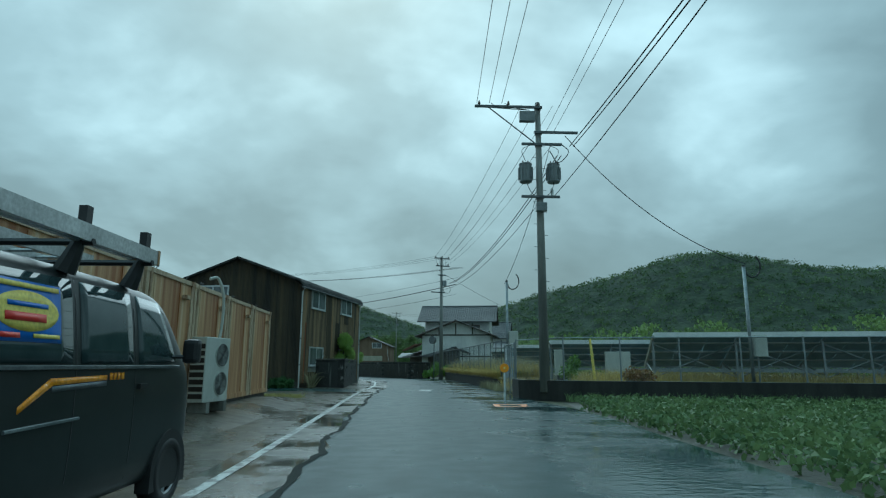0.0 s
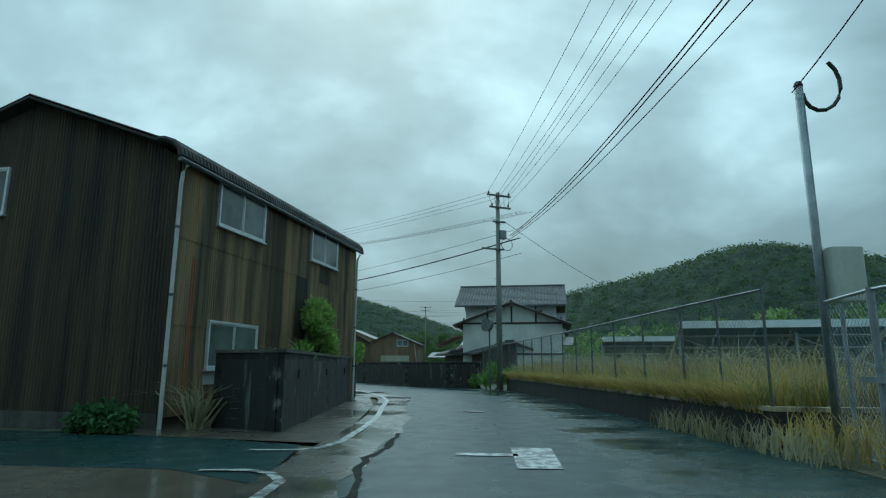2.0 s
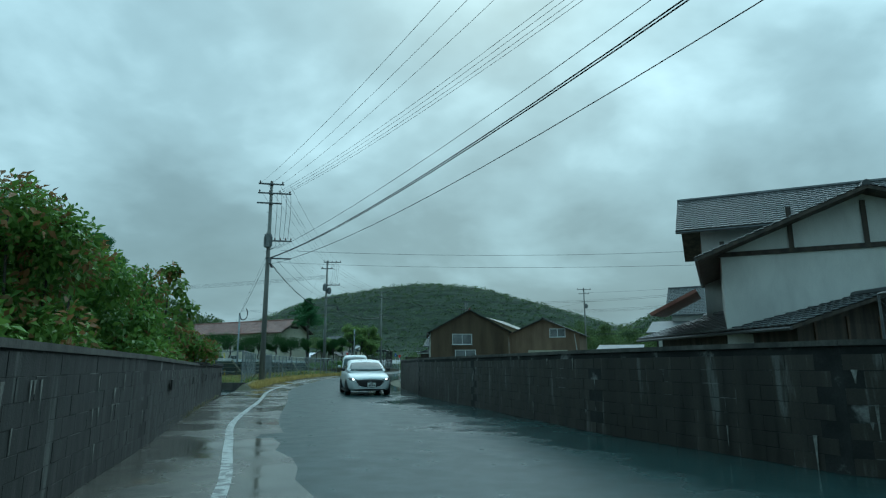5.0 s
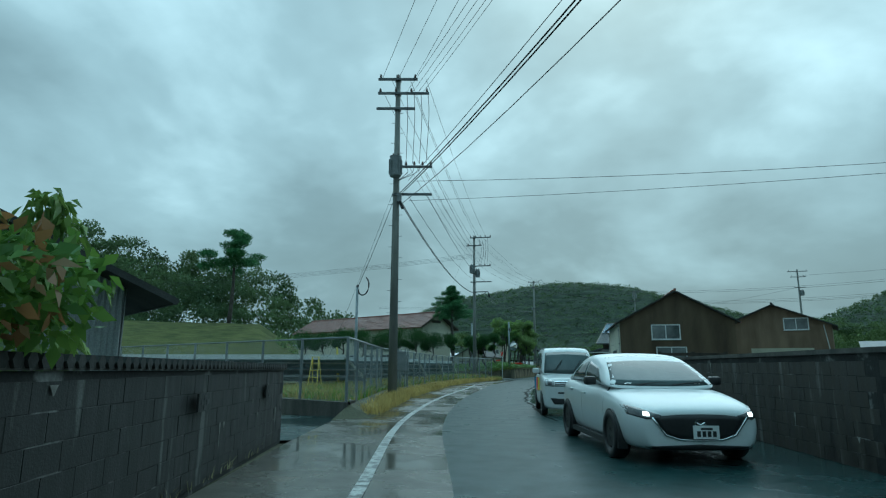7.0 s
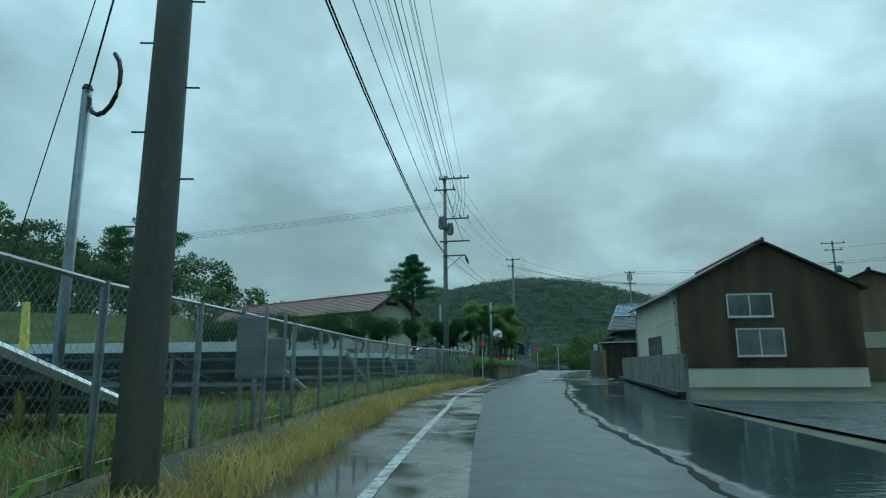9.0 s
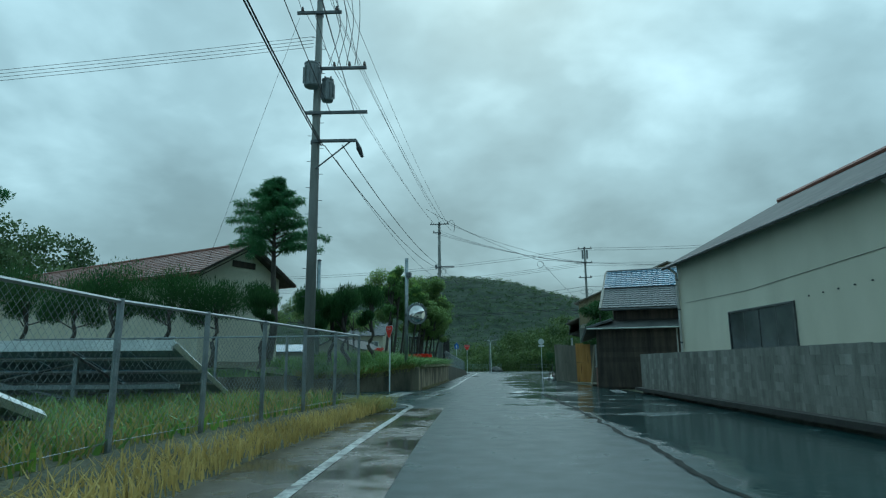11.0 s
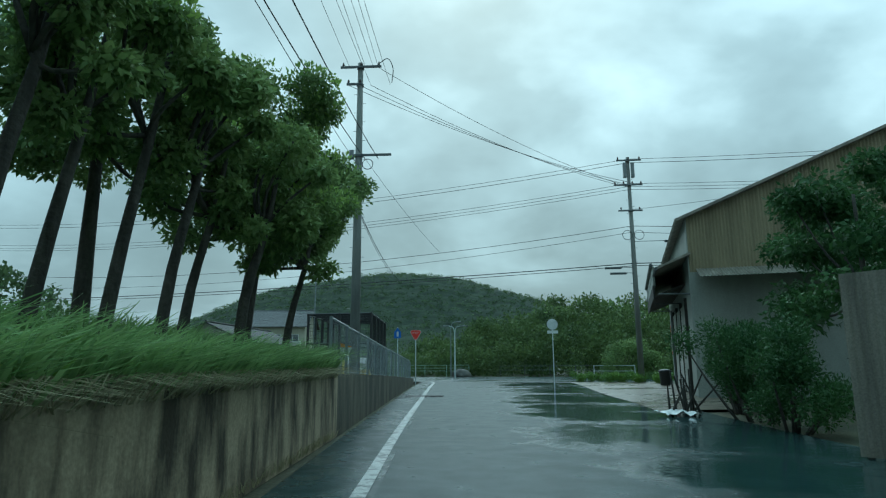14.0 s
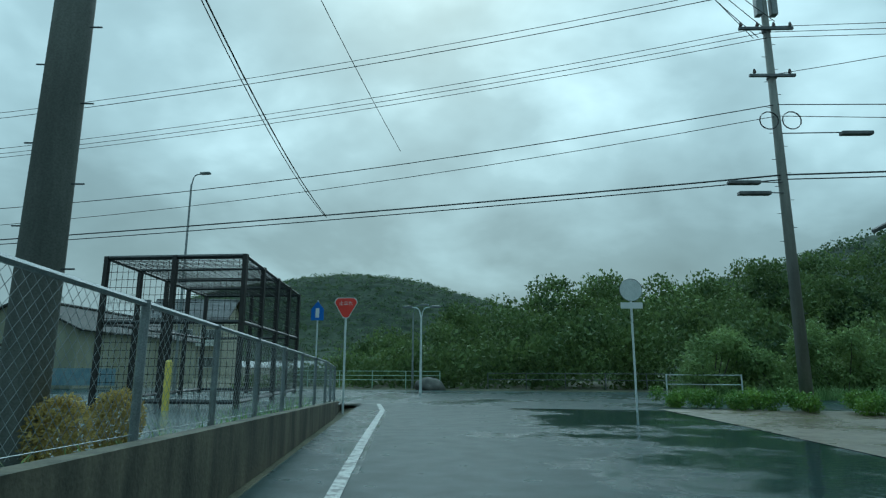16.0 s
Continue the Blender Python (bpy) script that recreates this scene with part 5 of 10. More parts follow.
window(beige, 11.5, 2.4, 3.4, 2.2, 1.2, rz=90)
window(beige, 11.5, 2.7, 1.45, 2.3, 1.4, rz=90)
part("cable_run", T([(0.5, -0.01, 3.3), (5, -0.012, 3.22), (11.2, -0.01, 3.45)], 0.006, 5), cable_black, beige)
for k in range(6):
    part("bolt", T([(7.9 + k * 0.55, 0.0, 2.75 + 0.02 * k), (7.9 + k * 0.55, -0.03, 2.75 + 0.02 * k)], 0.02, 6), galv_dark, beige)

# dark boarded house with blue glazed tiles
tile_house = building("boarded_house", -29.45, 131.6, -3, "old black boarded house with a blue-grey glazed tile roof")
gable_block(tile_house, 9.0, 6.8, 4.05, 6.05, wood_dark, tile_grey, over=0.55, axis="x", gable_mat=wood_dark)
a, b, e = Vector((-0.55, 3.4, 6.2)), Vector((9.5, 3.4, 6.2)), Vector((-0.55, -0.55, 3.88))
part("tiles", tiled_slope(bmesh.new(), a + Vector((0, 0, 0.03)), b - a, e - a, 10.0, (e - a).length * 0.5, 0.27, 0.26), tile_blue, tile_house, "blue glazed upper tile courses")
part("barge_board", T([a + Vector((-0.03, 0, -0.06)), e + Vector((-0.03, 0, -0.06))], 0.09, 6), tin_grey, tile_house)
part("barge_board", T([a + Vector((-0.03, 0, -0.06)), Vector((-0.58, 7.35, 3.82))], 0.07, 6), tin_grey, tile_house)
bm = bmesh.new()
plate(bm, ((-1.2, -1.45, 2.85), (9.2, -1.3, 2.85), (9.2, 0.02, 3.3), (-0.1, 0.02, 3.3)), 0.06)
part("lean_to_roof", bm, roof_iron, tile_house)
part("lean_to_wall", B(-0.7, -0.95, -0.02, 9.0, -0.86, 2.9), wood_dark, tile_house)
for i in range(12):
    part("board", B(-0.7, -0.98, 0.04 + i * 0.235, 9.0, -0.962, 0.04 + i * 0.235 + 0.22), wood_dark, tile_house)
part("eave_board", T([(-1.2, -1.46, 2.80), (9.2, -1.31, 2.80)], 0.04, 6), cream_metal, tile_house)
for x in (2.9, 4.4):
    part("drainpipe", T([(x, -1.3, 2.76), (x, -1.02, 2.5), (x, -1.02, 0.9)], 0.035, 6), pvc, tile_house)
part("side_roof", plate(bmesh.new(), ((-0.05, -1.0, 3.25), (-0.05, 6.8, 3.4), (-2.6, 6.6, 2.45), (-1.2, -1.5, 2.85)), 0.07), tile_grey, tile_house)
for i in range(30):
    u = (i + 0.5) / 30
    p, q = Vector((-0.05, -1.0, 3.27)).lerp(Vector((-0.05, 6.8, 3.42)), u), Vector((-1.22, -1.5, 2.87)).lerp(Vector((-2.62, 6.6, 2.47)), u)
    part("tile_roll", T([p, q], 0.05, 6), tile_grey, tile_house)
part("side_wall", slab(bmesh.new(), [(-0.8, -0.95), (-0.68, -0.95), (-1.5, 6.3), (-1.65, 6.3)], -0.02, 2.75), wood_dark, tile_house)
window(tile_house, 4.6, -0.98, 1.3, 1.7, 1.0, frame_mat=galv_dark)
window(tile_house, -1.08, 0.95, 1.0, 1.2, 1.1, rz=-83, frame_mat=pvc)
part("rusty_panel", plate(bmesh.new(), ((-1.12, 1.0, 0.03), (-0.92, -0.35, 0.03), (-0.92, -0.35, 0.96), (-1.12, 1.0, 0.96)), 0.02), tile_red, tile_house, "rust-red panel below the window")
screen = part("screen_frame", plate(bmesh.new(), ((-1.92, 5.4, 0.04), (-1.40, 1.3, 0.04), (-1.20, 1.45, 2.1), (-1.66, 5.0, 2.1)), 0.015), reed, tile_house, "leaning pale reed screen")
for i in range(19):
    u = (i + 0.5) / 19
    p, q = Vector((-1.945, 5.4, 0.04)).lerp(Vector((-1.685, 5.0, 2.1)), u), Vector((-1.425, 1.3, 0.04)).lerp(Vector((-1.225, 1.45, 2.1)), u)
    part("reed_band", T([p, q], 0.042, 6), reed, screen)
part("sign_board", B(1.75, -1.02, 1.05, 2.15, -1.0, 1.28), sign_yellow, tile_house, "small yellow notice board")
for z in (1.10, 1.18):
    part("lettering", B(1.8, -1.026, z, 2.1, -1.023, z + 0.035), car_trim, tile_house)

# dark slatted gate between the block wall and the workshop yard
gate2 = thing("slatted_gate", -15.1, 82.5, 0, 32, label="dark weathered gate of horizontal slats beside the block wall", category="gate")
for x in (0.0, 1.0, 2.0):
    part("post", B(x - 0.04, -0.04, -0.05, x + 0.04, 0.04, 1.7), wood_dark, gate2)
for k in range(13):
    part("slat", B(-0.04, -0.062, 0.08 + k * 0.125, 2.04, -0.042, 0.08 + k * 0.125 + 0.085), wood_dark, gate2)

# leaning tin fence by the boarded house
tin = thing("tin_fence", -32.3, 138.9, 0, -40, label="leaning fence of amber and grey tin sheets with a pole", category="fence")
for i in range(6):
    part("tin_sheet", wave_sheet(bmesh.new(), (-1.6 + i * 0.62, 0.03 * (i % 2), 0), (1, 0, 0), (0.02, -0.05, 1), 0.66, 2.35 - 0.05 * (i % 3), 0.02, 0.09, 0.01), tin_amber if i in (3, 4) else tin_grey, tin)
for x in (-1.5, 0.4, 2.0):
    part("post", T([(x, 0.06, 0), (x, 0.02, 2.2)], 0.04, 6), wood_dark, tin)
part("rope", T([(-1.6, -0.03, 1.25), (0.4, -0.04, 1.2), (2.1, -0.03, 1.26)], 0.008, 4), cable_black, tin)
part("pipe", T([(-0.3, 0.3, 0), (-0.35, 0.3, 2.6)], 0.06, 8), pvc, tin)
part("pipe_cowl", T([(-0.35, 0.3, 2.6), (-0.35, 0.3, 2.75)], [0.1, 0.03], 8), galv, tin)

# tan shed with shutters by the crossing
shed = building("shed", -33.1, 153.6, -4, "tall shed of tan corrugated sheets with white shutters")
SW, SD = 15.0, 12.0


def shed_top(s):
    return 6.4 + 3.0 * min(s, 15.0 - s) / 7.5


part("inner_wall", B(0.05, 0.05, 0, SW, SD, 6.3), pale_siding, shed)
for i in range(19):
    part("sheet", wave_sheet(bmesh.new(), (i * 0.8, -0.004 * (i % 2), 0), (1, 0, 0), (0, 0, 1), 0.82, (lambda s, a=i * 0.8: shed_top(min(15.0, a + s))), 4.3, 0.11, 0.014), shed_tan, shed)
part("front_wall", B(0, -0.03, 0, SW, 0.02, 4.35), pale_siding, shed)
part("canopy_roof", wave_sheet(bmesh.new(), (0.2, -1.1, 4.05), (1, 0, 0), (0, 1.1, 0.42), 14.5, 1.18, 0, 0.11, 0.014), tin_grey, shed)
for s in (0, 1):
    a, b = (0.0, 7.5) if s == 0 else (15.0, 7.5)
    e = -0.4 if s == 0 else 15.4
    q = ((e, -0.3, 6.27), (e, SD + 0.3, 6.27), (7.5, SD + 0.3, 9.45), (7.5, -0.3, 9.45))
    part("roof", plate(bmesh.new(), q if s else q[::-1], 0.1), tin_grey, shed)
part("awning", plate(bmesh.new(), ((-1.15, -0.3, 4.55), (-1.15, SD, 4.55), (0.02, SD, 5.05), (0.02, -0.3, 5.05))[::-1], 0.08), tin_grey, shed)
part("awning_edge", T([(-1.15, -0.3, 4.5), (-1.15, SD, 4.5)], 0.06, 8), galv_dark, shed)
part("side_wall", B(-0.04, 0, 0, 0.05, SD, 6.3), pale_siding, shed)
part("fascia", B(-1.2, 1.6, 4.1, -1.12, 9.4, 4.86), pale_siding, shed, "pale board along the awning's edge")
# soffit and lower board carry the awning's shade in their dark colour
part("soffit", plate(bmesh.new(), ((-1.18, 1.6, 3.66), (-1.18, 9.4, 3.66), (-0.05, 9.4, 4.1), (-0.05, 1.6, 4.1)), 0.06), soffit_dark, shed, "soffit of the awning, its shade put into the dark colour")
part("fascia_lower", B(-1.22, 1.6, 3.62, -1.15, 9.4, 4.12), soffit_dark, shed, "lower board of the awning, darkened in colour for shade")
part("gutter", T([(-1.24, 1.5, 4.9), (-1.24, 9.5, 4.88)], 0.07, 8), galv_dark, shed)
part("downpipe", T([(-1.2, 9.46, 4.9), (-1.15, 9.5, 4.5), (-0.12, 9.6, 3.7), (-0.12, 9.6, 0.1)], 0.04, 8), galv_dark, shed)
for y in (1.7, 4.0, 6.3):
    sh = part("shutter", B(-0.09, y + 0.1, 0.05, -0.045, y + 2.2, 3.4), shutter_white, shed)
    for i in range(22):
        part("slat", B(-0.11, y + 0.1, 0.1 + i * 0.15, -0.088, y + 2.2, 0.1 + i * 0.15 + 0.12), shutter_white, sh)
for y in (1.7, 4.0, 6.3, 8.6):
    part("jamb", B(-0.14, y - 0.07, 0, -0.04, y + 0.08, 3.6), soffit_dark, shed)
for y in (0.2, 4.0, 8.0):
    part("bracket", T([(-0.03, y, 3.6), (-1.1, y, 3.64)], 0.03, 6), galv_dark, shed)
board = part("sign_board", B(-0.1, 11.0, 1.5, -0.05, 11.34, 3.2), shutter_white, shed, "narrow white board with red lettering")
for i in range(7):
    part("letter_bar", B(-0.108, 11.07 + 0.02 * (i % 2), 1.62 + i * 0.22, -0.101, 11.25 + 0.02 * (i % 3), 1.77 + i * 0.22), sign_red, board)
meter = part("meter_box", B(-0.22, 10.05, 1.9, -0.045, 10.4, 2.35, bevel=0.02), shutter_white, shed, "small grey meter box")
part("meter_glass", T([(-0.225, 10.22, 2.18), (-0.235, 10.22, 2.18)], 0.08, 14), car_trim, meter)
part("conduit", T([(-0.07, 10.22, 2.35), (-0.07, 10.2, 3.2), (-0.07, 9.7, 3.5)], 0.018, 6), galv_dark, shed)

# bin by the shed's wall
bin_ = thing("rubbish_bin", -32.85, 164.9, 0.0, 8, label="dark round plastic bin beside the shed", category="bin")
part("body", T([(0, 0, 0), (0, 0, 0.02), (0, 0, 0.72)], [0.2, 0.25, 0.31], 20), car_trim, bin_)
part("rim", T([(0, 0, 0.70), (0, 0, 0.75)], 0.335, 20), car_trim, bin_)
part("lid", T([(0, 0, 0.75), (0, 0, 0.80), (0, 0, 0.85)], [0.33, 0.28, 0.08], 20), car_trim, bin_)

# long school building with a brown tiled roof
school = building("school_building", -73.83, 130.95, -12.6, "long cream building with a brown-red tiled roof")
gable_block(school, 24.8, 5.4, 6.13, 7.7, light_render, tile_red, over=0.7, axis="x", pitch=0.35, row=0.35)
for x in (2.0, 5.2, 8.4, 11.6, 14.8, 18.0, 21.2):
    window(school, x, 0.0, 1.4, 1.8, 1.3)

for s_ in (0, 1):
    y0, y1 = (-0.6, 2.7) if s_ == 0 else (6.0, 2.7)
    part("verge_board", plate(bmesh.new(), ((25.42, y0, 5.66), (25.46, y0, 5.66), (25.46, y1, 7.56), (25.42, y1, 7.56)), 0.05), wood_dark, school, "dark board under the roof's verge")
part("gable_vent", B(24.82, 1.9, 6.5, 24.86, 3.5, 6.85), wood_dark, school, "dark louvred gable vent")

# grey iron shed behind the left wall
grey_shed = building("iron_shed", -22.41, 64.5, 70, "pale grey corrugated iron shed behind the block wall")
gable_block(grey_shed, 5.0, 3.6, 2.42, 3.5, pale_iron, roof_iron, over=0.6, axis="y", tiles=False)
for x in (0.0, 1.66, 3.32):
    part("iron_sheet", wave_sheet(bmesh.new(), (x, -0.03, 0), (1, 0, 0), (0, 0, 1), 1.68, (lambda t, a=x: 2.42 + 0.43 * min(a + t, 5.0 - a - t)), 0.0), pale_iron, grey_shed)
part("iron_sheet", wave_sheet(bmesh.new(), (5.03, 0, 0), (0, 1, 0), (0, 0, 1), 3.6, 2.4, 0.0), pale_iron, grey_shed)

# yellow stepladder among the panels of the lot
ladder = thing("stepladder", -28.1, 82.2, 0.28, 20, label="yellow folding stepladder standing in the grass", category="ladder")
for s_ in (-1, 1):
    part("rail", T([(s_ * 0.2, -0.28, 0), (s_ * 0.13, 0.0, 1.3)], 0.022, 6), sign_yellow, ladder)
    part("rear_leg", T([(s_ * 0.2, 0.32, 0), (s_ * 0.13, 0.02, 1.28)], 0.02, 6), sign_yellow, ladder)
for k in range(4):
    f = (k + 1) / 5
    part("tread", B(-0.2 + 0.07 * f, -0.32 + 0.28 * f, 1.3 * f - 0.012, 0.2 - 0.07 * f, -0.22 + 0.28 * f, 1.3 * f + 0.012), sign_yellow, ladder)
part("top_tread", B(-0.15, -0.08, 1.29, 0.15, 0.1, 1.32, bevel=0.008), sign_yellow, ladder)

# distant building across the yard
far_hall = building("far_hall", -74.3, 180.0, 10.6, "low olive-grey workshop hall with a grey-blue roof across the yard")
gable_block(far_hall, 6.8, 18, 3.4, 5.0, olive_render, roof_iron, over=0.3, axis="y", tiles=False)
part("wing", B(-16, 1.0, 0, -0.02, 10, 3.1), olive_render, far_hall)
part("wing_roof", plate(bmesh.new(), ((-16.3, 0.4, 3.1), (-0.3, 0.4, 3.1), (-0.3, 6, 4.3), (-16.3, 6, 4.3)), 0.1), tile_blue, far_hall)
part("roller_door", B(0.6, -0.05, 0, 2.6, -0.005, 2.3), shutter_white, far_hall)
window(far_hall, 3.6, 0.0, 1.3, 1.2, 0.9)
for x in (-14, -10, -6):
    window(far_hall, x, 1.0, 1.2, 2.0, 1.0)
hut = thing("storage_hut", -70.2, 177.6, 0.2, 10, label="small white steel storage hut with timber on its roof", category="hut")
part("body", B(-1.05, 0, 0, 1.05, 1.4, 1.9, bevel=0.02), shutter_white, hut)
part("door", B(-0.9, -0.03, 0.08, -0.02, -0.005, 1.78), pale_siding, hut)
part("door", B(0.02, -0.05, 0.08, 0.9, -0.025, 1.78), pale_siding, hut)
part("roof", plate(bmesh.new(), ((-1.35, -0.3, 1.92), (1.4, -0.3, 1.92), (1.4, 1.6, 2.05), (-1.35, 1.6, 2.05)), 0.06), galv_dark, hut)
for k in range(6):
    part("timber", T([(-1.8 + 0.2 * k, 0.1 + 0.2 * k, 2.09 + 0.02 * k), (1.3 + 0.1 * k, 0.2 + 0.17 * k, 2.12 + 0.02 * k)], 0.05, 6), wood_dark, hut)
screen = thing("panel_fence", -72.5, 178.9, 0.2, 10.6, label="low pale blue sheet fence before the hall", category="fence")
for k in range(9):
    part("panel", wave_sheet(bmesh.new(), (k * 0.92, 0.004 * (k % 2), 0), (1, 0, 0), (0, 0, 1), 0.94, 0.95, 0.03, 0.1, 0.012), panel_blue, screen)
    part("post", T([(k * 0.92, 0.05, 0), (k * 0.92, 0.05, 1.0)], 0.025, 6), galv_dark, screen)
tall_house = building("village_house", -92, 222, 12, "two-storey cream house with a grey tiled hip roof")
gable_block(tall_house, 10, 8, 7.6, 10.2, plaster_cream, tile_grey, over=0.6, axis="x")
for x in (0.8, 4.0, 7.0):
    for z in (1.2, 4.8):
        window(tall_house, x, 0.0, z, 2.0, 1.3)
part("balcony", B(0.5, -1.0, 3.9, 9.5, -0.01, 4.9), plaster_white, tall_house)

# ---- utility poles and cables ----
def insulator(root, p, h=0.18, mat_i=None):
    bm = bmesh.new()
    x, y, z = p
    tube(bm, [(x, y, z), (x, y, z + h * 0.25), (x, y, z + h * 0.3), (x, y, z + h * 0.55), (x, y, z + h * 0.6), (x, y, z + h)], [0.025, 0.03, 0.06, 0.05, 0.05, 0.03], 8)
    part("insulator", bm, mat_i or porcelain, root)


def transformer(root, x, y, z, r=0.25, h=0.72):
    bm = T([(x, y, z), (x, y, z + 0.04), (x, y, z + h - 0.04), (x, y, z + h)], [r * 0.9, r, r, r * 0.85], 16)
    t = part("transformer", bm, trafo_grey, root, "grey pole transformer")
    for i in range(10):
        a = i * 0.62
        part("fin", B(-0.008, r - 0.01, z + 0.1, 0.008, r + 0.045, z + h - 0.12, Matrix.Translation((x, y, 0)) @ Matrix.Rotation(a, 4, "Z")), trafo_grey, t)
    for dx in (-0.1, 0.1):
        part("bushing", T([(x + dx, y, z + h - 0.02), (x + dx, y, z + h + 0.16)], [0.04, 0.025], 8), porcelain, t)
    part("lid", T([(x, y, z + h - 0.02), (x, y, z + h + 0.03)], r * 1.04, 16), trafo_grey, t)


def utility_pole(x, y, z0, top, rz, arms, trafos=(), boxes=(), label="tall grey concrete utility pole with crossarms", r0=0.19, r1=0.10, steps=True, coils=()):
    """arms: (height, from, to, insulators, brace) along the pole's local x."""
    root = thing("utility_pole", x, y, 0, rz, label=label, category="utility pole", group="utility poles")
    part("pole", T([(0, 0, z0 - 0.3), (0, 0, (z0 + top) / 2), (0, 0, top)], [r0, (r0 + r1) / 2, r1], 14), conc_pole, root, smooth=True)
    for z, a, b, n, brace in arms:
        bm = B(a, -0.20, z - 0.045, b, -0.11, z + 0.045)
        arm = part("crossarm", bm, galv_dark, root)
        for i in range(n):
            xx = a + (b - a) * (i + 0.15) / max(1, n - 0.7)
            insulator(arm, (xx, -0.155, z + 0.045))
        if brace:
            part("brace", T([(brace, -0.155, z - 0.04), (0.05 if brace > 0 else -0.05, -0.14, z - abs(brace) * 0.8)], 0.025, 6), galv_dark, root)
        part("band", T([(0, 0, z - 0.05), (0, 0, z + 0.05)], r1 * 1.35 + (r0 - r1) * (top - z) / top, 12), galv_dark, root)
    for t in trafos:
        transformer(root, *t)
    for bx, by, bz, w, h in boxes:
        part("box", B(bx - w / 2, by - 0.12, bz, bx + w / 2, by + 0.12, bz + h, bevel=0.02), trafo_grey, root)
    for cx, cz, cr in coils:
        pts = [(cx + cr * math.cos(a * 0.45), -0.22 + 0.01 * (a % 3), cz + cr * math.sin(a * 0.45)) for a in range(29)]
        part("cable_coil", T(pts, 0.018, 5), cable_black, root)
    if steps:
        z = z0 + 2.0
        s = 1
        while z < top - 1.5:
            rr = r0 + (r1 - r0) * (z - z0) / (top - z0)
            part("step", T([(s * rr * 0.8, 0, z), (s * (rr + 0.13), 0, z)], 0.01, 5), galv_dark, root)
            z += 0.45
            s = -s
    return root


def lead(root, pts, r=0.012):
    part("jumper", T(smooth_line(pts, 4), r, 5), cable_black, root)


P1 = utility_pole(5.85, 22.35, 0.55, 11.6, 2, [(11.35, -2.55, 0.15, 3, -2.0), (10.3, -0.2, 1.55, 0, 0), (9.8, -0.7, 0.9, 0, 0), (7.65, -0.75, 0.75, 0, 0)],
                  trafos=((-0.55, -0.05, 8.25), (0.55, -0.05, 8.25)), boxes=((-0.45, -0.1, 10.75, 0.62, 0.42), (0, -0.22, 7.05, 0.42, 0.34)))
for i, (a, b) in enumerate(((-2.4, -0.5), (-1.9, -0.4), (-1.35, -0.35))):
    lead(P1, [(a, -0.15, 11.5), (a + 0.3, -0.3, 11.25), (b, -0.2, 11.2)])
for dx in (-0.55, 0.55):
    lead(P1, [(dx, -0.1, 9.1), (dx * 1.3, -0.3, 9.5), (dx * 0.4, -0.2, 9.8)])
    lead(P1, [(dx, -0.1, 8.3), (dx * 0.8, -0.25, 7.9), (dx * 0.5, -0.2, 7.7)])
lead(P1, [(0.9, -0.15, 9.8), (1.1, -0.4, 9.4), (0.7, -0.3, 9.0), (0.4, -0.2, 9.5)], 0.02)
part("lamp", T([(0.45, -0.16, 7.7), (0.45, -0.16, 7.9), (0.45, -0.16, 8.0)], [0.05, 0.07, 0.04], 8), white_porc, P1)
P2 = utility_pole(2.22, 54.4, 0.0, 11.05, 25, [(10.85, -0.75, 0.75, 3, 0), (10.15, -0.6, 0.75, 2, 0), (9.3, -0.4, 0.4, 0, 0), (7.7, -1.1, 0.25, 0, 0)],
                  boxes=((0.2, -0.2, 8.3, 0.35, 0.5),), coils=((0.45, 8.0, 0.35),))
for i in range(5):
    lead(P2, [(-0.6 + i * 0.3, -0.15, 10.9), (-0.7 + i * 0.3, -0.4, 10.5), (-0.4 + i * 0.25, -0.15, 10.2)])
P3 = utility_pole(-25.43, 83.7, 0.0, 13.65, 29, [(13.4, -0.85, 0.85, 3, 0), (12.75, -0.85, 1.35, 4, 0), (12.05, -0.9, 0.75, 0, 0), (9.45, 0.0, 1.5, 5, 0), (8.25, 0.0, 1.5, 0, 0)],
                  trafos=((-0.02, -0.34, 8.95, 0.24, 0.85),), boxes=((0.15, -0.2, 7.9, 0.2, 0.35),))
for i in range(4):
    lead(P3, [(0.4 + i * 0.3, -0.15, 12.75), (0.45 + i * 0.3, -0.3, 11.6), (0.4 + i * 0.28, -0.15, 9.6)])
for i in range(3):
    lead(P3, [(0.4 + i * 0.3, -0.15, 9.45), (0.5 + i * 0.2, -0.5, 9.1), (0.1, -0.3, 8.8)])
part("cable_joint", T([(0.18, -0.3, 7.9), (0.32, -0.3, 7.6)], 0.07, 8), cable_black, P3)
P4 = utility_pole(-38.22, 116.95, 0.0, 14.25, 16, [(14.0, -0.4, 1.75, 5, 0), (13.2, -0.75, 0.8, 2, 0), (11.1, 0.0, 1.7, 4, 0), (9.5, -0.35, 1.75, 0, 0), (8.5, 0.0, 1.4, 0, 1.2)],
                  trafos=((-0.12, -0.33, 10.35, 0.25, 0.8), (0.34, 0.05, 10.0, 0.2, 0.75)))
for i in range(4):
    lead(P4, [(0.5 + i * 0.3, -0.15, 14.0), (0.8 + i * 0.22, -0.3, 12.6), (0.4 + i * 0.3, -0.15, 11.2)])
part("cable_joint", T([(1.4, -0.15, 8.5), (1.5, -0.2, 8.2), (1.62, -0.2, 7.9)], [0.03, 0.09, 0.05], 8), cable_black, P4)
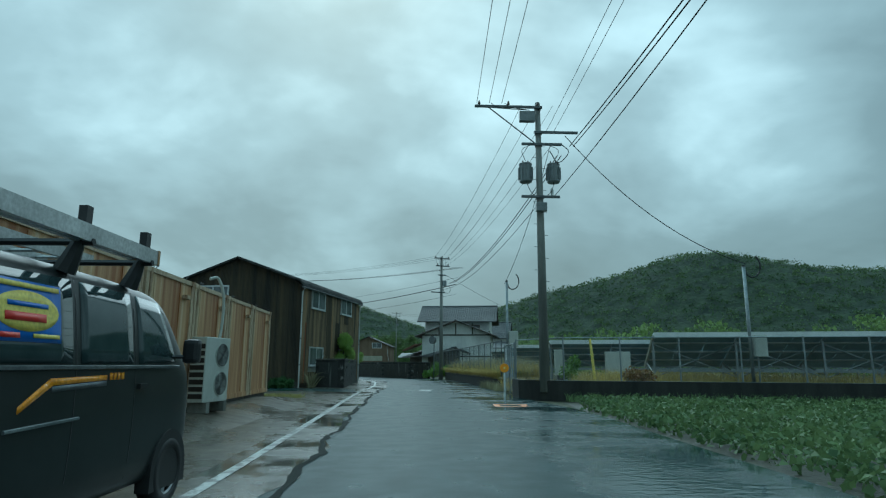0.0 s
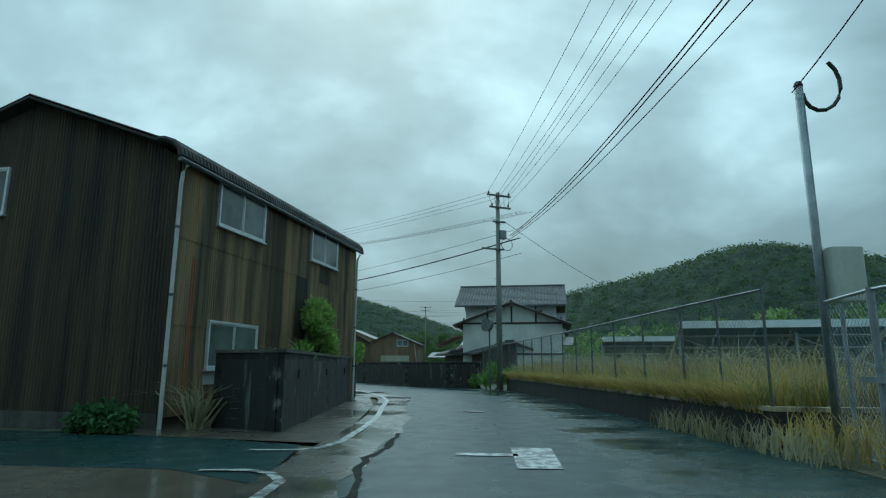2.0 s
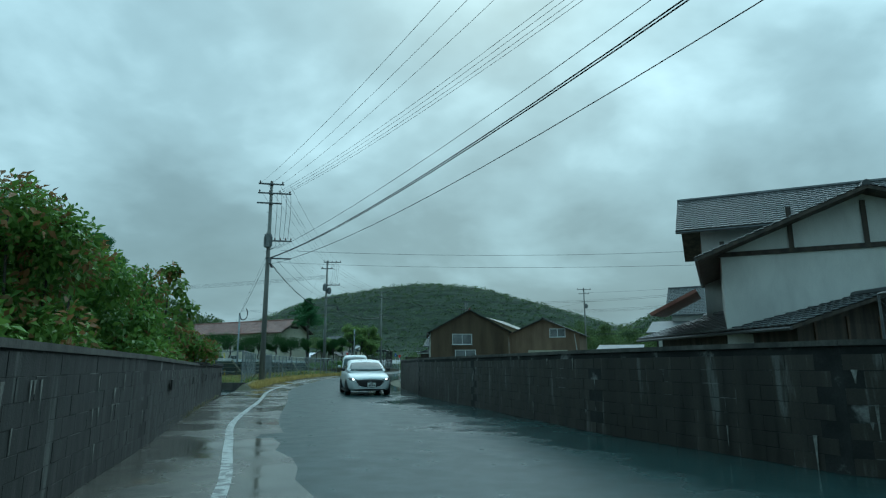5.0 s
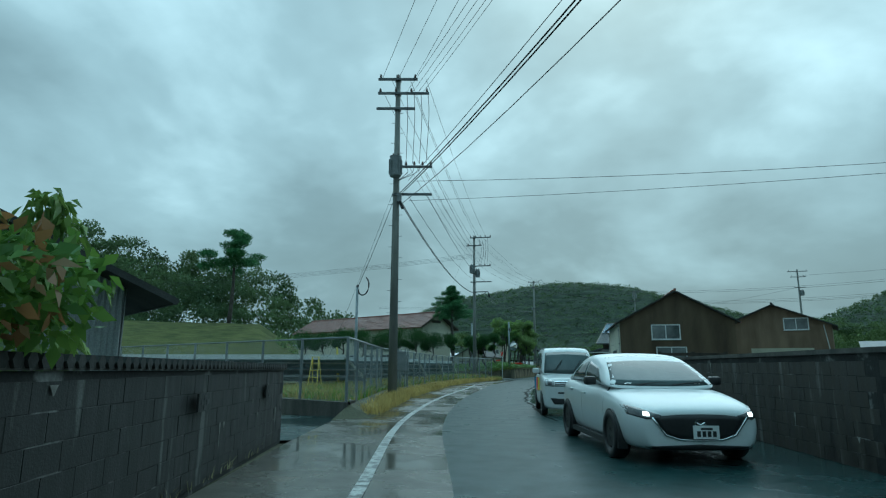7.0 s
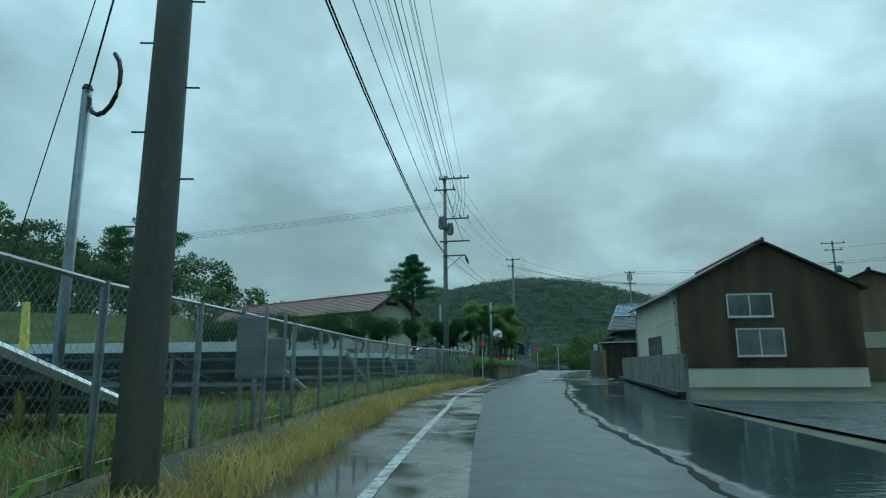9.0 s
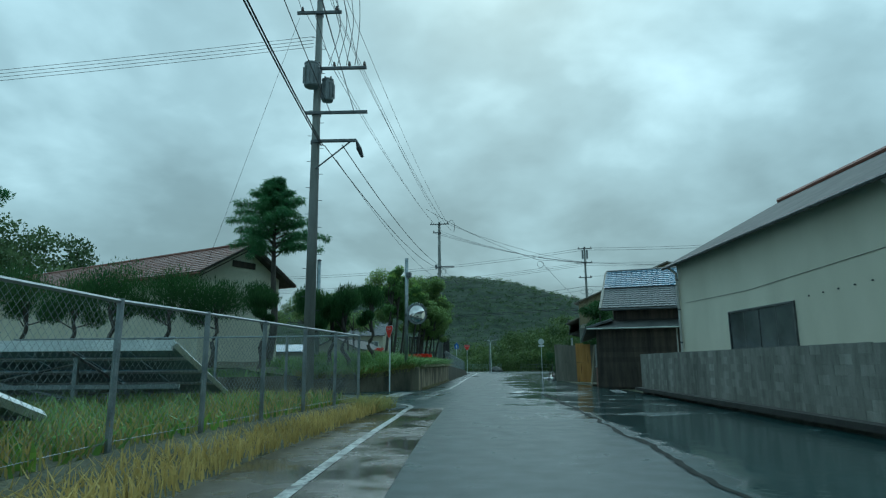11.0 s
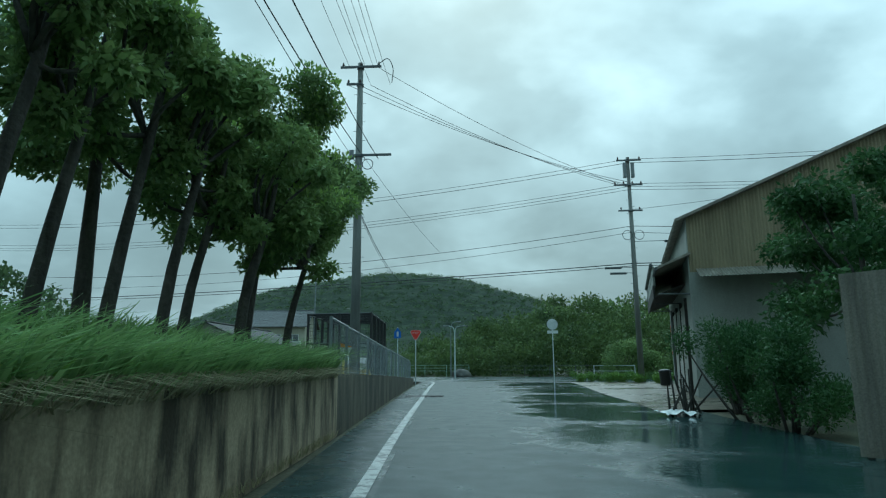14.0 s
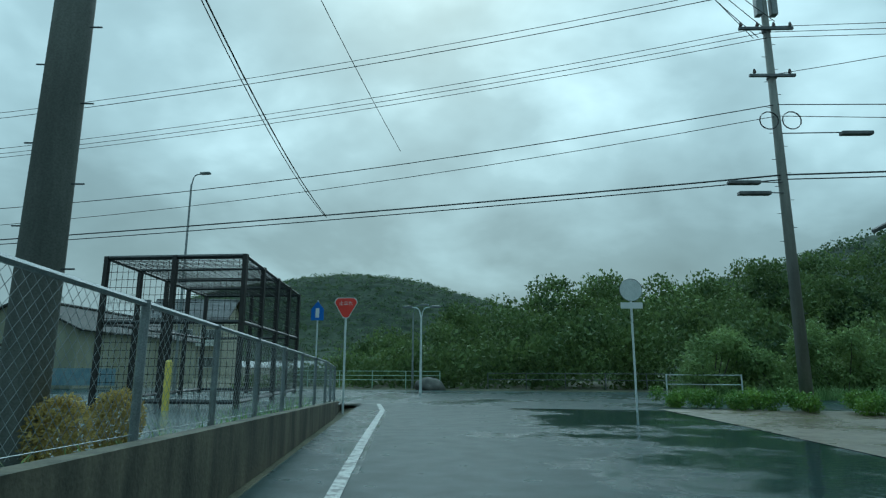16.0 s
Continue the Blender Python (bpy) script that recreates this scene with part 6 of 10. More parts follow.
P5 = utility_pole(-46.45, 155.4, 0.2, 15.0, 10, [(14.75, -0.9, 1.0, 3, 0), (13.9, -0.6, 0.1, 2, 0), (10.45, -0.4, 1.5, 0, 0)], boxes=((-0.3, -0.1, 10.3, 0.2, 0.4),), coils=((0.45, 10.0, 0.24),), r0=0.235, r1=0.12)
lead(P5, [(0.9, -0.15, 14.9), (1.3, -0.2, 15.1), (1.55, -0.2, 14.6), (1.5, -0.2, 13.9)], 0.02)
P6 = utility_pole(-33.6, 170.0, 0.0, 14.3, 8, [(14.05, -0.75, 0.8, 3, 0), (12.4, -1.0, 0.8, 4, 0), (10.7, -0.8, 0.7, 2, 0)], boxes=((-0.25, -0.1, 12.9, 0.2, 1.0), (0.25, -0.1, 12.9, 0.2, 1.0)), coils=((-0.35, 9.1, 0.3), (0.38, 9.1, 0.3)))
for dx, dz in ((-1.35, 6.95), (-1.05, 6.6), (2.4, 8.6)):
    part("street_lamp", B(dx - 0.5, -0.3, dz, dx + 0.5, -0.08, dz + 0.12, bevel=0.03), galv_dark, P6)
    part("lamp_arm", T([(0, -0.1, dz + 0.1), (dx, -0.18, dz + 0.1)], 0.02, 5), galv_dark, P6)
utility_pole(-9.2, 163.2, 0.0, 15.2, 12, [(14.9, -1.3, 1.3, 3, 0), (14.1, -1.0, 1.0, 2, 0), (12.6, -0.6, 0.9, 0, 0)], trafos=((0.3, -0.2, 11.4),), steps=False)


def line_set(a, b, za, zb, xs, sag, r, turn_a, turn_b):
    """Parallel cables from pole to pole, spread along their crossarms."""
    for x in xs:
        pa = Vector((a[0] + x * math.cos(radians(turn_a)), a[1] + x * math.sin(radians(turn_a)), za))
        pb = Vector((b[0] + x * math.cos(radians(turn_b)), b[1] + x * math.sin(radians(turn_b)), zb))
        cable(pa, pb, sag, r)


p0, p1, p2, p3 = (5.7, -10.0), (5.85, 22.35), (2.22, 54.4), (-25.43, 83.7)
p4, p5, p6 = (-38.22, 116.95), (-46.45, 155.4), (-33.6, 170.0)
p2r = (3.4, 55.3)
line_set(p0, p1, 11.5, 11.55, (-2.45, -1.95, -1.45), 0.35, 0.010, 0, 2)
line_set(p0, p1, 10.4, 10.35, (0.3, 0.6), 0.4, 0.009, 0, 2)
line_set(p0, p1, 8.1, 9.8, (1.25, 1.4), 0.4, 0.022, 0, 2)
line_set(p0, p1, 7.6, 7.7, (0.55,), 0.45, 0.016, 0, 2)
line_set(p1, p2, 11.5, 11.0, (-0.65, 0.0, 0.62), 0.5, 0.009, 2, 25)
line_set(p1, p2, 9.8, 10.25, (-0.4, 0.1, 0.5), 0.6, 0.009, 2, 25)
line_set(p1, p2, 9.4, 8.6, (0.75, 0.9), 0.9, 0.022, 2, 25)
line_set(p1, p2, 7.6, 8.0, (0.1,), 0.8, 0.015, 2, 25)
line_set(p2, p3, 11.0, 13.5, (-0.7, 0.0, 0.7), 0.6, 0.009, 25, 29)
line_set(p2r, p3, 10.25, 12.85, (0.35, 0.6, 0.85, 1.05), 0.6, 0.009, 25, 29)
line_set(p2r, p3, 9.3, 8.9, (0.5,), 0.6, 0.012, 25, 29)
line_set(p2r, p3, 8.6, 8.3, (0.1, 0.2), 0.8, 0.022, 25, 29)
line_set(p2r, p3, 7.7, 7.9, (0.25,), 0.9, 0.014, 25, 29)
line_set(p3, p4, 13.5, 14.1, (-0.3, 0.5, 1.2), 0.5, 0.009, 29, 16)
line_set(p3, p4, 12.8, 13.3, (-0.6, 0.7), 0.5, 0.009, 29, 16)
line_set(p3, p4, 9.55, 11.2, (0.5, 0.8, 1.1, 1.4), 0.6, 0.009, 29, 16)
line_set(p3, p4, 8.25, 9.5, (1.3, 0.5), 0.7, 0.012, 29, 16)
line_set(p3, p4, 7.9, 8.4, (0.2, 0.26), 0.9, 0.020, 29, 16)
line_set(p4, p5, 14.1, 14.9, (0.2, 0.8), 0.6, 0.009, 16, 10)
line_set(p4, p5, 13.3, 14.8, (-0.5, 0.6), 0.6, 0.009, 16, 10)
line_set(p4, p5, 11.2, 13.9, (0.5, 1.4), 0.7, 0.009, 16, 10)
line_set(p4, p5, 8.4, 10.3, (0.9, 0.3), 0.9, 0.018, 16, 10)
line_set(p4, p5, 7.9, 9.0, (0.7,), 0.9, 0.010, 16, 10)
line_set(p5, p6, 13.9, 12.45, (-0.5, 0.0, 0.5), 0.5, 0.014, 10, 100)
line_set(p5, p6, 14.8, 12.6, (0.8,), 0.5, 0.014, 10, 100)
for z, zz, sag, r in ((14.15, 14.6, 0.9, 0.010), (13.9, 14.3, 0.9, 0.012), (12.5, 12.6, 0.9, 0.009), (12.3, 12.3, 0.9, 0.009), (12.1, 12.1, 0.9, 0.009), (9.7, 9.7, 1.0, 0.012), (9.3, 8.6, 1.0, 0.009), (7.3, 7.2, 0.25, 0.020), (7.15, 7.05, 0.3, 0.014)):
    cable((-33.6, 169.9, z), (-92, 176.5, zz), sag * 1.3, r * 1.4, 18)
    cable((-33.6, 169.9, z), (14, 168.5, zz), sag, r * 1.4, 14)
# drop lines
cable((-46.6, 155.45, 8.4), (-49.5, 171.8, 7.0), 0.5, 0.018)
cable((-46.6, 155.45, 8.3), (-49.5, 171.8, 6.95), 0.6, 0.012)
cable((-46.2, 155.4, 10.4), (-45.9, 168.9, 8.4), 0.2, 0.010)
cable((6.9, 22.3, 10.2), (13.0, 21.0, 4.85), 0.75, 0.016)
cable((6.3, 22.2, 9.8), (5.2, 29.3, 5.2), 0.5, 0.012)
cable((2.5, 54.3, 9.4), (14, 66.0, 5.6), 0.4, 0.014)
cable((-25.4, 83.6, 8.2), (-27.9, 84.5, 4.6), 0.1, 0.012)
cable((-25.5, 83.7, 8.6), (-30.0, 84.6, 0.4), 0.05, 0.007, 6, "thin steel guy wire")
cable((-24.6, 83.9, 8.8), (12, 96, 9.5), 0.6, 0.010)
cable((-24.9, 83.9, 8.0), (16, 88, 7.2), 0.6, 0.008)
for i in range(4):
    cable((-38.4, 116.9, 12.0 + i * 0.13), (-92, 103, 10.0 + i * 0.16), 0.7, 0.009)
cable((-39, 116.9, 13.2), (-46, 119.4, 0.6), 0.02, 0.006, 4, "thin steel guy wire")
cable((-9.2, 163, 14.3), (30, 140, 13.5), 0.6, 0.012)
cable((-9.2, 163, 12.6), (-33.6, 170, 10.8), 0.6, 0.012)
loop = [(-33.75 + 0.2 * math.cos(a * 0.5), 136.4, 7.1 + 0.2 * math.sin(a * 0.5)) for a in range(13)]
cable((-40.47, 134.44, 10.69), (-33.9, 136.4, 7.4), 0.25, 0.011)
cable((-33.9, 136.4, 7.4), (-26.5, 138.6, 7.0), 0.05, 0.009)
cable((-33.7, 136.4, 7.25), (-30.4, 140.7, 3.4), 0.05, 0.009)
single("cable_coil", T(loop, 0.012, 5), cable_black, "coil of spare cable on the line", "cable", kind="structure")


def service_pole(x, y, top, loop=True, box=True, z0=0.0, r=0.06, lean=0.0):
    root = thing("service_pole", x, y, z0, 0, label="slim galvanised service pole with a cable loop", category="pole")
    part("pole", T([(0, 0, -0.2), (lean, 0, top - z0)], r, 10), galv, root, smooth=True)
    part("cap", T([(lean, 0, top - z0), (lean, 0, top - z0 + 0.06)], [r * 1.15, r * 0.8], 10), car_trim, root)
    if loop:
        pts = [(lean + 0.05 + 0.28 + 0.28 * math.cos(math.pi - a * 0.42), 0, top - z0 - 0.12 - 0.34 * math.sin(a * 0.42) + 0.02 * a) for a in range(11)]
        part("cable_loop", T(pts, 0.03, 6), car_trim, root)
    if box:
        part("meter_box", B(0.07, -0.2, top - z0 - 3.2, 0.5, 0.05, top - z0 - 2.45, bevel=0.02), cream_metal, root)
        part("conduit", T([(0.2, -0.05, -0.1), (0.2, -0.05, top - z0 - 3.2)], 0.03, 6), galv, root)
    return root


service_pole(5.3, 29.3, 5.3, z0=0.4)
service_pole(12.9, 21.0, 4.75, z0=0.5)
service_pole(-27.9, 84.5, 4.65, box=False)
service_pole(-42.87, 125.65, 6.15, loop=False, box=False, r=0.1)

# ---- fences, solar racks, signs ----
chain_fence("chain_link_fence", [(5.05, 24.3), (6.5, 22.05), (40, 14.8)], 1.6, 0.62, 2.0, label="galvanised chain link fence on the concrete wall of the solar lot")
chain_fence("chain_link_fence", [(5.15, 30.7), (4.85, 33.6), (4.3, 40), (3.6, 47), (2.75, 54.2), (1.5, 61.5)], 1.9, 0.55, 1.9, label="chain link fence above the roadside grass", top_bar=True, mat_post=galv_dark, post_r=0.024, wire=0.0022)
gate = chain_fence("chain_link_gate", [(5.02, 24.4), (5.02, 27.9), (5.3, 29.3)], 2.0, 0.1, 1.7, label="locked chain link gate with square blue-grey posts", post_r=0.045)
for x, y in ((5.02, 26.1), (5.02, 27.9)):
    part("latch", B(-0.06, y - 24.4 - 0.3, 0.95, 0.0, y - 24.4 + 0.3, 1.02), galv, gate)
part("notice", B(-0.07, 2.5, 1.35, -0.05, 2.75, 1.85), sign_white, gate, "white notice board")
for k in range(5):
    part("lettering", B(-0.074, 2.53, 1.42 + k * 0.08, -0.0705, 2.72, 1.445 + k * 0.08), galv_dark, gate)
LOT2 = [(-45, 80.6), (-25.2, 76.55), (-21.45, 75.75), (-25.9, 83.6), (-31.0, 96), (-34.0, 105.5), (-35.4, 114.7), (-45, 112.6)]
chain_fence("chain_link_fence", LOT2, 1.62, 0.33, 1.95, label="tall galvanised chain link fence round the solar lot", post_r=0.038)
wall_core("wall_lot", [(-45, 80.5), (-25.2, 76.45), (-21.35, 75.65), (-21.8, 76.6)], 0.36, 0.16, conc_dark, "low concrete kerb wall under the fence")
flat("lot_ground", [(-21.5, 75.9), (-25.9, 83.6), (-31, 96), (-34, 105.5), (-35.2, 114), (-62, 110), (-60, 84), (-45, 80.7)], 0.28, soil, "weedy gravel ground of the solar lot", "ground")
bm = bmesh.new()
vs = [(-21.25, 74.95), (-21.4, 75.8), (-25.8, 83.6), (-30.9, 96), (-33.9, 105.5), (-35.3, 114.7), (-35.5, 115.6)]
ve = [(-20.9, 74.9), (-20.7, 75.9), (-24.6, 83.8), (-30.0, 96.6), (-32.9, 106.0), (-34.9, 115.0), (-35.1, 115.5)]
prev = None
for a, b in zip(vs, ve):
    cur = (bm.verts.new((*a, 0.30 if 75 < a[1] < 115 else -0.02)), bm.verts.new((*b, -0.02)))
    if prev:
        bm.faces.new((prev[0], prev[1], cur[1], cur[0]))
    prev = cur
single("verge", bm, soil, "weedy verge under the chain link fence", "verge", kind="structure")
chain_fence("chain_link_fence", [(-41.45, 141.4, 0.0), (-44.05, 152.5, -0.30), (-46.9, 165.2, -0.68), (-47.75, 168.4, -0.82)], 1.03, 1.03, 1.9, label="galvanised chain link fence on the low park wall", post_r=0.035)


def solar_rack(x, y, rz, length, depth=3.3, high=2.1, low=0.75, z0=0.28):
    """A row of solar panels on a galvanised frame: high edge at local y 0, low edge behind."""
    root = thing("solar_rack", x, y, z0, rz, label="row of dark solar panels on a galvanised steel frame", category="solar panel", group="solar racks")
    n = max(1, int(length / 1.0))
    v = Vector((0, depth, low - high))
    vn = v / 2
    for i in range(n):
        for r in range(2):
            a = Vector((i * 1.0 + 0.01, 0, high)) + vn * r
            b = a + Vector((0.98, 0, 0))
            part("panel", plate(bmesh.new(), (a, b, b + vn * 0.985, a + vn * 0.985), 0.035), panel_blue, root)
    part("edge_rail", B(0, -0.05, high - 0.17, n, 0.02, high + 0.03), rack_white, root)
    for f in (0.22, 0.48, 0.74):
        p = Vector((0, 0, high - 0.09)) + v * f
        part("purlin", T([p, p + Vector((n, 0, 0))], 0.034, 4), alu, root)
    part("edge_rail", B(0, depth - 0.02, low - 0.08, n, depth + 0.04, low + 0.02), galv, root)
    for e in (0, n):
        part("end_rail", T([(e, 0, high - 0.03), (e, depth, low - 0.03)], 0.07, 4), rack_white, root)
    for i in range(0, n + 1, 3):
        part("rafter", T([(i, 0.05, high - 0.13), (i, depth - 0.05, low - 0.11)], 0.035, 4), galv, root)
    for i in range(0, n + 1, 3):
        part("post", B(i - 0.04, 0.45, 0, i + 0.04, 0.53, high - 0.25), galv, root)
        part("post", B(i - 0.04, depth - 0.6, 0, i + 0.04, depth - 0.52, low + 0.12), galv, root)
        part("brace", T([(i, 0.5, 0.35), (i, depth - 0.6, low + 0.1)], 0.03, 5), galv, root)
        if i + 3 <= n:
            part("brace", T([(i, 0.5, 0.3), (i + 3, 0.5, high - 0.4)], 0.025, 5), galv, root)
            part("brace", T([(i + 3, 0.5, 0.3), (i, 0.5, high - 0.4)], 0.025, 5), galv, root)
    part("rail", B(0, 0.44, 0.5, n, 0.5, 0.58), galv, root)
    return root


solar_rack(10.2, 22.9, -12, 30, z0=0.5, high=1.95)
solar_rack(7.6, 30.5, -12, 30, z0=0.5, high=1.95)
solar_rack(6.4, 38.0, -12, 30, z0=0.5, high=1.95)
solar_rack(6.0, 46.0, -12, 28, z0=0.5, high=1.9)
for k in range(5):
    x, y = -27.3 - 2.35 * k, 83.0 + 6.6 * k
    solar_rack(x - 18.75, y - 6.95, 20.3, 20, high=1.38, low=0.36)
inv = thing("power_cabinet", 10.2, 30.0, 0.5, -12, label="cream power cabinet on a stand beside the solar racks", category="cabinet")
part("body", B(0, -0.4, 0.3, 1.2, 0, 1.4, bevel=0.02), cream_metal, inv)
part("stand", B(0.1, -0.3, 0, 1.1, -0.1, 0.3), galv_dark, inv)
part("door", B(0.06, -0.425, 0.36, 0.58, -0.402, 1.34), cream_metal, inv)
part("door", B(0.62, -0.425, 0.36, 1.14, -0.402, 1.34), cream_metal, inv)
copy_thing(inv, pose(7.0, 26.3, 0.5, 0, 0, 80))
for k, (x, y) in enumerate(((-26.9, 86.6), (-27.4, 87.6))):
    sw = thing("switch_box", x, y, 0.28, 30, label="slim grey switch box on steel posts by the fence", category="switch box", group="switch boxes")
    for a in (-0.16, 0.16):
        part("post", T([(a, 0, 0), (a, 0, 1.75)], 0.028, 8), galv, sw)
    part("case", B(-0.2, -0.16, 0.75, 0.2, -0.03, 1.6 - 0.25 * k, bevel=0.01), trafo_grey, sw)
    part("door", B(-0.17, -0.172, 0.79, 0.17, -0.162, 1.55 - 0.25 * k), trafo_grey, sw)
guard = thing("guy_cover", 8.3, 24.6, 0.5, label="yellow plastic guy wire cover", category="guard")
part("sleeve", T([(0, 0, 0), (-0.1, 0, 1.2), (-0.16, 0, 1.8)], [0.06, 0.06, 0.045], 8), sign_yellow, guard)
copy_thing(guard, pose(-29.0, 84.8, 0.25))


def text(body, size, material, parent, m):
    """Flat lettering with the built-in font, as a mesh."""
    cu = bpy.data.curves.new("lettering", "FONT")
    cu.body, cu.size, cu.align_x, cu.align_y, cu.extrude = body, size, "CENTER", "CENTER", 0.001
    ob = bpy.data.objects.new("lettering", cu)
    me = bpy.data.meshes.new_from_object(ob)
    bpy.data.objects.remove(ob)
    o = mesh_part("lettering", me, material, parent)
    o.matrix_basis = m
    return o


def stop_sign(x, y, rz, height=2.95, side=0.62, z0=0.0):
    root = thing("stop_sign", x, y, z0, rz, label="red triangular stop sign on a white post", category="road sign", group="stop signs")
    part("post", T([(0, 0, -0.1), (0, 0, height - 0.05)], 0.032, 10), white_pole, root)
    part("post_cap", T([(0, 0, height - 0.05), (0, 0, height - 0.02)], [0.034, 0.02], 10), car_trim, root)
    h = side * 0.866
    for sc, yy, mt, nm in ((1.0, -0.045, sign_white, "rim"), (0.92, -0.052, sign_red, "face")):
        c = Vector((0, 0, height - h * 0.36))
        bm = bmesh.new()
        pts = []
        for a in (90, 210, 330):
            d = Vector((math.cos(radians(-a)), 0, math.sin(radians(-a)))) * side / 1.732 * sc
            for k in (-14, 0, 14):
                q = Vector((math.cos(radians(-a + k)), 0, math.sin(radians(-a + k)))) * side / 1.732 * sc * (0.90 if k else 0.93)
                pts.append(c + q)
        pts.sort(key=lambda p: math.atan2(p.z - c.z, p.x))
        f1, f2 = [bm.verts.new(p + Vector((0, yy, 0))) for p in pts], [bm.verts.new(p + Vector((0, yy + 0.006, 0))) for p in pts]
        bm.faces.new(f1)
        bm.faces.new(f2[::-1])
        for i in range(len(pts)):
            bm.faces.new((f1[i], f2[i], f2[(i + 1) % len(pts)], f1[(i + 1) % len(pts)]))
        bmesh.ops.recalc_face_normals(bm, faces=bm.faces)
        p = part(nm, bm, mt, root)
    text("止まれ", side * 0.20, sign_white, p, pose(0, -0.055, height - h * 0.24, 90, 0, 0))
    return root


stop_sign(-38.72, 124.7, -36, 2.83)
stop_sign(-47.0, 167.0, 10, 3.2, 0.68)


def round_sign(x, y, rz):
    root = thing("round_sign", x, y, 0, rz, label="grey back of a round road sign on a white post", category="road sign")
    part("post", T([(0, 0, -0.1), (0, 0, 3.75)], 0.032, 10), white_pole, root)
    bm = T([(0, -0.05, 3.5), (0, -0.04, 3.5)], 0.33, 28)
    part("disc", bm, white_pole, root)
    part("rim", T([(0.33 * math.cos(a * 0.3), -0.045, 3.5 + 0.33 * math.sin(a * 0.3)) for a in range(22)], 0.012, 5), galv, root)
    part("plate", B(-0.32, -0.05, 2.95, 0.32, -0.04, 3.13), sign_white, root)
    for z in (3.4, 3.6, 3.04):
        part("bracket", B(-0.2, -0.04, z - 0.015, 0.2, -0.015, z + 0.015), galv_dark, root)


round_sign(-38.75, 168.4, 8)
blue = thing("crossing_sign", -49.6, 171.6, 0, 5, label="blue pedestrian crossing sign on a post", category="road sign")
part("post", T([(0, 0, 0), (0, 0, 3.7)], 0.03, 8), white_pole, blue)
bm = bmesh.new()
slab(bm, [(-0.24, 0.0), (0.24, 0.0), (0.24, 0.42), (0, 0.72), (-0.24, 0.42)], 0.0, 0.01)
bm.transform(pose(0, -0.04, 2.95, 90, 0, 0))
part("face", bm, sign_blue, blue)
part("symbol", B(-0.07, -0.058, 3.05, 0.07, -0.052, 3.4), sign_white, blue)

delin = thing("delineator", 4.28, 21.6, 0, 0, label="white roadside post with a round orange reflector", category="delineator")
part("post", T([(0, 0, 0), (0, 0, 0.98)], 0.034, 12), white_pole, delin)
part("cap", T([(0, 0, 0.98), (0, 0, 1.0)], 0.037, 12), sign_white, delin)
rf = part("reflector", T([(0, -0.055, 1.12), (0, -0.03, 1.12)], 0.145, 28), sign_orange, delin, "orange reflector")
part("rim", T([(0.148 * math.cos(a * 0.2625), -0.045, 1.12 + 0.148 * math.sin(a * 0.2625)) for a in range(25)], 0.014, 6), sign_orange, rf)
part("boss", B(-0.03, -0.065, 1.08, 0.03, -0.054, 1.16), sign_yellow, rf)

mirror = thing("traffic_mirror", -38.75, 126.75, 0.9, 0, label="round convex traffic mirror on a thick grey pole", category="traffic mirror")
part("pole", T([(0, 0, -0.4), (0, 0, 5.3)], 0.085, 12), galv, mirror, smooth=True)
part("clamp", B(-0.03, -0.16, 2.5, 0.62, -0.06, 2.62), galv_dark, mirror)
part("fitting", B(0.02, -0.1, 4.35, 0.22, 0.1, 4.6), galv_dark, mirror)
bm = bmesh.new()
bmesh.ops.create_uvsphere(bm, u_segments=32, v_segments=48, radius=1.5)
bmesh.ops.delete(bm, geom=[v for v in bm.verts if v.co.z < 1.5 * math.cos(0.325)], context="VERTS")
for v in bm.verts:
    v.co.z -= 1.5 * math.cos(0.325)
face = part("mirror_face", bm, mirror_mat, mirror, "convex mirror", smooth=True)
face.matrix_basis = pose(0.60, -0.18, 2.6, 90, 0, 40)
rim = part("rim", T([(0.485 * math.cos(a * 0.2244), 0.485 * math.sin(a * 0.2244), -0.01) for a in range(29)], 0.012, 6), galv, face)
back = part("back", T([(0, 0, -0.05), (0, 0, -0.015)], [0.36, 0.47], 28), galv, face)
part("hood", tube(bmesh.new(), [(0.51 * math.cos(a * 0.14), 0.51 * math.sin(a * 0.14), 0.06) for a in range(2, 21)], 0.010, 4), galv, face)

road_mirror = thing("traffic_mirror", 1.6, 52.4, 0.3, 0, label="round traffic mirror on a slim dark pole by the corner", category="traffic mirror")
part("pole", T([(0, 0, -0.3), (0, 0, 3.0)], 0.045, 10), galv_dark, road_mirror)
part("mirror_face", T([(-0.05, -0.1, 3.0), (-0.12, -0.17, 3.0)], [0.3, 0.27], 24), mirror_mat, road_mirror)
part("hood", T([(-0.03, -0.08, 3.02), (-0.2, -0.25, 3.04)], [0.33, 0.35], 24), galv_dark, road_mirror)


def pipe_rail(x0, y0, x1, y1, h, rails, n, material, label):
    root = thing("pipe_rail", x0, y0, 0, label=label, category="guard rail")
    d = Vector((x1 - x0, y1 - y0, 0))
    for i in range(n + 1):
        p = d * (i / n)
        part("post", T([p, p + Vector((0, 0, h))], 0.03, 8), material, root)
    for k in range(rails):
        z = h * (1 - k / max(1, rails) * 0.75) - 0.03
        part("rail", T([Vector((0, 0, z)), d + Vector((0, 0, z))], 0.022, 6), material, root)


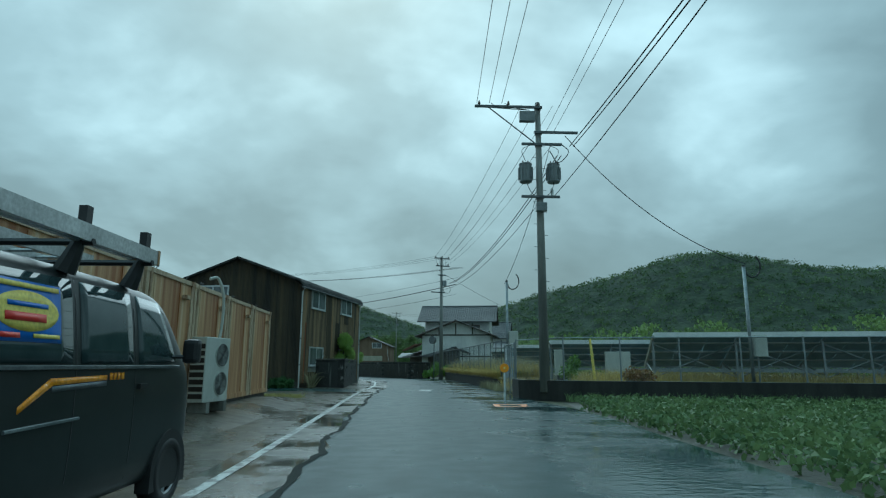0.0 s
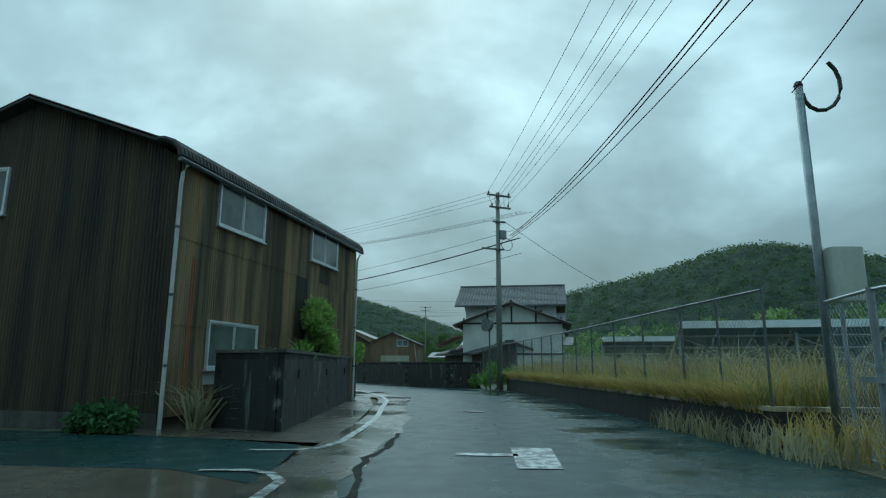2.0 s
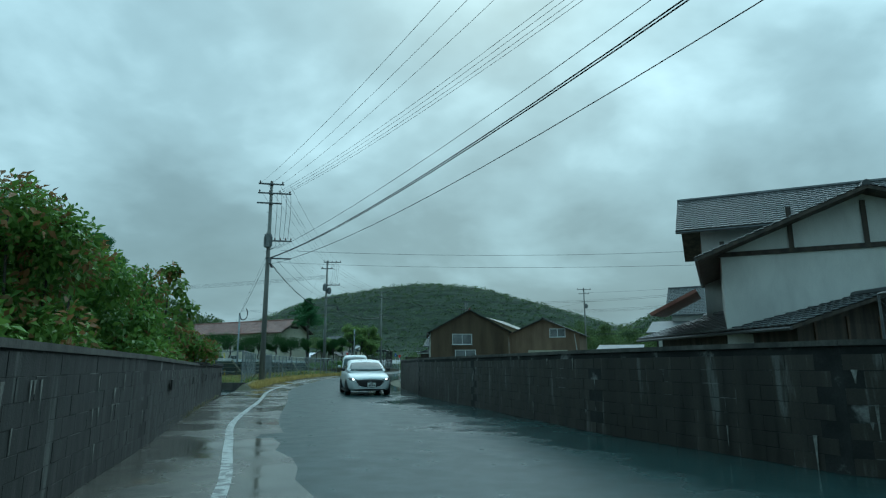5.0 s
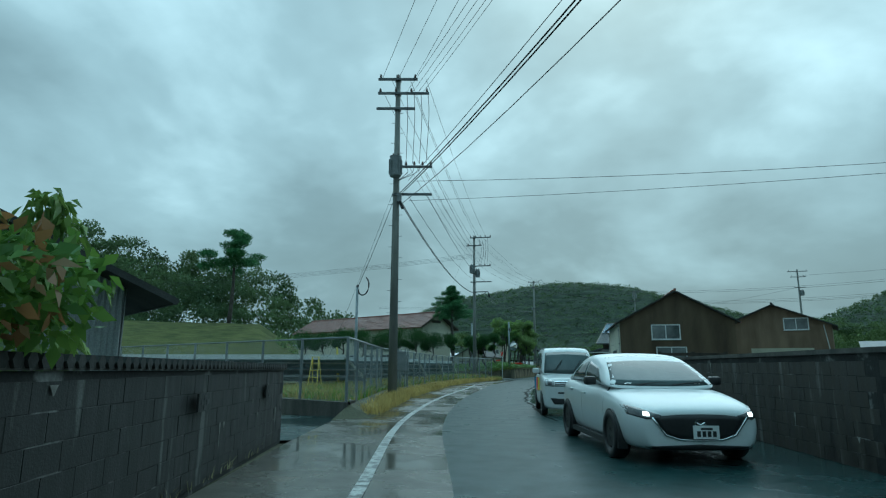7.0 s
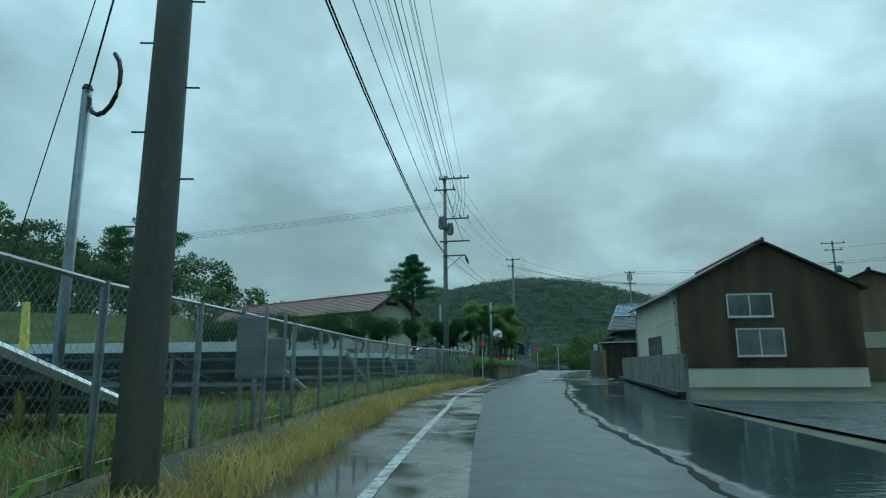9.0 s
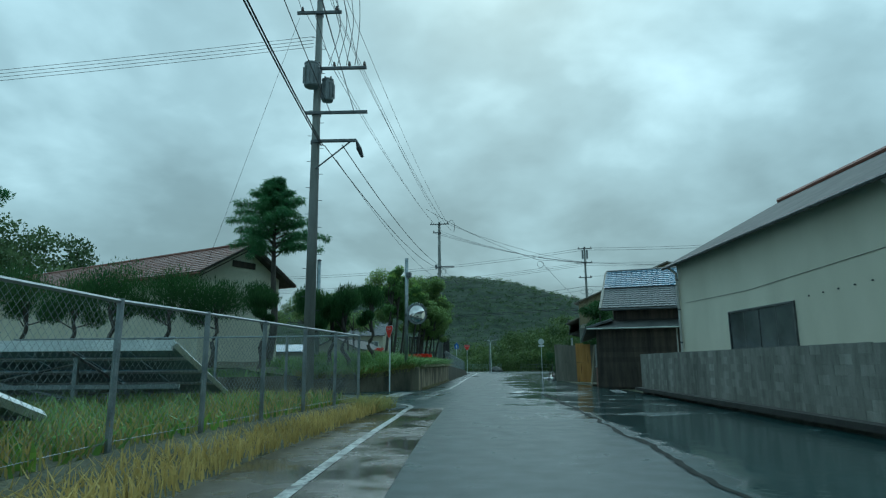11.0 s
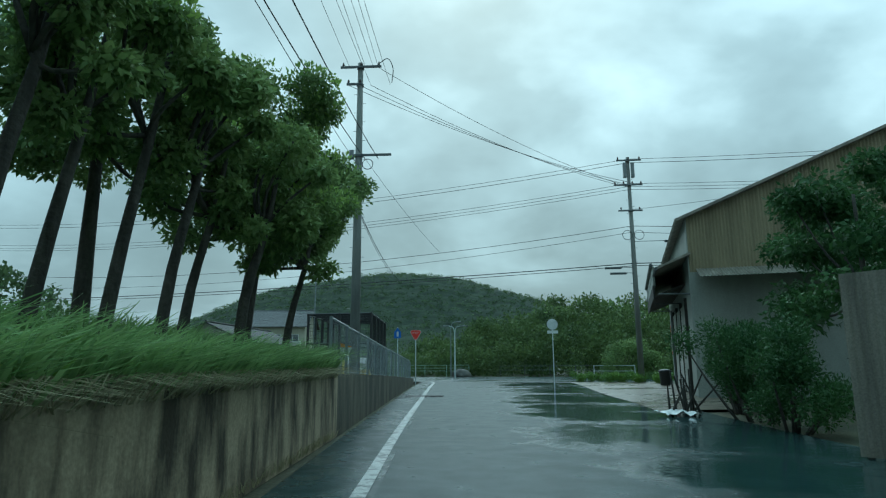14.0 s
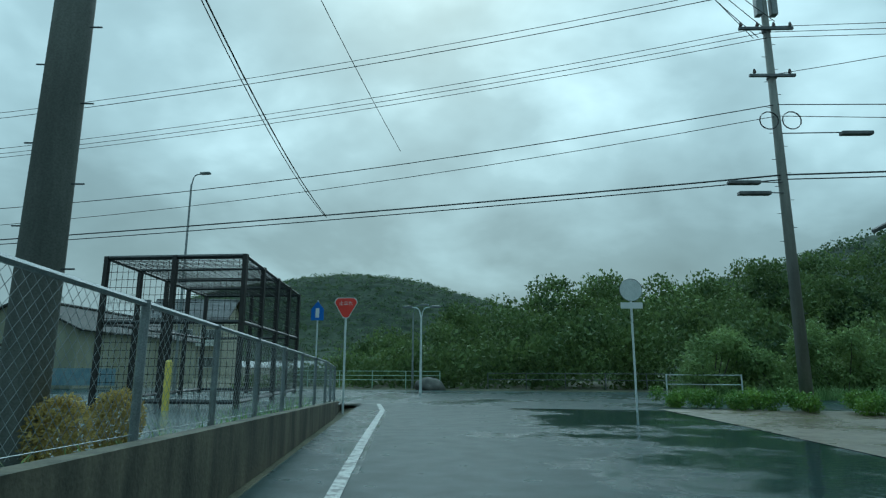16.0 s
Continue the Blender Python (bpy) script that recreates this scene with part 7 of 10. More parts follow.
pipe_rail(-58, 187.0, -47.4, 186.6, 1.05, 3, 5, rail_green, "pale green pipe barrier beyond the cross road")
pipe_rail(-44.5, 186.5, -31, 186.0, 0.95, 2, 6, galv_dark, "dull pipe barrier along the wood")
pipe_rail(-36.3, 176.6, -33.5, 176.2, 1.0, 2, 1, white_pole, "short white pipe barrier by the verge")
bm = bmesh.new()
bmesh.ops.create_icosphere(bm, subdivisions=3, radius=0.9)
for v in bm.verts:
    v.co = v.co * (1 + 0.25 * noise.noise(v.co * 1.3))
    v.co.z = max(-0.2, v.co.z * 0.6)
boulder = single("boulder", bm, conc_dark, "large weathered garden rock by the crossing", "rock", smooth=True)
boulder.location = (-47.6, 184.5, 0.15)


def street_lamp(x, y, h, arms, coat=None):
    root = thing("street_lamp", x, y, 0, 0, label="slim pale street lamp with a curved head", category="street lamp", group="street lamps")
    part("pole", T([(0, 0, 0), (0, 0, h - 0.5)], [0.07, 0.045], 10), coat or galv, root)
    for s in arms:
        part("arm", T(smooth_line([(0, 0, h - 0.6), (0.15 * s, 0, h - 0.1), (0.6 * s, 0, h)], 4), 0.03, 6), coat or galv, root)
        part("lamp_head", B(min(0.45 * s, 0.95 * s), -0.1, h - 0.05, max(0.45 * s, 0.95 * s), 0.1, h + 0.06, bevel=0.03), trafo_grey, root)


street_lamp(-47.2, 179.5, 4.2, (-1, 1), white_pole)
street_lamp(-58.0, 176.0, 10.5, (1,))
street_lamp(-49.0, 186.2, 5.0, (1,))

cage = thing("bicycle_cage", -48.6, 162.6, 0.2, 0, label="dark steel mesh cage behind the park fence", category="cage")
foot = [(-0.55, 2.3), (-2.6, 11.0), (-6.6, 10.8), (-4.5, 2.1)]
for a, b in zip(foot, foot[1:] + foot[:1]):
    A, Bq = Vector((*a, 0)), Vector((*b, 0))
    n = max(2, round((Bq - A).length / 2))
    for i in range(n):
        p = A.lerp(Bq, i / n)
        part("post", B(p.x - 0.06, p.y - 0.06, 0, p.x + 0.06, p.y + 0.06, 4.0), car_trim, cage)
    for z in (0.15, 2.2, 3.95):
        part("rail", T([A + Vector((0, 0, z)), Bq + Vector((0, 0, z))], 0.055, 4), car_trim, cage)
bm = bmesh.new()
A, Bq, C, D = (Vector((*p, 3.97)) for p in foot)
for i in range(41):
    t = i / 40
    tube(bm, [A.lerp(Bq, t), D.lerp(C, t)], 0.012, 3)
for i in range(17):
    t = i / 16
    tube(bm, [A.lerp(D, t), Bq.lerp(C, t)], 0.012, 3)
part("roof_mesh", bm, car_trim, cage)
for i in range(5):
    t = i / 4
    part("roof_beam", T([A.lerp(Bq, t), D.lerp(C, t)], 0.05, 4), car_trim, cage)
for (p, q, nn) in ((A, Bq, 60), (A, D, 24)):
    bm = bmesh.new()
    for i in range(nn):
        t = i / nn
        a = p.lerp(q, t)
        tube(bm, [Vector((a.x, a.y, 0.1)), Vector((a.x, a.y, 3.95))], 0.008, 3)
    for k in range(18):
        z = 0.2 + k * 0.21
        tube(bm, [Vector((p.x, p.y, z)), Vector((q.x, q.y, z))], 0.008, 3)
    part("side_mesh", bm, car_trim, cage)

# ---- trees, shrubs, grass ----
def trunk(root, pts, r0, r1, n=8, name="trunk"):
    k = len(pts)
    line = smooth_line(pts, 3)
    rs = [r0 + (r1 - r0) * i / (len(line) - 1) for i in range(len(line))]
    return part(name, tube(bmesh.new(), line, rs, n), bark, root, smooth=True)


def clipped_tree(x, y, z, h, seed, group="clipped trees along the bank", wide=0.75):
    """Bare bent trunk, dense clipped needle crown with shoots on top."""
    g = np.random.default_rng(seed)
    root = thing("clipped_tree", x, y, z, 0, label="clipped juniper with a bare bent trunk and dark dense crown", category="tree", group=group)
    lx, ly = g.normal(size=2) * 0.16
    top = h * 0.72
    trunk(root, [(0, 0, -0.2), (lx * 0.5 + 0.10, ly * 0.5, h * 0.13), (lx * 1.2 - 0.10, ly, h * 0.27), (lx + 0.09, ly + 0.05, h * 0.40), (lx, ly * 1.5, h * 0.55), (lx, ly * 1.5, top)], 0.11, 0.06)
    cs, rs = [], []
    for i in range(5):
        a = g.random() * 6.28
        d = wide * 0.45 * g.random()
        c = (lx + d * math.cos(a), ly + d * math.sin(a), h * (0.74 + 0.2 * g.random()))
        trunk(root, [(lx, ly, h * 0.5 + 0.08 * i), ((lx + c[0]) / 2 + 0.08, (ly + c[1]) / 2, c[2] - 0.3), c], 0.035, 0.015, 5, "limb")
        cs.append(c)
        rs.append((wide * 0.66, wide * 0.66, wide * 0.5))
    for i in range(2):
        a = g.random() * 6.28
        c = (lx + wide * 0.5 * math.cos(a), ly + wide * 0.5 * math.sin(a), h * (0.58 + 0.06 * i))
        trunk(root, [(lx, ly, h * 0.45), (c[0], c[1], c[2] - 0.1), c], 0.03, 0.015, 5, "limb")
        cs.append(c)
        rs.append((wide * 0.3, wide * 0.3, wide * 0.24))
    q = leaves(cs, rs, 1150, 0.115, seed, shell=0.3, droop=-0.9, ratio=0.24, up=0.8, face=0.2)
    mesh_part("crown", quads_mesh("crown", q), leaf_hedge, root)
    return root


def leafy_tree(x, y, z, h, spread, seed, mat_l=None, leaf=0.17, clumps=16, per=330, base=0.45, lean=(0, 0), label="evergreen broadleaf tree with a dark straight trunk", group="", r=0.11, flat_top=1.0, light=None, extra=()):
    g = np.random.default_rng(seed)
    root = thing("tree", x, y, z, 0, label=label, category="tree", group=group)
    tx, ty = lean
    trunk(root, [(0, 0, -0.3), (tx * 0.3 + g.normal() * 0.05, ty * 0.3, h * 0.3), (tx * 0.7, ty * 0.7, h * 0.6), (tx, ty, h * 0.9)], r, r * 0.35)
    cs, rs = [], []
    for i in range(clumps):
        a, u = g.random() * 6.28, g.random()
        zz = h * (base + (1 - base) * u)
        w = spread * (0.25 + 0.75 * math.sqrt(g.random())) * (1.0 - 0.5 * abs(u - 0.35)) * flat_top
        c = (tx * zz / h + w * math.cos(a), ty * zz / h + w * math.sin(a), zz)
        k = spread * (0.26 + 0.2 * g.random())
        cs.append(c)
        rs.append((k, k, k * 0.7))
        if i % 2 == 0:
            trunk(root, [(tx * 0.6, ty * 0.6, h * min(0.6, base + 0.1)), (c[0] * 0.5, c[1] * 0.5, (zz + h * base) / 2), c], r * 0.4, 0.015, 5, "limb")
    for c in extra:
        trunk(root, [(tx * 0.6, ty * 0.6, h * 0.6), (c[0] * 0.6, c[1] * 0.6, c[2] * 0.9), c[:3]], r * 0.35, 0.02, 5, "limb")
        cs.append(c[:3])
        rs.append((c[3], c[3], c[3] * 0.6))
    q = leaves(cs, rs, per, leaf, seed, shell=0.35, droop=0.25, ratio=0.5, up=0.25)
    mesh_part("crown", quads_mesh("crown", q), mat_l or leaf_wood, root)
    if light:
        top = sorted(zip(cs, rs), key=lambda p: -p[0][2])[:clumps // 2]
        q = leaves([(c[0], c[1], c[2] + 0.1) for c, _ in top], [k for _, k in top], per // 4, leaf * 0.9, seed + 1, shell=0.8, droop=0.0, ratio=0.5, up=0.8)
        mesh_part("young_leaves", quads_mesh("young_leaves", q), light, root, "fresh lighter leaves")
    return root


def shrub(x, y, z, clumps, per, leaf, mat_l, label, name="shrub", seed=1, ratio=0.5, droop=0.3, stems=True, shell=0.35, extra=None):
    """clumps: (dx, dy, dz, radius)."""
    root = thing(name, x, y, z, 0, label=label, category="shrub")
    cs, rs = [c[:3] for c in clumps], [(c[3], c[3], c[3] * 0.9) for c in clumps]
    mesh_part("foliage", quads_mesh("foliage", leaves(cs, rs, per, leaf, seed, shell=shell, droop=droop, ratio=ratio, up=0.3)), mat_l, root)
    if extra:
        mesh_part("tinted_foliage", quads_mesh("tinted_foliage", leaves(cs[::2], rs[::2], per // 3, leaf, seed + 7, shell=0.85, droop=droop, ratio=ratio)), extra, root, "rust-tinted leaves")
    if stems:
        for c in clumps[::2]:
            trunk(root, [(c[0] * 0.3, c[1] * 0.3, -0.1), (c[0] * 0.7, c[1] * 0.7, c[2] * 0.5), c[:3]], 0.035, 0.012, 5, "stem")
    return root


# shrubs by the workshop
g = np.random.default_rng(15)
cl = []
for k in range(26):
    u = g.random() ** 1.2
    w = 0.88 * (1 - u) ** 0.6 + 0.1
    ang = g.random() * 6.28
    cl.append((w * math.cos(ang) * 0.34 + 0.32, w * math.sin(ang) * 1.4 + 0.1, 1.1 + 1.6 * u, 0.26 + 0.14 * g.random()))
shrub(-4.35, 38.6, 0.2, cl, 620, 0.13, leaf_light, "bright green feathery shrub behind the block wall", ratio=0.24, droop=-0.2, seed=11, shell=0.5)
shrub(-3.75, 43.6, 0.2, [(0, 0, 1.4, 0.3), (0.05, 0.3, 1.7, 0.22)], 500, 0.10, leaf_light, "small light green shrub by the drainpipe", ratio=0.3, seed=12)
shrub(-6.3, 32.1, 0.0, [(0, 0, 0.25, 0.35), (0.4, -0.15, 0.2, 0.3), (-0.45, 0.1, 0.2, 0.28)], 500, 0.13, leaf_hedge, "low dark leafy plant at the workshop corner", seed=13, stems=False)
g = np.random.default_rng(21)
p = np.column_stack([-4.95 + g.normal(size=70) * 0.1, 32.95 + g.normal(size=70) * 0.1, np.zeros(70)])
me = quads_mesh("fronds", blades(p, 0.95, 0.022, 22, 0.75))
tagged(mesh_part("flax_clump", me, grass_straw), "clump of long pale strap-like leaves by the wall", "plant", kind="stuff")
p = np.column_stack([-3.6 + g.normal(size=25) * 0.15, 35.3 + g.normal(size=25) * 0.25, np.full(25, 1.1)])
tagged(mesh_part("flax_clump", quads_mesh("fronds", blades(p, 0.8, 0.02, 23, 0.9)), grass_green), "long bent leaves hanging over the block wall", "plant", kind="stuff")

# hedge of big bushes behind the left wall
spots = [(-8.6, 52.6, 2.9), (-10.3, 54.9, 3.7), (-11.6, 57.0, 4.0), (-12.9, 59.1, 3.3)]
for i, (x, y, h) in enumerate(spots):
    g = np.random.default_rng(40 + i)
    cl = []
    for k in range(16):
        u = g.random()
        cl.append((g.normal() * 0.55 - 0.35, g.normal() * 0.75, 1.0 + (h - 1.35) * u, 0.40 + 0.2 * g.random()))
    shrub(x - 0.35, y + 0.2, 0.0, cl, 560, 0.135, leaf_bush, "dense tall bush with glossy leaves behind the block wall", name="bush", seed=50 + i, ratio=0.42, extra=leaf_bush_red if i in (1, 3, 4) else None)
shrub(-14.4, 61.75, 0.0, [(0.1, 0.2, 1.5, 0.4), (-0.2, -0.2, 1.9, 0.42), (0.2, 0.3, 2.3, 0.4), (-0.1, 0.1, 2.7, 0.4), (0.1, -0.3, 3.0, 0.36), (0.15, 0.35, 3.3, 0.3), (0.1, 0.2, 3.7, 0.22), (0.3, 0.7, 2.7, 0.3)], 80, 0.17, leaf_big, "fig tree with big lobed leaves leaning over the block wall", name="fig_tree", seed=80, ratio=0.72, droop=0.5, shell=0.3, extra=leaf_bush_red)
for i, (x, y, h) in enumerate(((-14.9, 63.3, 2.5), (-15.6, 64.5, 2.2))):
    g = np.random.default_rng(85 + i)
    cl = [(g.normal() * 0.35 - 0.2, g.normal() * 0.5, 0.9 + (h - 1.2) * g.random(), 0.36) for k in range(10)]
    shrub(x - 0.2, y + 0.1, 0.0, cl, 330, 0.12, leaf_bush, "tangled bush with rusty leaves behind the block wall", name="bush", seed=95 + i, ratio=0.5, extra=leaf_bush_red)
shrub(-16.85, 66.1, 0.0, [(0.0, 0.1, 1.35, 0.22), (-0.15, -0.1, 1.65, 0.24), (-0.1, 0.0, 1.95, 0.24), (-0.1, 0.1, 2.3, 0.2), (-0.25, -0.2, 1.2, 0.26), (-0.2, 0.05, 2.55, 0.16)], 95, 0.12, leaf_big, "young tree with broad drooping leaves over the wall", name="young_tree", seed=81, ratio=0.5, droop=0.9, shell=0.3)
shrub(-15.6, 84.2, 0.0, [(0, 0, 0.35, 0.3), (-0.3, 0.5, 0.5, 0.34), (0.1, 0.9, 0.4, 0.3)], 420, 0.09, leaf_hedge, "low dark bush by the slatted gate", seed=94)
shrub(1.5, 55.6, 0.0, [(0, 0, 0.5, 0.5), (0.9, -1.0, 0.7, 0.5), (-0.6, 0.8, 0.4, 0.4), (0.4, -0.4, 1.1, 0.5), (1.4, -1.6, 0.9, 0.4)], 500, 0.12, leaf_bush, "weeds round the foot of the utility pole", seed=91)
shrub(6.4, 23.6, 0.55, [(0.6, 0, 0.4, 0.35), (0.9, 0.3, 0.8, 0.25)], 300, 0.13, leaf_bush, "leafy weed behind the fence", seed=92)
shrub(9.0, 22.0, 0.6, [(0, 0, 0.25, 0.35), (0.5, 0, 0.2, 0.3)], 400, 0.13, leaf_bush_red, "red-brown dying weeds on the wall", seed=93)

# cedar beside the school
cedar = thing("cedar", -45.4, 125.4, 1.4, 0, label="tall cedar with layered dark branches and a leaning trunk", category="tree")
trunk(cedar, [(0, 0, -0.3), (0.25, 0.1, 1.8), (0.05, 0.2, 3.6), (-0.1, 0.3, 6.0), (-0.2, 0.4, 9.2)], 0.22, 0.05)
g = np.random.default_rng(5)
cs, rs = [], []
for k in range(44):
    u = k / 43
    zz = 5.2 + 3.9 * u
    ang = k * 2.4 + g.normal() * 0.3
    w = (0.25 + 3.1 * (1 - u) ** 0.95 * min(1.0, 0.62 + 2.0 * u)) * (0.55 + 0.55 * g.random())
    tip = Vector((w * math.cos(ang) - 0.15, 0.3 + w * math.sin(ang), zz + 0.12 * w))
    trunk(cedar, [(-0.1, 0.3, zz - 0.2), (tip.x * 0.5, tip.y * 0.5 + 0.15, zz + 0.16 * w), tuple(tip)], 0.045, 0.01, 5, "limb")
    for j in range(6):
        f = 0.30 + 0.15 * j
        cs.append((tip.x * f - 0.1 * (1 - f), 0.3 + (tip.y - 0.3) * f, zz + 0.2 * w * math.sin(f * 2.0) - 0.05 + g.normal() * 0.04))
        r = 0.34 - 0.03 * j
        rs.append((r, r, 0.13))
mesh_part("needles", quads_mesh("needles", leaves(cs, rs, 135, 0.21, 6, shell=0.2, droop=0.45, ratio=0.13, up=0.0, face=0.15)), leaf_pine, cedar)

# clipped junipers on the bank
row = [(-40.3, 126.5), (-40.9, 125.2), (-41.9, 124.7), (-42.4, 124.0), (-44.3, 123.1), (-46.2, 122.3), (-47.9, 121.3), (-49.8, 120.6), (-51.8, 119.8), (-53.6, 119.1), (-55.6, 118.3), (-57.6, 117.4), (-59.6, 116.6)]
for i, (x, y) in enumerate(row):
    clipped_tree(x, y, bank_z(x, y) - 0.1 if i < 5 else 1.3, 3.55 + 0.3 * math.sin(i * 2.1), 100 + i, wide=0.95 if i < 5 else 1.9)
# slim dark row along the road on the bank, leaning over the grass
for i in range(13):
    y = 130.0 + i * 0.9
    x = -41.25 - 0.10 * (y - 130) + 0.25 * math.sin(i * 2.7)
    leafy_tree(x, y, bank_z(x, y), 4.9 - 0.13 * i + 0.3 * math.sin(i * 1.9), 0.62 + 0.03 * i, 200 + i, leaf=0.10, clumps=13, per=520, base=0.55, lean=(0.45, 0.25), r=0.085, group="trees along the bank", light=leaf_light if i % 3 == 0 else None, mat_l=leaf_hedge_light if i < 5 else leaf_wood)
leafy_tree(-43.5, 141.6, 1.05, 6.0, 1.7, 230, leaf=0.125, clumps=26, per=800, base=0.42, r=0.19, lean=(0.2, 0.9), label="large spreading evergreen tree over the fence", group="trees along the bank", light=leaf_light, extra=((0.9, 2.3, 4.6, 0.7), (1.15, 2.9, 4.5, 0.6), (0.5, 2.6, 4.9, 0.8), (0.2, 1.9, 4.2, 0.7), (-0.1, 3.6, 3.6, 0.55), (-0.2, 4.2, 3.5, 0.45), (-0.8, 3.9, 3.5, 0.55)))
leafy_tree(-44.6, 138.9, 1.25, 6.0, 1.7, 231, leaf=0.125, clumps=22, per=760, base=0.5, r=0.15, group="trees along the bank", light=leaf_light)
for i, (x, y) in enumerate(((-44.9, 133.6), (-46.6, 136.2), (-45.6, 130.6), (-48.4, 133.8))):
    leafy_tree(x, y, 1.3, 3.2 + 0.3 * i, 1.3, 232 + i, mat_l=leaf_wood, leaf=0.11, clumps=13, per=260, base=0.6, r=0.07, flat_top=1.25, label="light green tree with flat tiers of leaves")

# garden trees on the right near the shed
leafy_tree(-30.9, 145.6, 0, 5.4, 1.7, 240, leaf=0.16, clumps=20, per=420, base=0.4, r=0.1, mat_l=leaf_hedge, label="dark garden tree behind the tin fence")
leafy_tree(-29.8, 149.2, 0, 6.0, 1.8, 241, leaf=0.16, clumps=20, per=420, base=0.4, r=0.1, mat_l=leaf_hedge, label="dark garden tree beside the shed")
for i, (x, y, h) in enumerate(((-33.3, 143.3, 1.9), (-33.3, 145.2, 2.1), (-33.2, 147.3, 1.9), (-32.6, 149.0, 2.0))):
    g = np.random.default_rng(300 + i)
    cl = [(g.normal() * 0.4, g.normal() * 0.55, h * (0.22 + 0.75 * g.random()), 0.42) for _ in range(15)]
    shrub(x, y, 0, cl, 620, 0.08, leaf_hedge, "clipped dark garden hedge on bare stems", name="hedge", seed=310 + i, ratio=0.4, droop=0.0)
for i, (x, y) in enumerate(((-34.6, 177.6), (-32.8, 178.6), (-30.9, 178.2), (-28.8, 178.6), (-26.5, 179.5))):
    g = np.random.default_rng(330 + i)
    cl = [(g.normal() * 0.8, g.normal() * 0.6, 0.5 + 2.2 * g.random(), 0.7) for _ in range(9)]
    shrub(x, y, 0, cl, 420, 0.17, leaf_wood, "wild leafy bush at the edge of the wood", name="bush", seed=340 + i)


for i in range(7):
    g = np.random.default_rng(360 + i)
    x, y = -37.2 + i * 1.15, 171.2 - i * 0.62
    cl = [(g.normal() * 0.5, g.normal() * 0.3, 0.15 + 0.3 * g.random(), 0.28) for _ in range(7)]
    shrub(x, y, 0, cl, 260, 0.09, leaf_bush, "low ragged shrub at the edge of the forecourt", name="low_shrub", seed=365 + i, stems=False)


def wood(name, bumps, x0, x1, y0, y1, step, crown, per, leaf, seed, label, mat_l, z0=0.0, tall=0.75, even=0.0, upper=0.7, shell=0.6):
    """A stand of trees as one mass of leaf clumps of uneven height."""
    g = np.random.default_rng(seed)
    cs, rs = [], []
    x = x0
    while x < x1:
        y = y0
        while y < y1:
            px, py = x + g.normal() * step * 0.3, y + g.normal() * step * 0.3
            h = sum(a * math.exp(-(((px - cx) / sx) ** 2 + ((py - cy) / sy) ** 2)) for cx, cy, a, sx, sy in bumps)
            h *= 0.82 + 0.12 * even + (0.3 - 0.18 * even) * g.random()
            k = crown * (0.7 + 0.6 * g.random())
            zz = h
            while zz > z0:
                cs.append((px + g.normal() * 0.3 * k, py + g.normal() * 0.3 * k, zz - k * 0.6 + g.normal() * 0.12 * k))
                rs.append((k * (0.85 + 0.3 * g.random()), k * (0.85 + 0.3 * g.random()), k * tall))
                zz -= k * tall * 1.7
                k *= 1.08
                if py > y0 + step * 2.5 and zz < h - crown * 2.5:
                    break
            y += step
        x += step
    me = quads_mesh(name, leaves(cs, rs, per, leaf, seed, shell=shell, droop=0.0, ratio=0.7, up=0.45, upper=upper))
    return tagged(mesh_part(name, me, mat_l), label, "trees", kind="stuff")


wood("wood_edge", [(-42, 200, 5.2, 9, 14), (-30, 203, 6.8, 10, 14), (-17, 204, 6.4, 10, 16), (-5, 206, 6.6, 12, 18), (12, 208, 7.0, 16, 20), (40, 210, 8.5, 24, 22), (-52, 203, 3.2, 8, 12)], -58, 42, 189, 206, 2.8, 1.9, 400, 0.27, 400, "dense mixed evergreen wood beyond the cross road", leaf_grove, tall=0.85, upper=0.6, shell=0.4)
wood("wood_left", [(-210, 185, 31, 67, 38), (-149, 200, 15.5, 29, 29), (-268, 156, 34, 72, 43), (-114, 207, 7.5, 17, 20)], -330, -92, 152, 206, 6.0, 4.0, 250, 0.72, 401, "dark wooded rise behind the solar lot", leaf_hill, z0=2, tall=0.85, even=0.4, upper=0.6, shell=0.4)
bm = bmesh.new()
rows = []
for i in range(25):
    rows.append([])
    for j in range(15):
        az, d = radians(70 - 30 * i / 24), 54 + 76 * j / 14
        x, y = -12.8 - d * math.sin(az), 65 + d * math.cos(az)
        rows[-1].append(bm.verts.new((x, y, 0.2 + 9.5 * (j / 14) ** 1.2 * min(1.0, i / 3, (24 - i) / 5) + 0.3 * noise.noise((x * 0.2, y * 0.2, 0)))))
for r0, r1 in zip(rows, rows[1:]):
    for j in range(14):
        bm.faces.new((r0[j], r0[j + 1], r1[j + 1], r1[j]))
bmesh.ops.recalc_face_normals(bm, faces=bm.faces)
single("meadow_slope", bm, meadow, "grassy slope below the wood", "meadow", kind="structure", smooth=True)
pine = thing("pine", -113.5, 152.5, 9.0, 0, label="tall umbrella-shaped pine above the wood", category="tree")
trunk(pine, [(0, 0, 0), (0.6, 0, 9), (-0.4, 0.3, 21)], 0.5, 0.12)
g = np.random.default_rng(8)
cs = [(g.normal() * 2.9 * (1 - 0.75 * u), g.normal() * 2.9 * (1 - 0.6 * u), 12 + 9 * u) for u in g.random(26)]
mesh_part("needles", quads_mesh("needles", leaves(cs, [(2.0, 2.0, 0.7)] * 26, 520, 0.5, 9, shell=0.3, droop=0.0, ratio=0.3, up=0.6, face=0.3)), leaf_pine, pine)
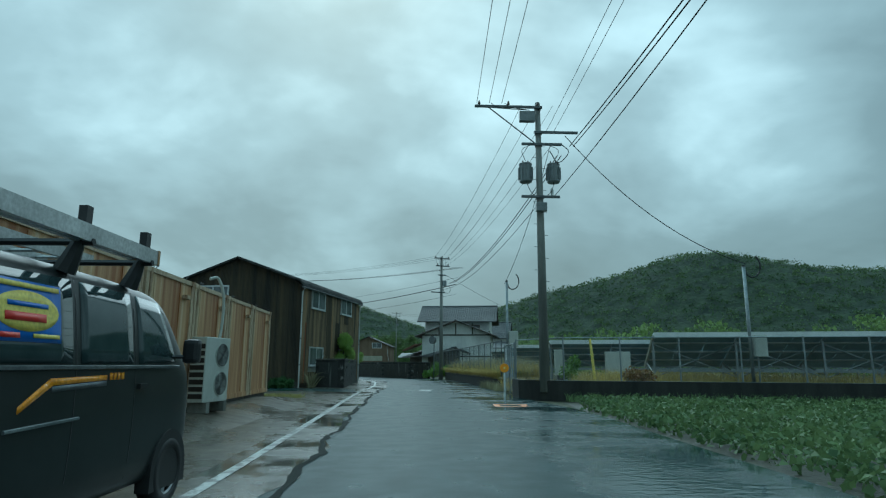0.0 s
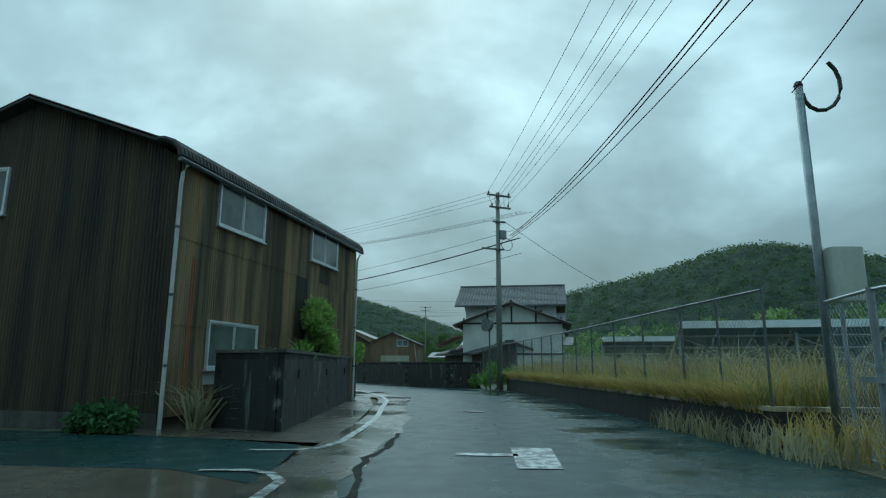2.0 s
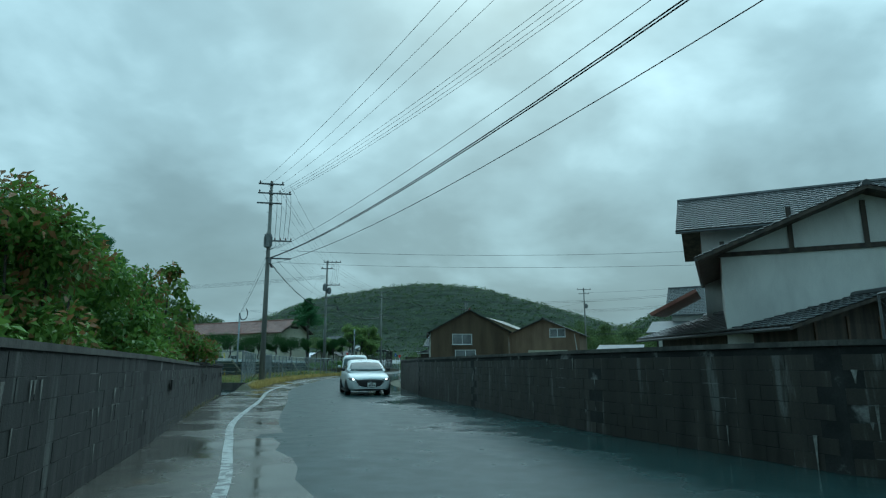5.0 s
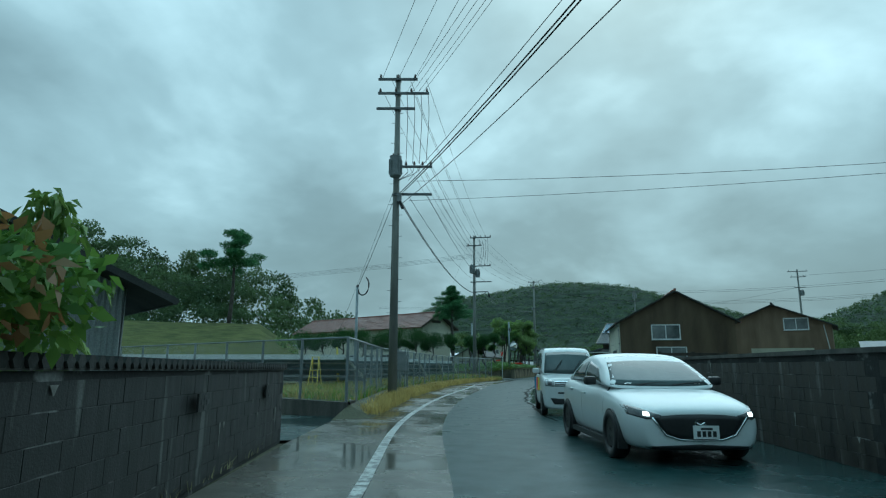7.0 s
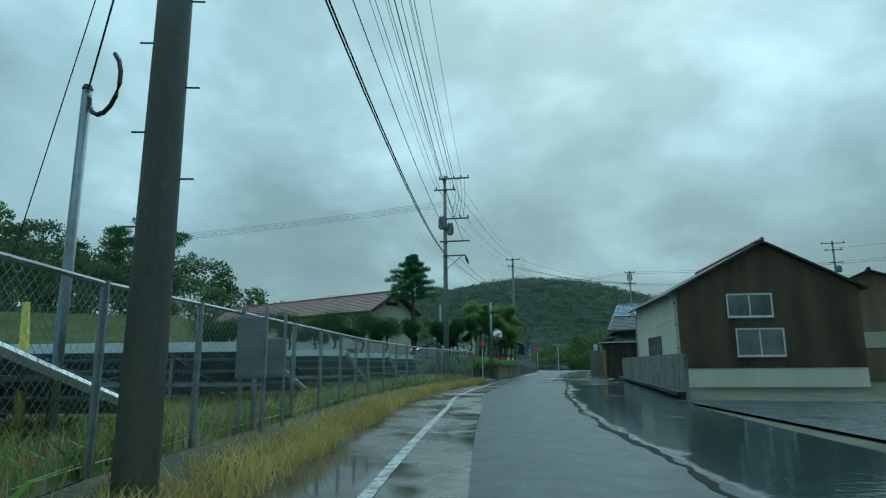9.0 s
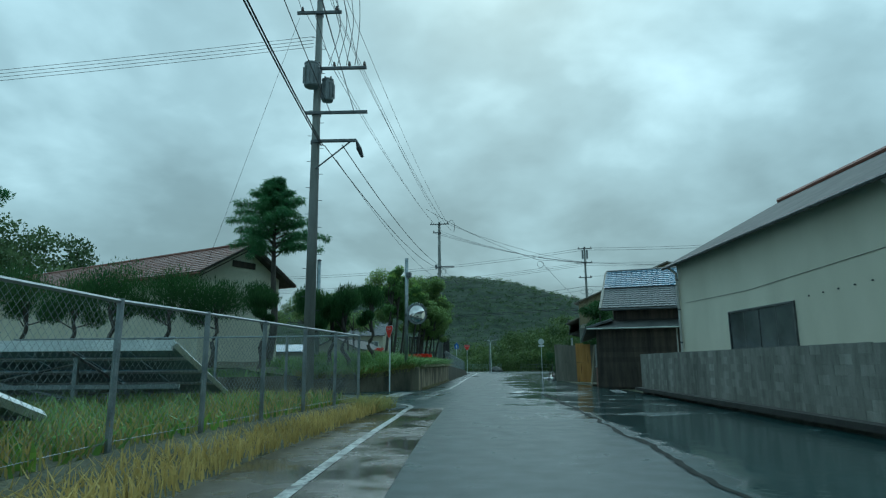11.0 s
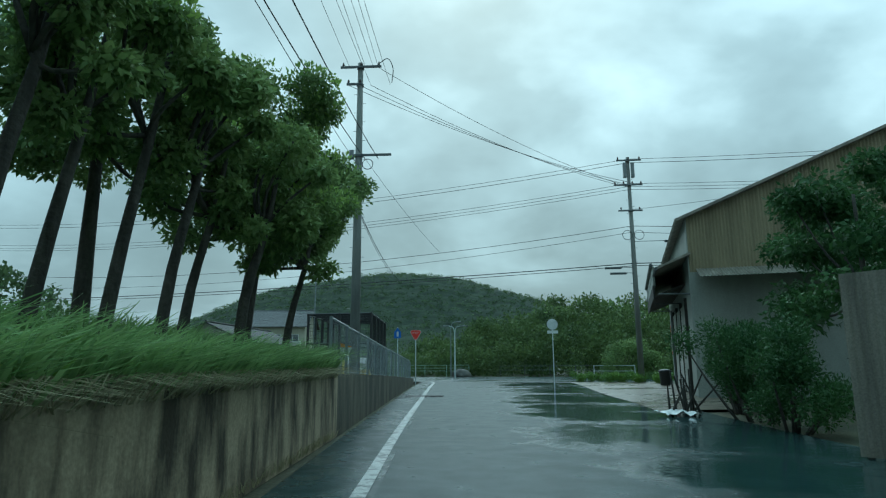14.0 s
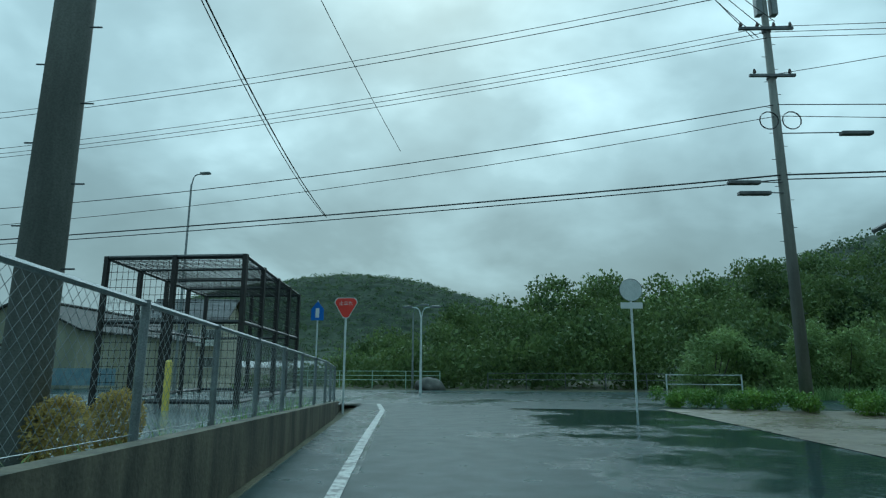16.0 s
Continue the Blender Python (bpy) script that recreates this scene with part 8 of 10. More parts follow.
wood("wood_village", [(-34, 225, 9, 20, 12), (-8, 240, 11, 30, 14)], -60, 30, 216, 250, 5.0, 3.0, 70, 0.8, 402, "evergreen wood behind the houses", leaf_wood)
wood("wood_school", [(-84, 146, 4.5, 10, 6), (-100, 142, 6, 14, 8)], -120, -76, 138, 152, 3.4, 2.0, 90, 0.5, 403, "trees behind the school building", leaf_wood)
wood("wood_lot", [(16, 82, 4.5, 8, 5), (34, 78, 6, 16, 6), (60, 70, 7, 20, 7)], 12, 80, 70, 88, 3.0, 1.8, 90, 0.5, 404, "trees along the far side of the solar lot", leaf_wood)

# grass and weeds
def grass(name, poly, n, z, height, width, material, seed, label, lean=0.35, bias=(0, 0, 0)):
    me = quads_mesh(name, blades(scatter(poly, n, z, seed), height, width, seed, lean, bias))
    return tagged(mesh_part(name, me, material), label, "grass", kind="stuff")


grass("yellow_grass", [(5.0, 30.8), (4.9, 33.5), (4.3, 41), (3.6, 47), (2.9, 54.0), (6.0, 55), (7.0, 47), (7.4, 40), (7.6, 31)], 11000, 0.5, 0.8, 0.010, grass_yellow, 501, "tall yellow seeding grass along the fence")
grass("seeding_grass", [(5.0, 30.8), (4.9, 33.5), (4.3, 41), (3.6, 47), (2.9, 54.0), (6.0, 55), (7.0, 47), (7.4, 40), (7.6, 31)], 4500, 0.5, 1.3, 0.009, grass_straw, 540, "sparse tall straw-coloured seed heads along the fence", lean=0.5)
grass("green_grass", [(5.0, 30.8), (4.9, 33.5), (4.3, 41), (3.6, 47), (2.9, 54.0), (4.0, 55), (5.0, 47), (5.6, 40), (6.6, 31)], 4500, 0.5, 0.6, 0.016, grass_olive, 541, "olive weeds at the foot of the fence", lean=0.6)
grass("yellow_grass", [(6.6, 22.3), (8.5, 24.5), (8.6, 30), (14, 29), (20, 21), (20, 19.3)], 9000, 0.5, 0.5, 0.006, grass_yellow, 502, "yellow and green weeds behind the lot wall")
grass("edge_grass", [(5.0, 31.0), (4.75, 33.6), (4.2, 40), (3.5, 47), (2.7, 54), (2.95, 54), (3.75, 47), (4.45, 40), (5.0, 33.6), (5.25, 31)], 5000, 0.52, 0.5, 0.010, grass_yellow, 530, "yellow grass drooping over the wall's edge", lean=0.7, bias=(-0.6, 0, 0))
grass("weeds", [(5.0, 24.8), (5.0, 30.6), (6.8, 30.6), (6.8, 24.8)], 1300, 0.1, 0.5, 0.012, grass_yellow, 503, "weeds at the lot entrance")
grass("weeds", [(4.55, 31), (4.7, 28.6), (5.3, 28.6), (5.2, 31), (4.7, 34), (4.2, 34)], 420, 0.0, 0.4, 0.012, grass_straw, 504, "weeds at the foot of the wall")
grass("weeds", [(6.4, 21.6), (40, 14.2), (40, 14.0), (6.4, 21.2)], 2500, -0.03, 0.3, 0.008, grass_green, 505, "weeds along the field edge")
verge = [(-21.2, 75.9), (-25.7, 83.6), (-30.8, 96), (-33.8, 105.5), (-35.2, 114.9), (-34.7, 115.0), (-32.8, 106.0), (-29.9, 96.6), (-24.5, 83.8), (-20.6, 76.0)]
grass("yellow_grass", verge, 9000, 0.06, 0.27, 0.011, grass_yellow, 506, "yellow grass on the verge under the fence")
inner = [(-21.6, 76.1), (-25.9, 83.7), (-31.0, 96.1), (-34.0, 105.6), (-35.4, 114.2), (-40, 113), (-38, 104), (-34.5, 95), (-30, 84), (-27, 77.5)]
grass("yellow_grass", inner, 6000, 0.26, 0.34, 0.011, grass_yellow, 507, "yellow grass inside the solar lot")
grass("weeds", [(-35.6, 115.7), (-34.7, 115.6), (-34.5, 113.6), (-35.7, 113.4)], 900, 0.05, 0.34, 0.012, grass_olive, 543, "weeds at the corner of the solar lot", lean=0.6)
grass("green_grass", inner, 9000, 0.26, 0.34, 0.012, grass_olive, 534, "green weeds along the lot fence")
grass("lot_weeds", inner, 4000, 0.26, 0.3, 0.03, leaf_bush, 535, "dark broad-leaved weeds in the solar lot", lean=0.6)
grass("green_grass", [(-36, 112), (-34, 104), (-33, 100), (-44, 100), (-50, 110)], 6000, 0.28, 0.4, 0.014, grass_green, 508, "green weeds inside the solar lot")
bank_edge = [(-41.6, 122.7), (-38.15, 126.5), (-39.8, 134), (-41.4, 141.3), (-44.6, 141.3), (-43.4, 133.5), (-41.6, 127.5), (-45, 124.5)]
grass("bank_grass", bank_edge, 9500, bank_z, 0.50, 0.019, grass_green, 509, "long wet green grass on the bank", lean=0.75, bias=(0.35, -0.1, 0))
grass("bank_weeds", bank_edge, 5200, bank_z, 0.4, 0.035, leaf_bush, 532, "dark broad-leaved weeds among the bank grass", lean=0.7, bias=(0.25, -0.2, 0))
grass("bank_weeds", [(-41.9, 122.4), (-38.1, 126.3), (-38.6, 126.9), (-42.4, 123.0)], 2600, bank_z, 0.36, 0.010, grass_olive, 533, "drooping weeds over the edge of the mossy wall", lean=0.8, bias=(0.5, -0.6, -0.2))
grass("hanging_grass", [(-38.05, 126.6), (-39.65, 133.9), (-41.2, 141.0), (-41.45, 141.0), (-39.95, 133.9), (-38.4, 126.7)], 2400, 0.98, 0.5, 0.018, grass_green, 531, "green grass hanging over the retaining wall", lean=0.6, bias=(0.85, -0.15, 0))
grass("dry_fringe", [(-38.0, 126.6), (-39.6, 133.9), (-41.15, 141.0), (-41.35, 141.0), (-39.8, 133.9), (-38.25, 126.7)], 2600, 0.97, 0.36, 0.009, grass_straw, 545, "dry brown grass drooping over the retaining wall", lean=0.7, bias=(0.9, 0.1, -0.55))
grass("bank_grass", [(-60, 116), (-42, 122.7), (-45, 124.8), (-62, 120)], 8000, 0.6, 0.45, 0.018, grass_green, 510, "grass in front of the school building")
grass("park_weeds", [(-41.7, 141.5), (-44.2, 152.5), (-47.0, 165), (-47.9, 165), (-45.0, 152.5), (-42.6, 141.5)], 700, 0.2, 0.4, 0.008, grass_green, 511, "weeds along the park fence")
grass("road_weeds", [(-38.3, 127.5), (-39.9, 134), (-41.4, 141), (-41.1, 141), (-39.6, 134), (-38.0, 127.5)], 2600, 0.0, 0.12, 0.007, grass_straw, 512, "dry weeds at the foot of the retaining wall")
grass("road_weeds", [(-10.1, 56.4), (-19.6, 71.3), (-19.3, 71.2), (-9.8, 56.3)], 900, 0.0, 0.12, 0.007, grass_straw, 513, "dry weeds at the foot of the block wall")
grass("yard_weeds", [(-4.6, 20.9), (-3.3, 21), (-2.9, 22.3), (-4.5, 23.0), (-6.2, 22)], 2600, 0.0, 0.16, 0.008, grass_olive, 514, "short weeds beside the containers")
grass("hill_meadow", [(-60, 112), (-100, 118), (-140, 130), (-80, 128)], 6000, 0.1, 0.8, 0.02, grass_green, 515, "green meadow behind the lot")
grass("crossing_weeds", [(-36, 177), (-34.5, 176), (-20, 177), (-20, 180), (-35, 180)], 5000, 0.0, 0.5, 0.012, grass_green, 516, "weeds at the wood's edge")
fp = np.concatenate([scatter([(6.1, 17.0), (6.1, 2), (12, 1), (17, 8), (17, 18.6), (6.8, 20.8)], 15000, -0.03, 520), scatter([(12, 1), (17, 8), (17, 18.6), (34, 15.2), (34, 6), (20, -4)], 7000, -0.03, 523)])
nf = len(fp)
cl = np.repeat(fp, 2, 0) + np.random.default_rng(521).normal(size=(2 * nf, 3)) * np.array((0.07, 0.07, 0.05)) + np.array((0, 0, 0.14))
me = quads_mesh("crop", leaves(cl, 0.05, 1, 0.11, 522, droop=0.4, ratio=0.85, up=0.4, face=0.4))
tagged(mesh_part("crop_leaves", me, crop_leaf), "low broad-leaved crop covering the field", "crop", kind="stuff")


def lilies(x, y, n, seed):
    g = np.random.default_rng(seed)
    z = bank_z(x, y)
    root = thing("spider_lilies", x, y, z, 0, label="clump of bright red spider lilies in the grass", category="flowers")
    bm = bmesh.new()
    cs = []
    for i in range(n):
        a, b = g.normal() * 0.22, g.normal() * 0.22
        tube(bm, [(a, b, -0.1), (a * 1.1, b * 1.1, 0.60)], 0.007, 4)
        cs.append((a * 1.1, b * 1.1, 0.62))
    part("stem", bm, grass_green, root)
    mesh_part("bloom", quads_mesh("bloom", leaves(cs, 0.05, 46, 0.10, seed, shell=0.3, droop=-0.2, ratio=0.16, up=0.4)), red_flower, root)["kind"] = "stuff"


lilies(-39.72, 131.8, 60, 1)
lilies(-40.9, 128.4, 6, 3)

# ---- vehicles and loose things ----
def loft(name, stations, material, parent, label="", sub=2, cap=True):
    """A body of mirrored half sections: (y, [(x, z), ...]) from the bottom's middle up to the top's middle."""
    bm = bmesh.new()
    rings = []
    for y, prof in stations:
        right = [bm.verts.new((x, y, z)) for x, z in prof]
        left = [r if abs(x) < 1e-6 else bm.verts.new((-x, y, z)) for r, (x, z) in zip(right, prof)]
        mid = [v for v in left[::-1] if v not in right]
        rings.append(right + mid)
    n = len(rings[0])
    for a, b in zip(rings, rings[1:]):
        for i in range(n):
            bm.faces.new((a[i], a[(i + 1) % n], b[(i + 1) % n], b[i]))
    if cap:
        bm.faces.new(rings[0][::-1])
        bm.faces.new(rings[-1])
    bmesh.ops.recalc_face_normals(bm, faces=bm.faces)
    ob = part(name, bm, material, parent, label, smooth=True)
    if sub:
        m = ob.modifiers.new("round", "SUBSURF")
        m.levels = m.render_levels = sub
    return ob


def wheel(parent, x, y, r, w, side, rim_mat, spokes=10):
    """side: +1 where the outer face looks to +x."""
    hub = thing("wheel", x, y, r)
    hub.parent = parent
    bm = bmesh.new()
    prof = [(-w / 2, r * 0.66), (-w / 2, r * 0.93), (-w * 0.36, r), (w * 0.36, r), (w / 2, r * 0.93), (w / 2, r * 0.66)]
    n = 36
    rings = [[bm.verts.new((px, pr * math.cos(6.2832 * i / n), pr * math.sin(6.2832 * i / n))) for px, pr in prof] for i in range(n)]
    for i in range(n):
        a, b = rings[i], rings[(i + 1) % n]
        for k in range(5):
            bm.faces.new((a[k], a[k + 1], b[k + 1], b[k]))
        bm.faces.new((a[5], a[0], b[0], b[5]))
    bmesh.ops.recalc_face_normals(bm, faces=bm.faces)
    part("tyre", bm, rubber, hub, smooth=True)
    o = side * w * 0.32
    bm = T([(o - side * 0.10, 0, 0), (o - side * 0.06, 0, 0)], r * 0.67, 24)
    part("disc", bm, car_trim, hub)
    bm = tube(bmesh.new(), [(o, r * 0.66 * math.cos(6.2832 * i / 24), r * 0.66 * math.sin(6.2832 * i / 24)) for i in range(25)], 0.02, 6, False)
    for k in range(spokes):
        a = 6.2832 * k / spokes
        tube(bm, [(o, 0.05 * math.cos(a), 0.05 * math.sin(a)), (o - side * 0.01, r * 0.65 * math.cos(a + 0.12), r * 0.65 * math.sin(a + 0.12))], [0.022, 0.016], 4)
    tube(bm, [(o - side * 0.03, 0, 0), (o + side * 0.015, 0, 0)], 0.055, 12)
    part("rim", bm, rim_mat, hub)
    return hub


def arch(parent, x, y, r, side):
    pts = [(x, y + r * math.cos(a), 0.30 + r * math.sin(a)) for a in [math.pi * i / 14 for i in range(15)]]
    bm = bmesh.new()
    c = [bm.verts.new((x, p[1], p[2])) for p in pts] + [bm.verts.new((x, y - r, 0.16)), bm.verts.new((x, y + r, 0.16))]
    f = bm.faces.new(c)
    ex = bmesh.ops.extrude_face_region(bm, geom=[f])
    for v in ex["geom"]:
        if isinstance(v, bmesh.types.BMVert):
            v.co.x -= side * 0.12
    bmesh.ops.recalc_face_normals(bm, faces=bm.faces)
    part("wheel_arch", bm, car_trim, parent)


lamp_on = bpy.data.materials.new("lit_headlamp")
lamp_on.use_nodes = True
lb = lamp_on.node_tree.nodes["Principled BSDF"]
lb.inputs["Base Color"].default_value = (0.9, 0.9, 0.85, 1)
lb.inputs["Emission Color"].default_value = (1.0, 0.96, 0.86, 1)
lb.inputs["Emission Strength"].default_value = 5.0
lamp_dark = mat("smoked_lamp_cover", (0.05, 0.055, 0.06), (0.09, 0.095, 0.10), scale=12, rough=0.05, bump=0.0, spec=0.8)
lamp_clear = mat("clear_lamp_cover", (0.30, 0.32, 0.33), (0.45, 0.47, 0.48), scale=12, rough=0.06, metal=0.6, bump=0.0)


def plate_on(parent, y, z, material, x=0.0):
    p = part("number_plate", B(x - 0.165, y - 0.012, z - 0.0825, x + 0.165, y, z + 0.0825), material, parent)
    part("lettering", B(x - 0.07, y - 0.015, z + 0.03, x + 0.08, y - 0.0125, z + 0.055), car_trim, p)
    for k in range(4):
        part("lettering", B(x - 0.12 + k * 0.067, y - 0.015, z - 0.055, x - 0.075 + k * 0.067, y - 0.0125, z + 0.015), car_trim, p)


def surface(*obs):
    """Search trees of the rounded bodies, for laying panes and trim onto them."""
    dg = bpy.context.evaluated_depsgraph_get()
    out = []
    for ob in obs:
        me = ob.evaluated_get(dg).to_mesh()
        out.append(BVHTree.FromPolygons([v.co.copy() for v in me.vertices], [list(f.vertices) for f in me.polygons]))
        ob.evaluated_get(dg).to_mesh_clear()
    return out


def patch(trees, low, high, axis, name, material, parent, label="", off=0.006, n=18, k=5, thick=0.02):
    """A skin laid on a body between two lines (a, z): axis 'f' from the front, 'r' and 'l' from the sides, 'b' from behind."""
    def at(line, t):
        t *= len(line) - 1
        i = min(int(t), len(line) - 2)
        return [line[i][j] + (line[i + 1][j] - line[i][j]) * (t - i) for j in (0, 1)]
    bm = bmesh.new()
    d = {"f": Vector((0, 1, 0)), "b": Vector((0, -1, 0)), "r": Vector((-1, 0, 0)), "l": Vector((1, 0, 0))}[axis]
    rows = []
    for j in range(k + 1):
        rows.append([])
        for i in range(n + 1):
            a, b = at(low, i / n), at(high, i / n)
            u, z = a[0] + (b[0] - a[0]) * j / k, a[1] + (b[1] - a[1]) * j / k
            o = Vector((u, 0, z)) - d * 4 if axis in "fb" else Vector((0, u, z)) - d * 4
            o = o if axis in "fb" else Vector((-d.x * 4, u, z))
            hits = [h for h in (t.ray_cast(o, d) for t in trees) if h[0] is not None]
            p = min((h[0] for h in hits), key=lambda q: (q - o).length) if hits else o + d * 3.4
            rows[-1].append(bm.verts.new(p - d * off))
    for r0, r1 in zip(rows, rows[1:]):
        for i in range(n):
            bm.faces.new((r0[i], r0[i + 1], r1[i + 1], r1[i]))
    bm.normal_update()
    if sum((f.normal.dot(d) for f in bm.faces)) > 0:
        bmesh.ops.reverse_faces(bm, faces=bm.faces)
    ob = part(name, bm, material, parent, label, smooth=True)
    m = ob.modifiers.new("thickness", "SOLIDIFY")
    m.thickness, m.offset = thick, -1
    return ob


# white hatchback, front at local -y
hatch = thing("hatchback", -14.0, 73.99, 0, 30.2, label="white hatchback with black grille and lit headlamps on the wet road", category="car")


def sec(w, zb, zm, zt, crown=0.03, tuck=0.93):
    return [(0, zb), (w * 0.8, zb), (w * tuck, zb + 0.05), (w, zm), (w * 0.985, (zm + zt) / 2 + 0.04), (w * 0.93, zt - 0.02), (w * 0.72, zt + crown * 0.6), (0, zt + crown)]


h_body = loft("body", [(-2.215, sec(0.66, 0.24, 0.42, 0.60)), (-2.20, sec(0.72, 0.21, 0.42, 0.66)), (-2.10, sec(0.80, 0.19, 0.44, 0.725)), (-1.92, sec(0.865, 0.18, 0.46, 0.775)), (-1.55, sec(0.895, 0.18, 0.5, 0.84)), (-1.0, sec(0.9, 0.18, 0.52, 0.93)),
              (-0.3, sec(0.9, 0.18, 0.52, 0.95)), (0.5, sec(0.9, 0.18, 0.54, 0.97)), (1.2, sec(0.905, 0.18, 0.56, 1.0)), (1.75, sec(0.89, 0.2, 0.58, 1.02)), (2.08, sec(0.82, 0.26, 0.6, 0.98)), (2.2, sec(0.66, 0.34, 0.58, 0.88))], car_white, hatch)


def cab(wb, zb, wt, zt):
    return [(0, zb), (wb, zb), ((wb * 0.55 + wt * 0.45), zb + (zt - zb) * 0.5), (wt, zt - 0.05), (wt * 0.8, zt - 0.005), (0, zt + 0.01)]


h_cab = loft("cabin", [(-1.16, cab(0.84, 0.90, 0.80, 0.93)), (-0.72, cab(0.86, 0.92, 0.75, 1.18)), (-0.2, cab(0.86, 0.93, 0.69, 1.42)), (0.25, cab(0.86, 0.94, 0.67, 1.48)), (0.9, cab(0.86, 0.95, 0.66, 1.46)),
               (1.4, cab(0.83, 0.97, 0.60, 1.37)), (1.85, cab(0.80, 0.98, 0.56, 1.2)), (2.1, cab(0.74, 0.95, 0.60, 1.0))], car_white, hatch)
h_skin = surface(h_body, h_cab)
patch(h_skin, [(-0.76, 0.985), (-0.38, 0.97), (0, 0.965), (0.38, 0.97), (0.76, 0.985)], [(-0.60, 1.385), (-0.30, 1.42), (0, 1.43), (0.30, 1.42), (0.60, 1.385)], "f", "windscreen", car_glass, hatch)
patch(h_skin, [(-0.66, 1.02), (0.66, 1.02)], [(-0.52, 1.28), (0.52, 1.28)], "b", "rear_window", car_glass, hatch)
for x in (-0.42, 0.12):
    part("wiper", T([(x, -1.10, 0.985), (x + 0.25, -1.02, 1.01), (x + 0.5, -1.0, 1.02)], 0.008, 5), car_trim, hatch)
for s, ax in ((1, "r"), (-1, "l")):
    patch(h_skin, [(-0.68, 1.0), (0.30, 1.0)], [(-0.30, 1.235), (0.30, 1.345)], ax, "side_window", car_glass, hatch)
    patch(h_skin, [(0.36, 1.0), (1.42, 1.055)], [(0.36, 1.345), (1.18, 1.255)], ax, "side_window", car_glass, hatch)
    mr = part("door_mirror", B(s * 0.88 if s > 0 else -1.06, -0.66, 0.97, 1.06 if s > 0 else -0.88, -0.50, 1.10, bevel=0.045), car_trim, hatch)
    part("door_handle", B(s * 0.89 - 0.015, 0.1, 0.80, s * 0.89 + 0.015, 0.3, 0.835, bevel=0.008), car_white, hatch)
    part("door_handle", B(s * 0.89 - 0.015, 1.0, 0.84, s * 0.89 + 0.015, 1.2, 0.875, bevel=0.008), car_white, hatch)
    for y in (0.33, -0.95):
        patch(h_skin, [(y, 0.3), (y + 0.008, 0.3)], [(y, 0.95), (y + 0.008, 0.95)], ax, "door_gap", car_trim, hatch, off=0.001, n=1, k=10)
    for y in (-1.34, 1.38):
        arch(hatch, s * 0.905, y, 0.365, s)
        wheel(hatch, s * 0.82, y, 0.325, 0.215, s, car_trim, 10)
    lamp = patch(h_skin, [(s * 0.50, 0.60), (s * 0.68, 0.585), (s * 0.84, 0.63)], [(s * 0.49, 0.635), (s * 0.68, 0.70), (s * 0.85, 0.755)], "f", "headlight", lamp_dark, hatch, off=0.008)
    patch(h_skin, [(s * 0.64, 0.628), (s * 0.71, 0.63)], [(s * 0.64, 0.672), (s * 0.71, 0.678)], "f", "lens", lamp_on, lamp, off=0.016, n=4, k=3)
    part("sill", B(min(s * 0.84, s * 0.9), -1.0, 0.16, max(s * 0.84, s * 0.9), 1.0, 0.24), car_trim, hatch)
    patch(h_skin, [(s * 0.60, 0.86), (s * 0.78, 0.84)], [(s * 0.60, 0.93), (s * 0.76, 0.91)], "b", "tail_light", sign_red, hatch, n=5, k=3)
grille = patch(h_skin, [(-0.44, 0.40), (-0.28, 0.345), (0, 0.33), (0.28, 0.345), (0.44, 0.40)], [(-0.60, 0.615), (-0.28, 0.645), (0, 0.65), (0.28, 0.645), (0.60, 0.615)], "f", "grille", car_trim, hatch, "black mesh grille", off=0.008)
part("badge", tube(bmesh.new(), [(0.07 * math.cos(a * 0.2618), -2.228, 0.535 + 0.052 * math.sin(a * 0.2618)) for a in range(25)], 0.007, 5, False), chrome, grille, "plain chrome badge")
part("badge_wing", T([(-0.05, -2.228, 0.55), (0, -2.23, 0.52), (0.05, -2.228, 0.55)], 0.008, 5), chrome, grille)
patch(h_skin, [(-0.62, 0.60), (-0.455, 0.385), (-0.28, 0.33), (0, 0.315), (0.28, 0.33), (0.455, 0.385), (0.62, 0.60)], [(-0.60, 0.615), (-0.44, 0.40), (-0.27, 0.345), (0, 0.33), (0.27, 0.345), (0.44, 0.40), (0.60, 0.615)], "f", "grille_trim", chrome, grille, off=0.014, k=2)
patch(h_skin, [(-0.60, 0.205), (0, 0.20), (0.60, 0.205)], [(-0.70, 0.25), (-0.4, 0.275), (0, 0.28), (0.4, 0.275), (0.70, 0.25)][::2], "f", "lower_intake", car_trim, hatch, off=0.008)
plate_on(hatch, -2.235, 0.43, plate_white, 0.06)

# white box-shaped minicar
minicar = thing("minicar", -17.40, 80.48, 0, 24.0, label="white box-shaped minicar with coloured lettering on its side", category="car")


def bsec(w, zb, zm, zt):
    return [(0, zb), (w * 0.85, zb), (w * 0.97, zb + 0.05), (w, zm), (w * 0.985, zt - 0.12), (w * 0.95, zt - 0.03), (w * 0.75, zt), (0, zt + 0.02)]


m_body = loft("body", [(-1.695, bsec(0.60, 0.22, 0.45, 0.74)), (-1.68, bsec(0.66, 0.18, 0.45, 0.86)), (-1.60, bsec(0.71, 0.17, 0.5, 0.95)), (-1.2, bsec(0.735, 0.17, 0.55, 1.02)), (-0.95, bsec(0.735, 0.17, 0.55, 1.06)),
              (0.2, bsec(0.737, 0.17, 0.55, 1.07)), (1.2, bsec(0.737, 0.17, 0.55, 1.07)), (1.6, bsec(0.72, 0.2, 0.55, 1.06)), (1.69, bsec(0.66, 0.26, 0.55, 1.0))], car_white, minicar)


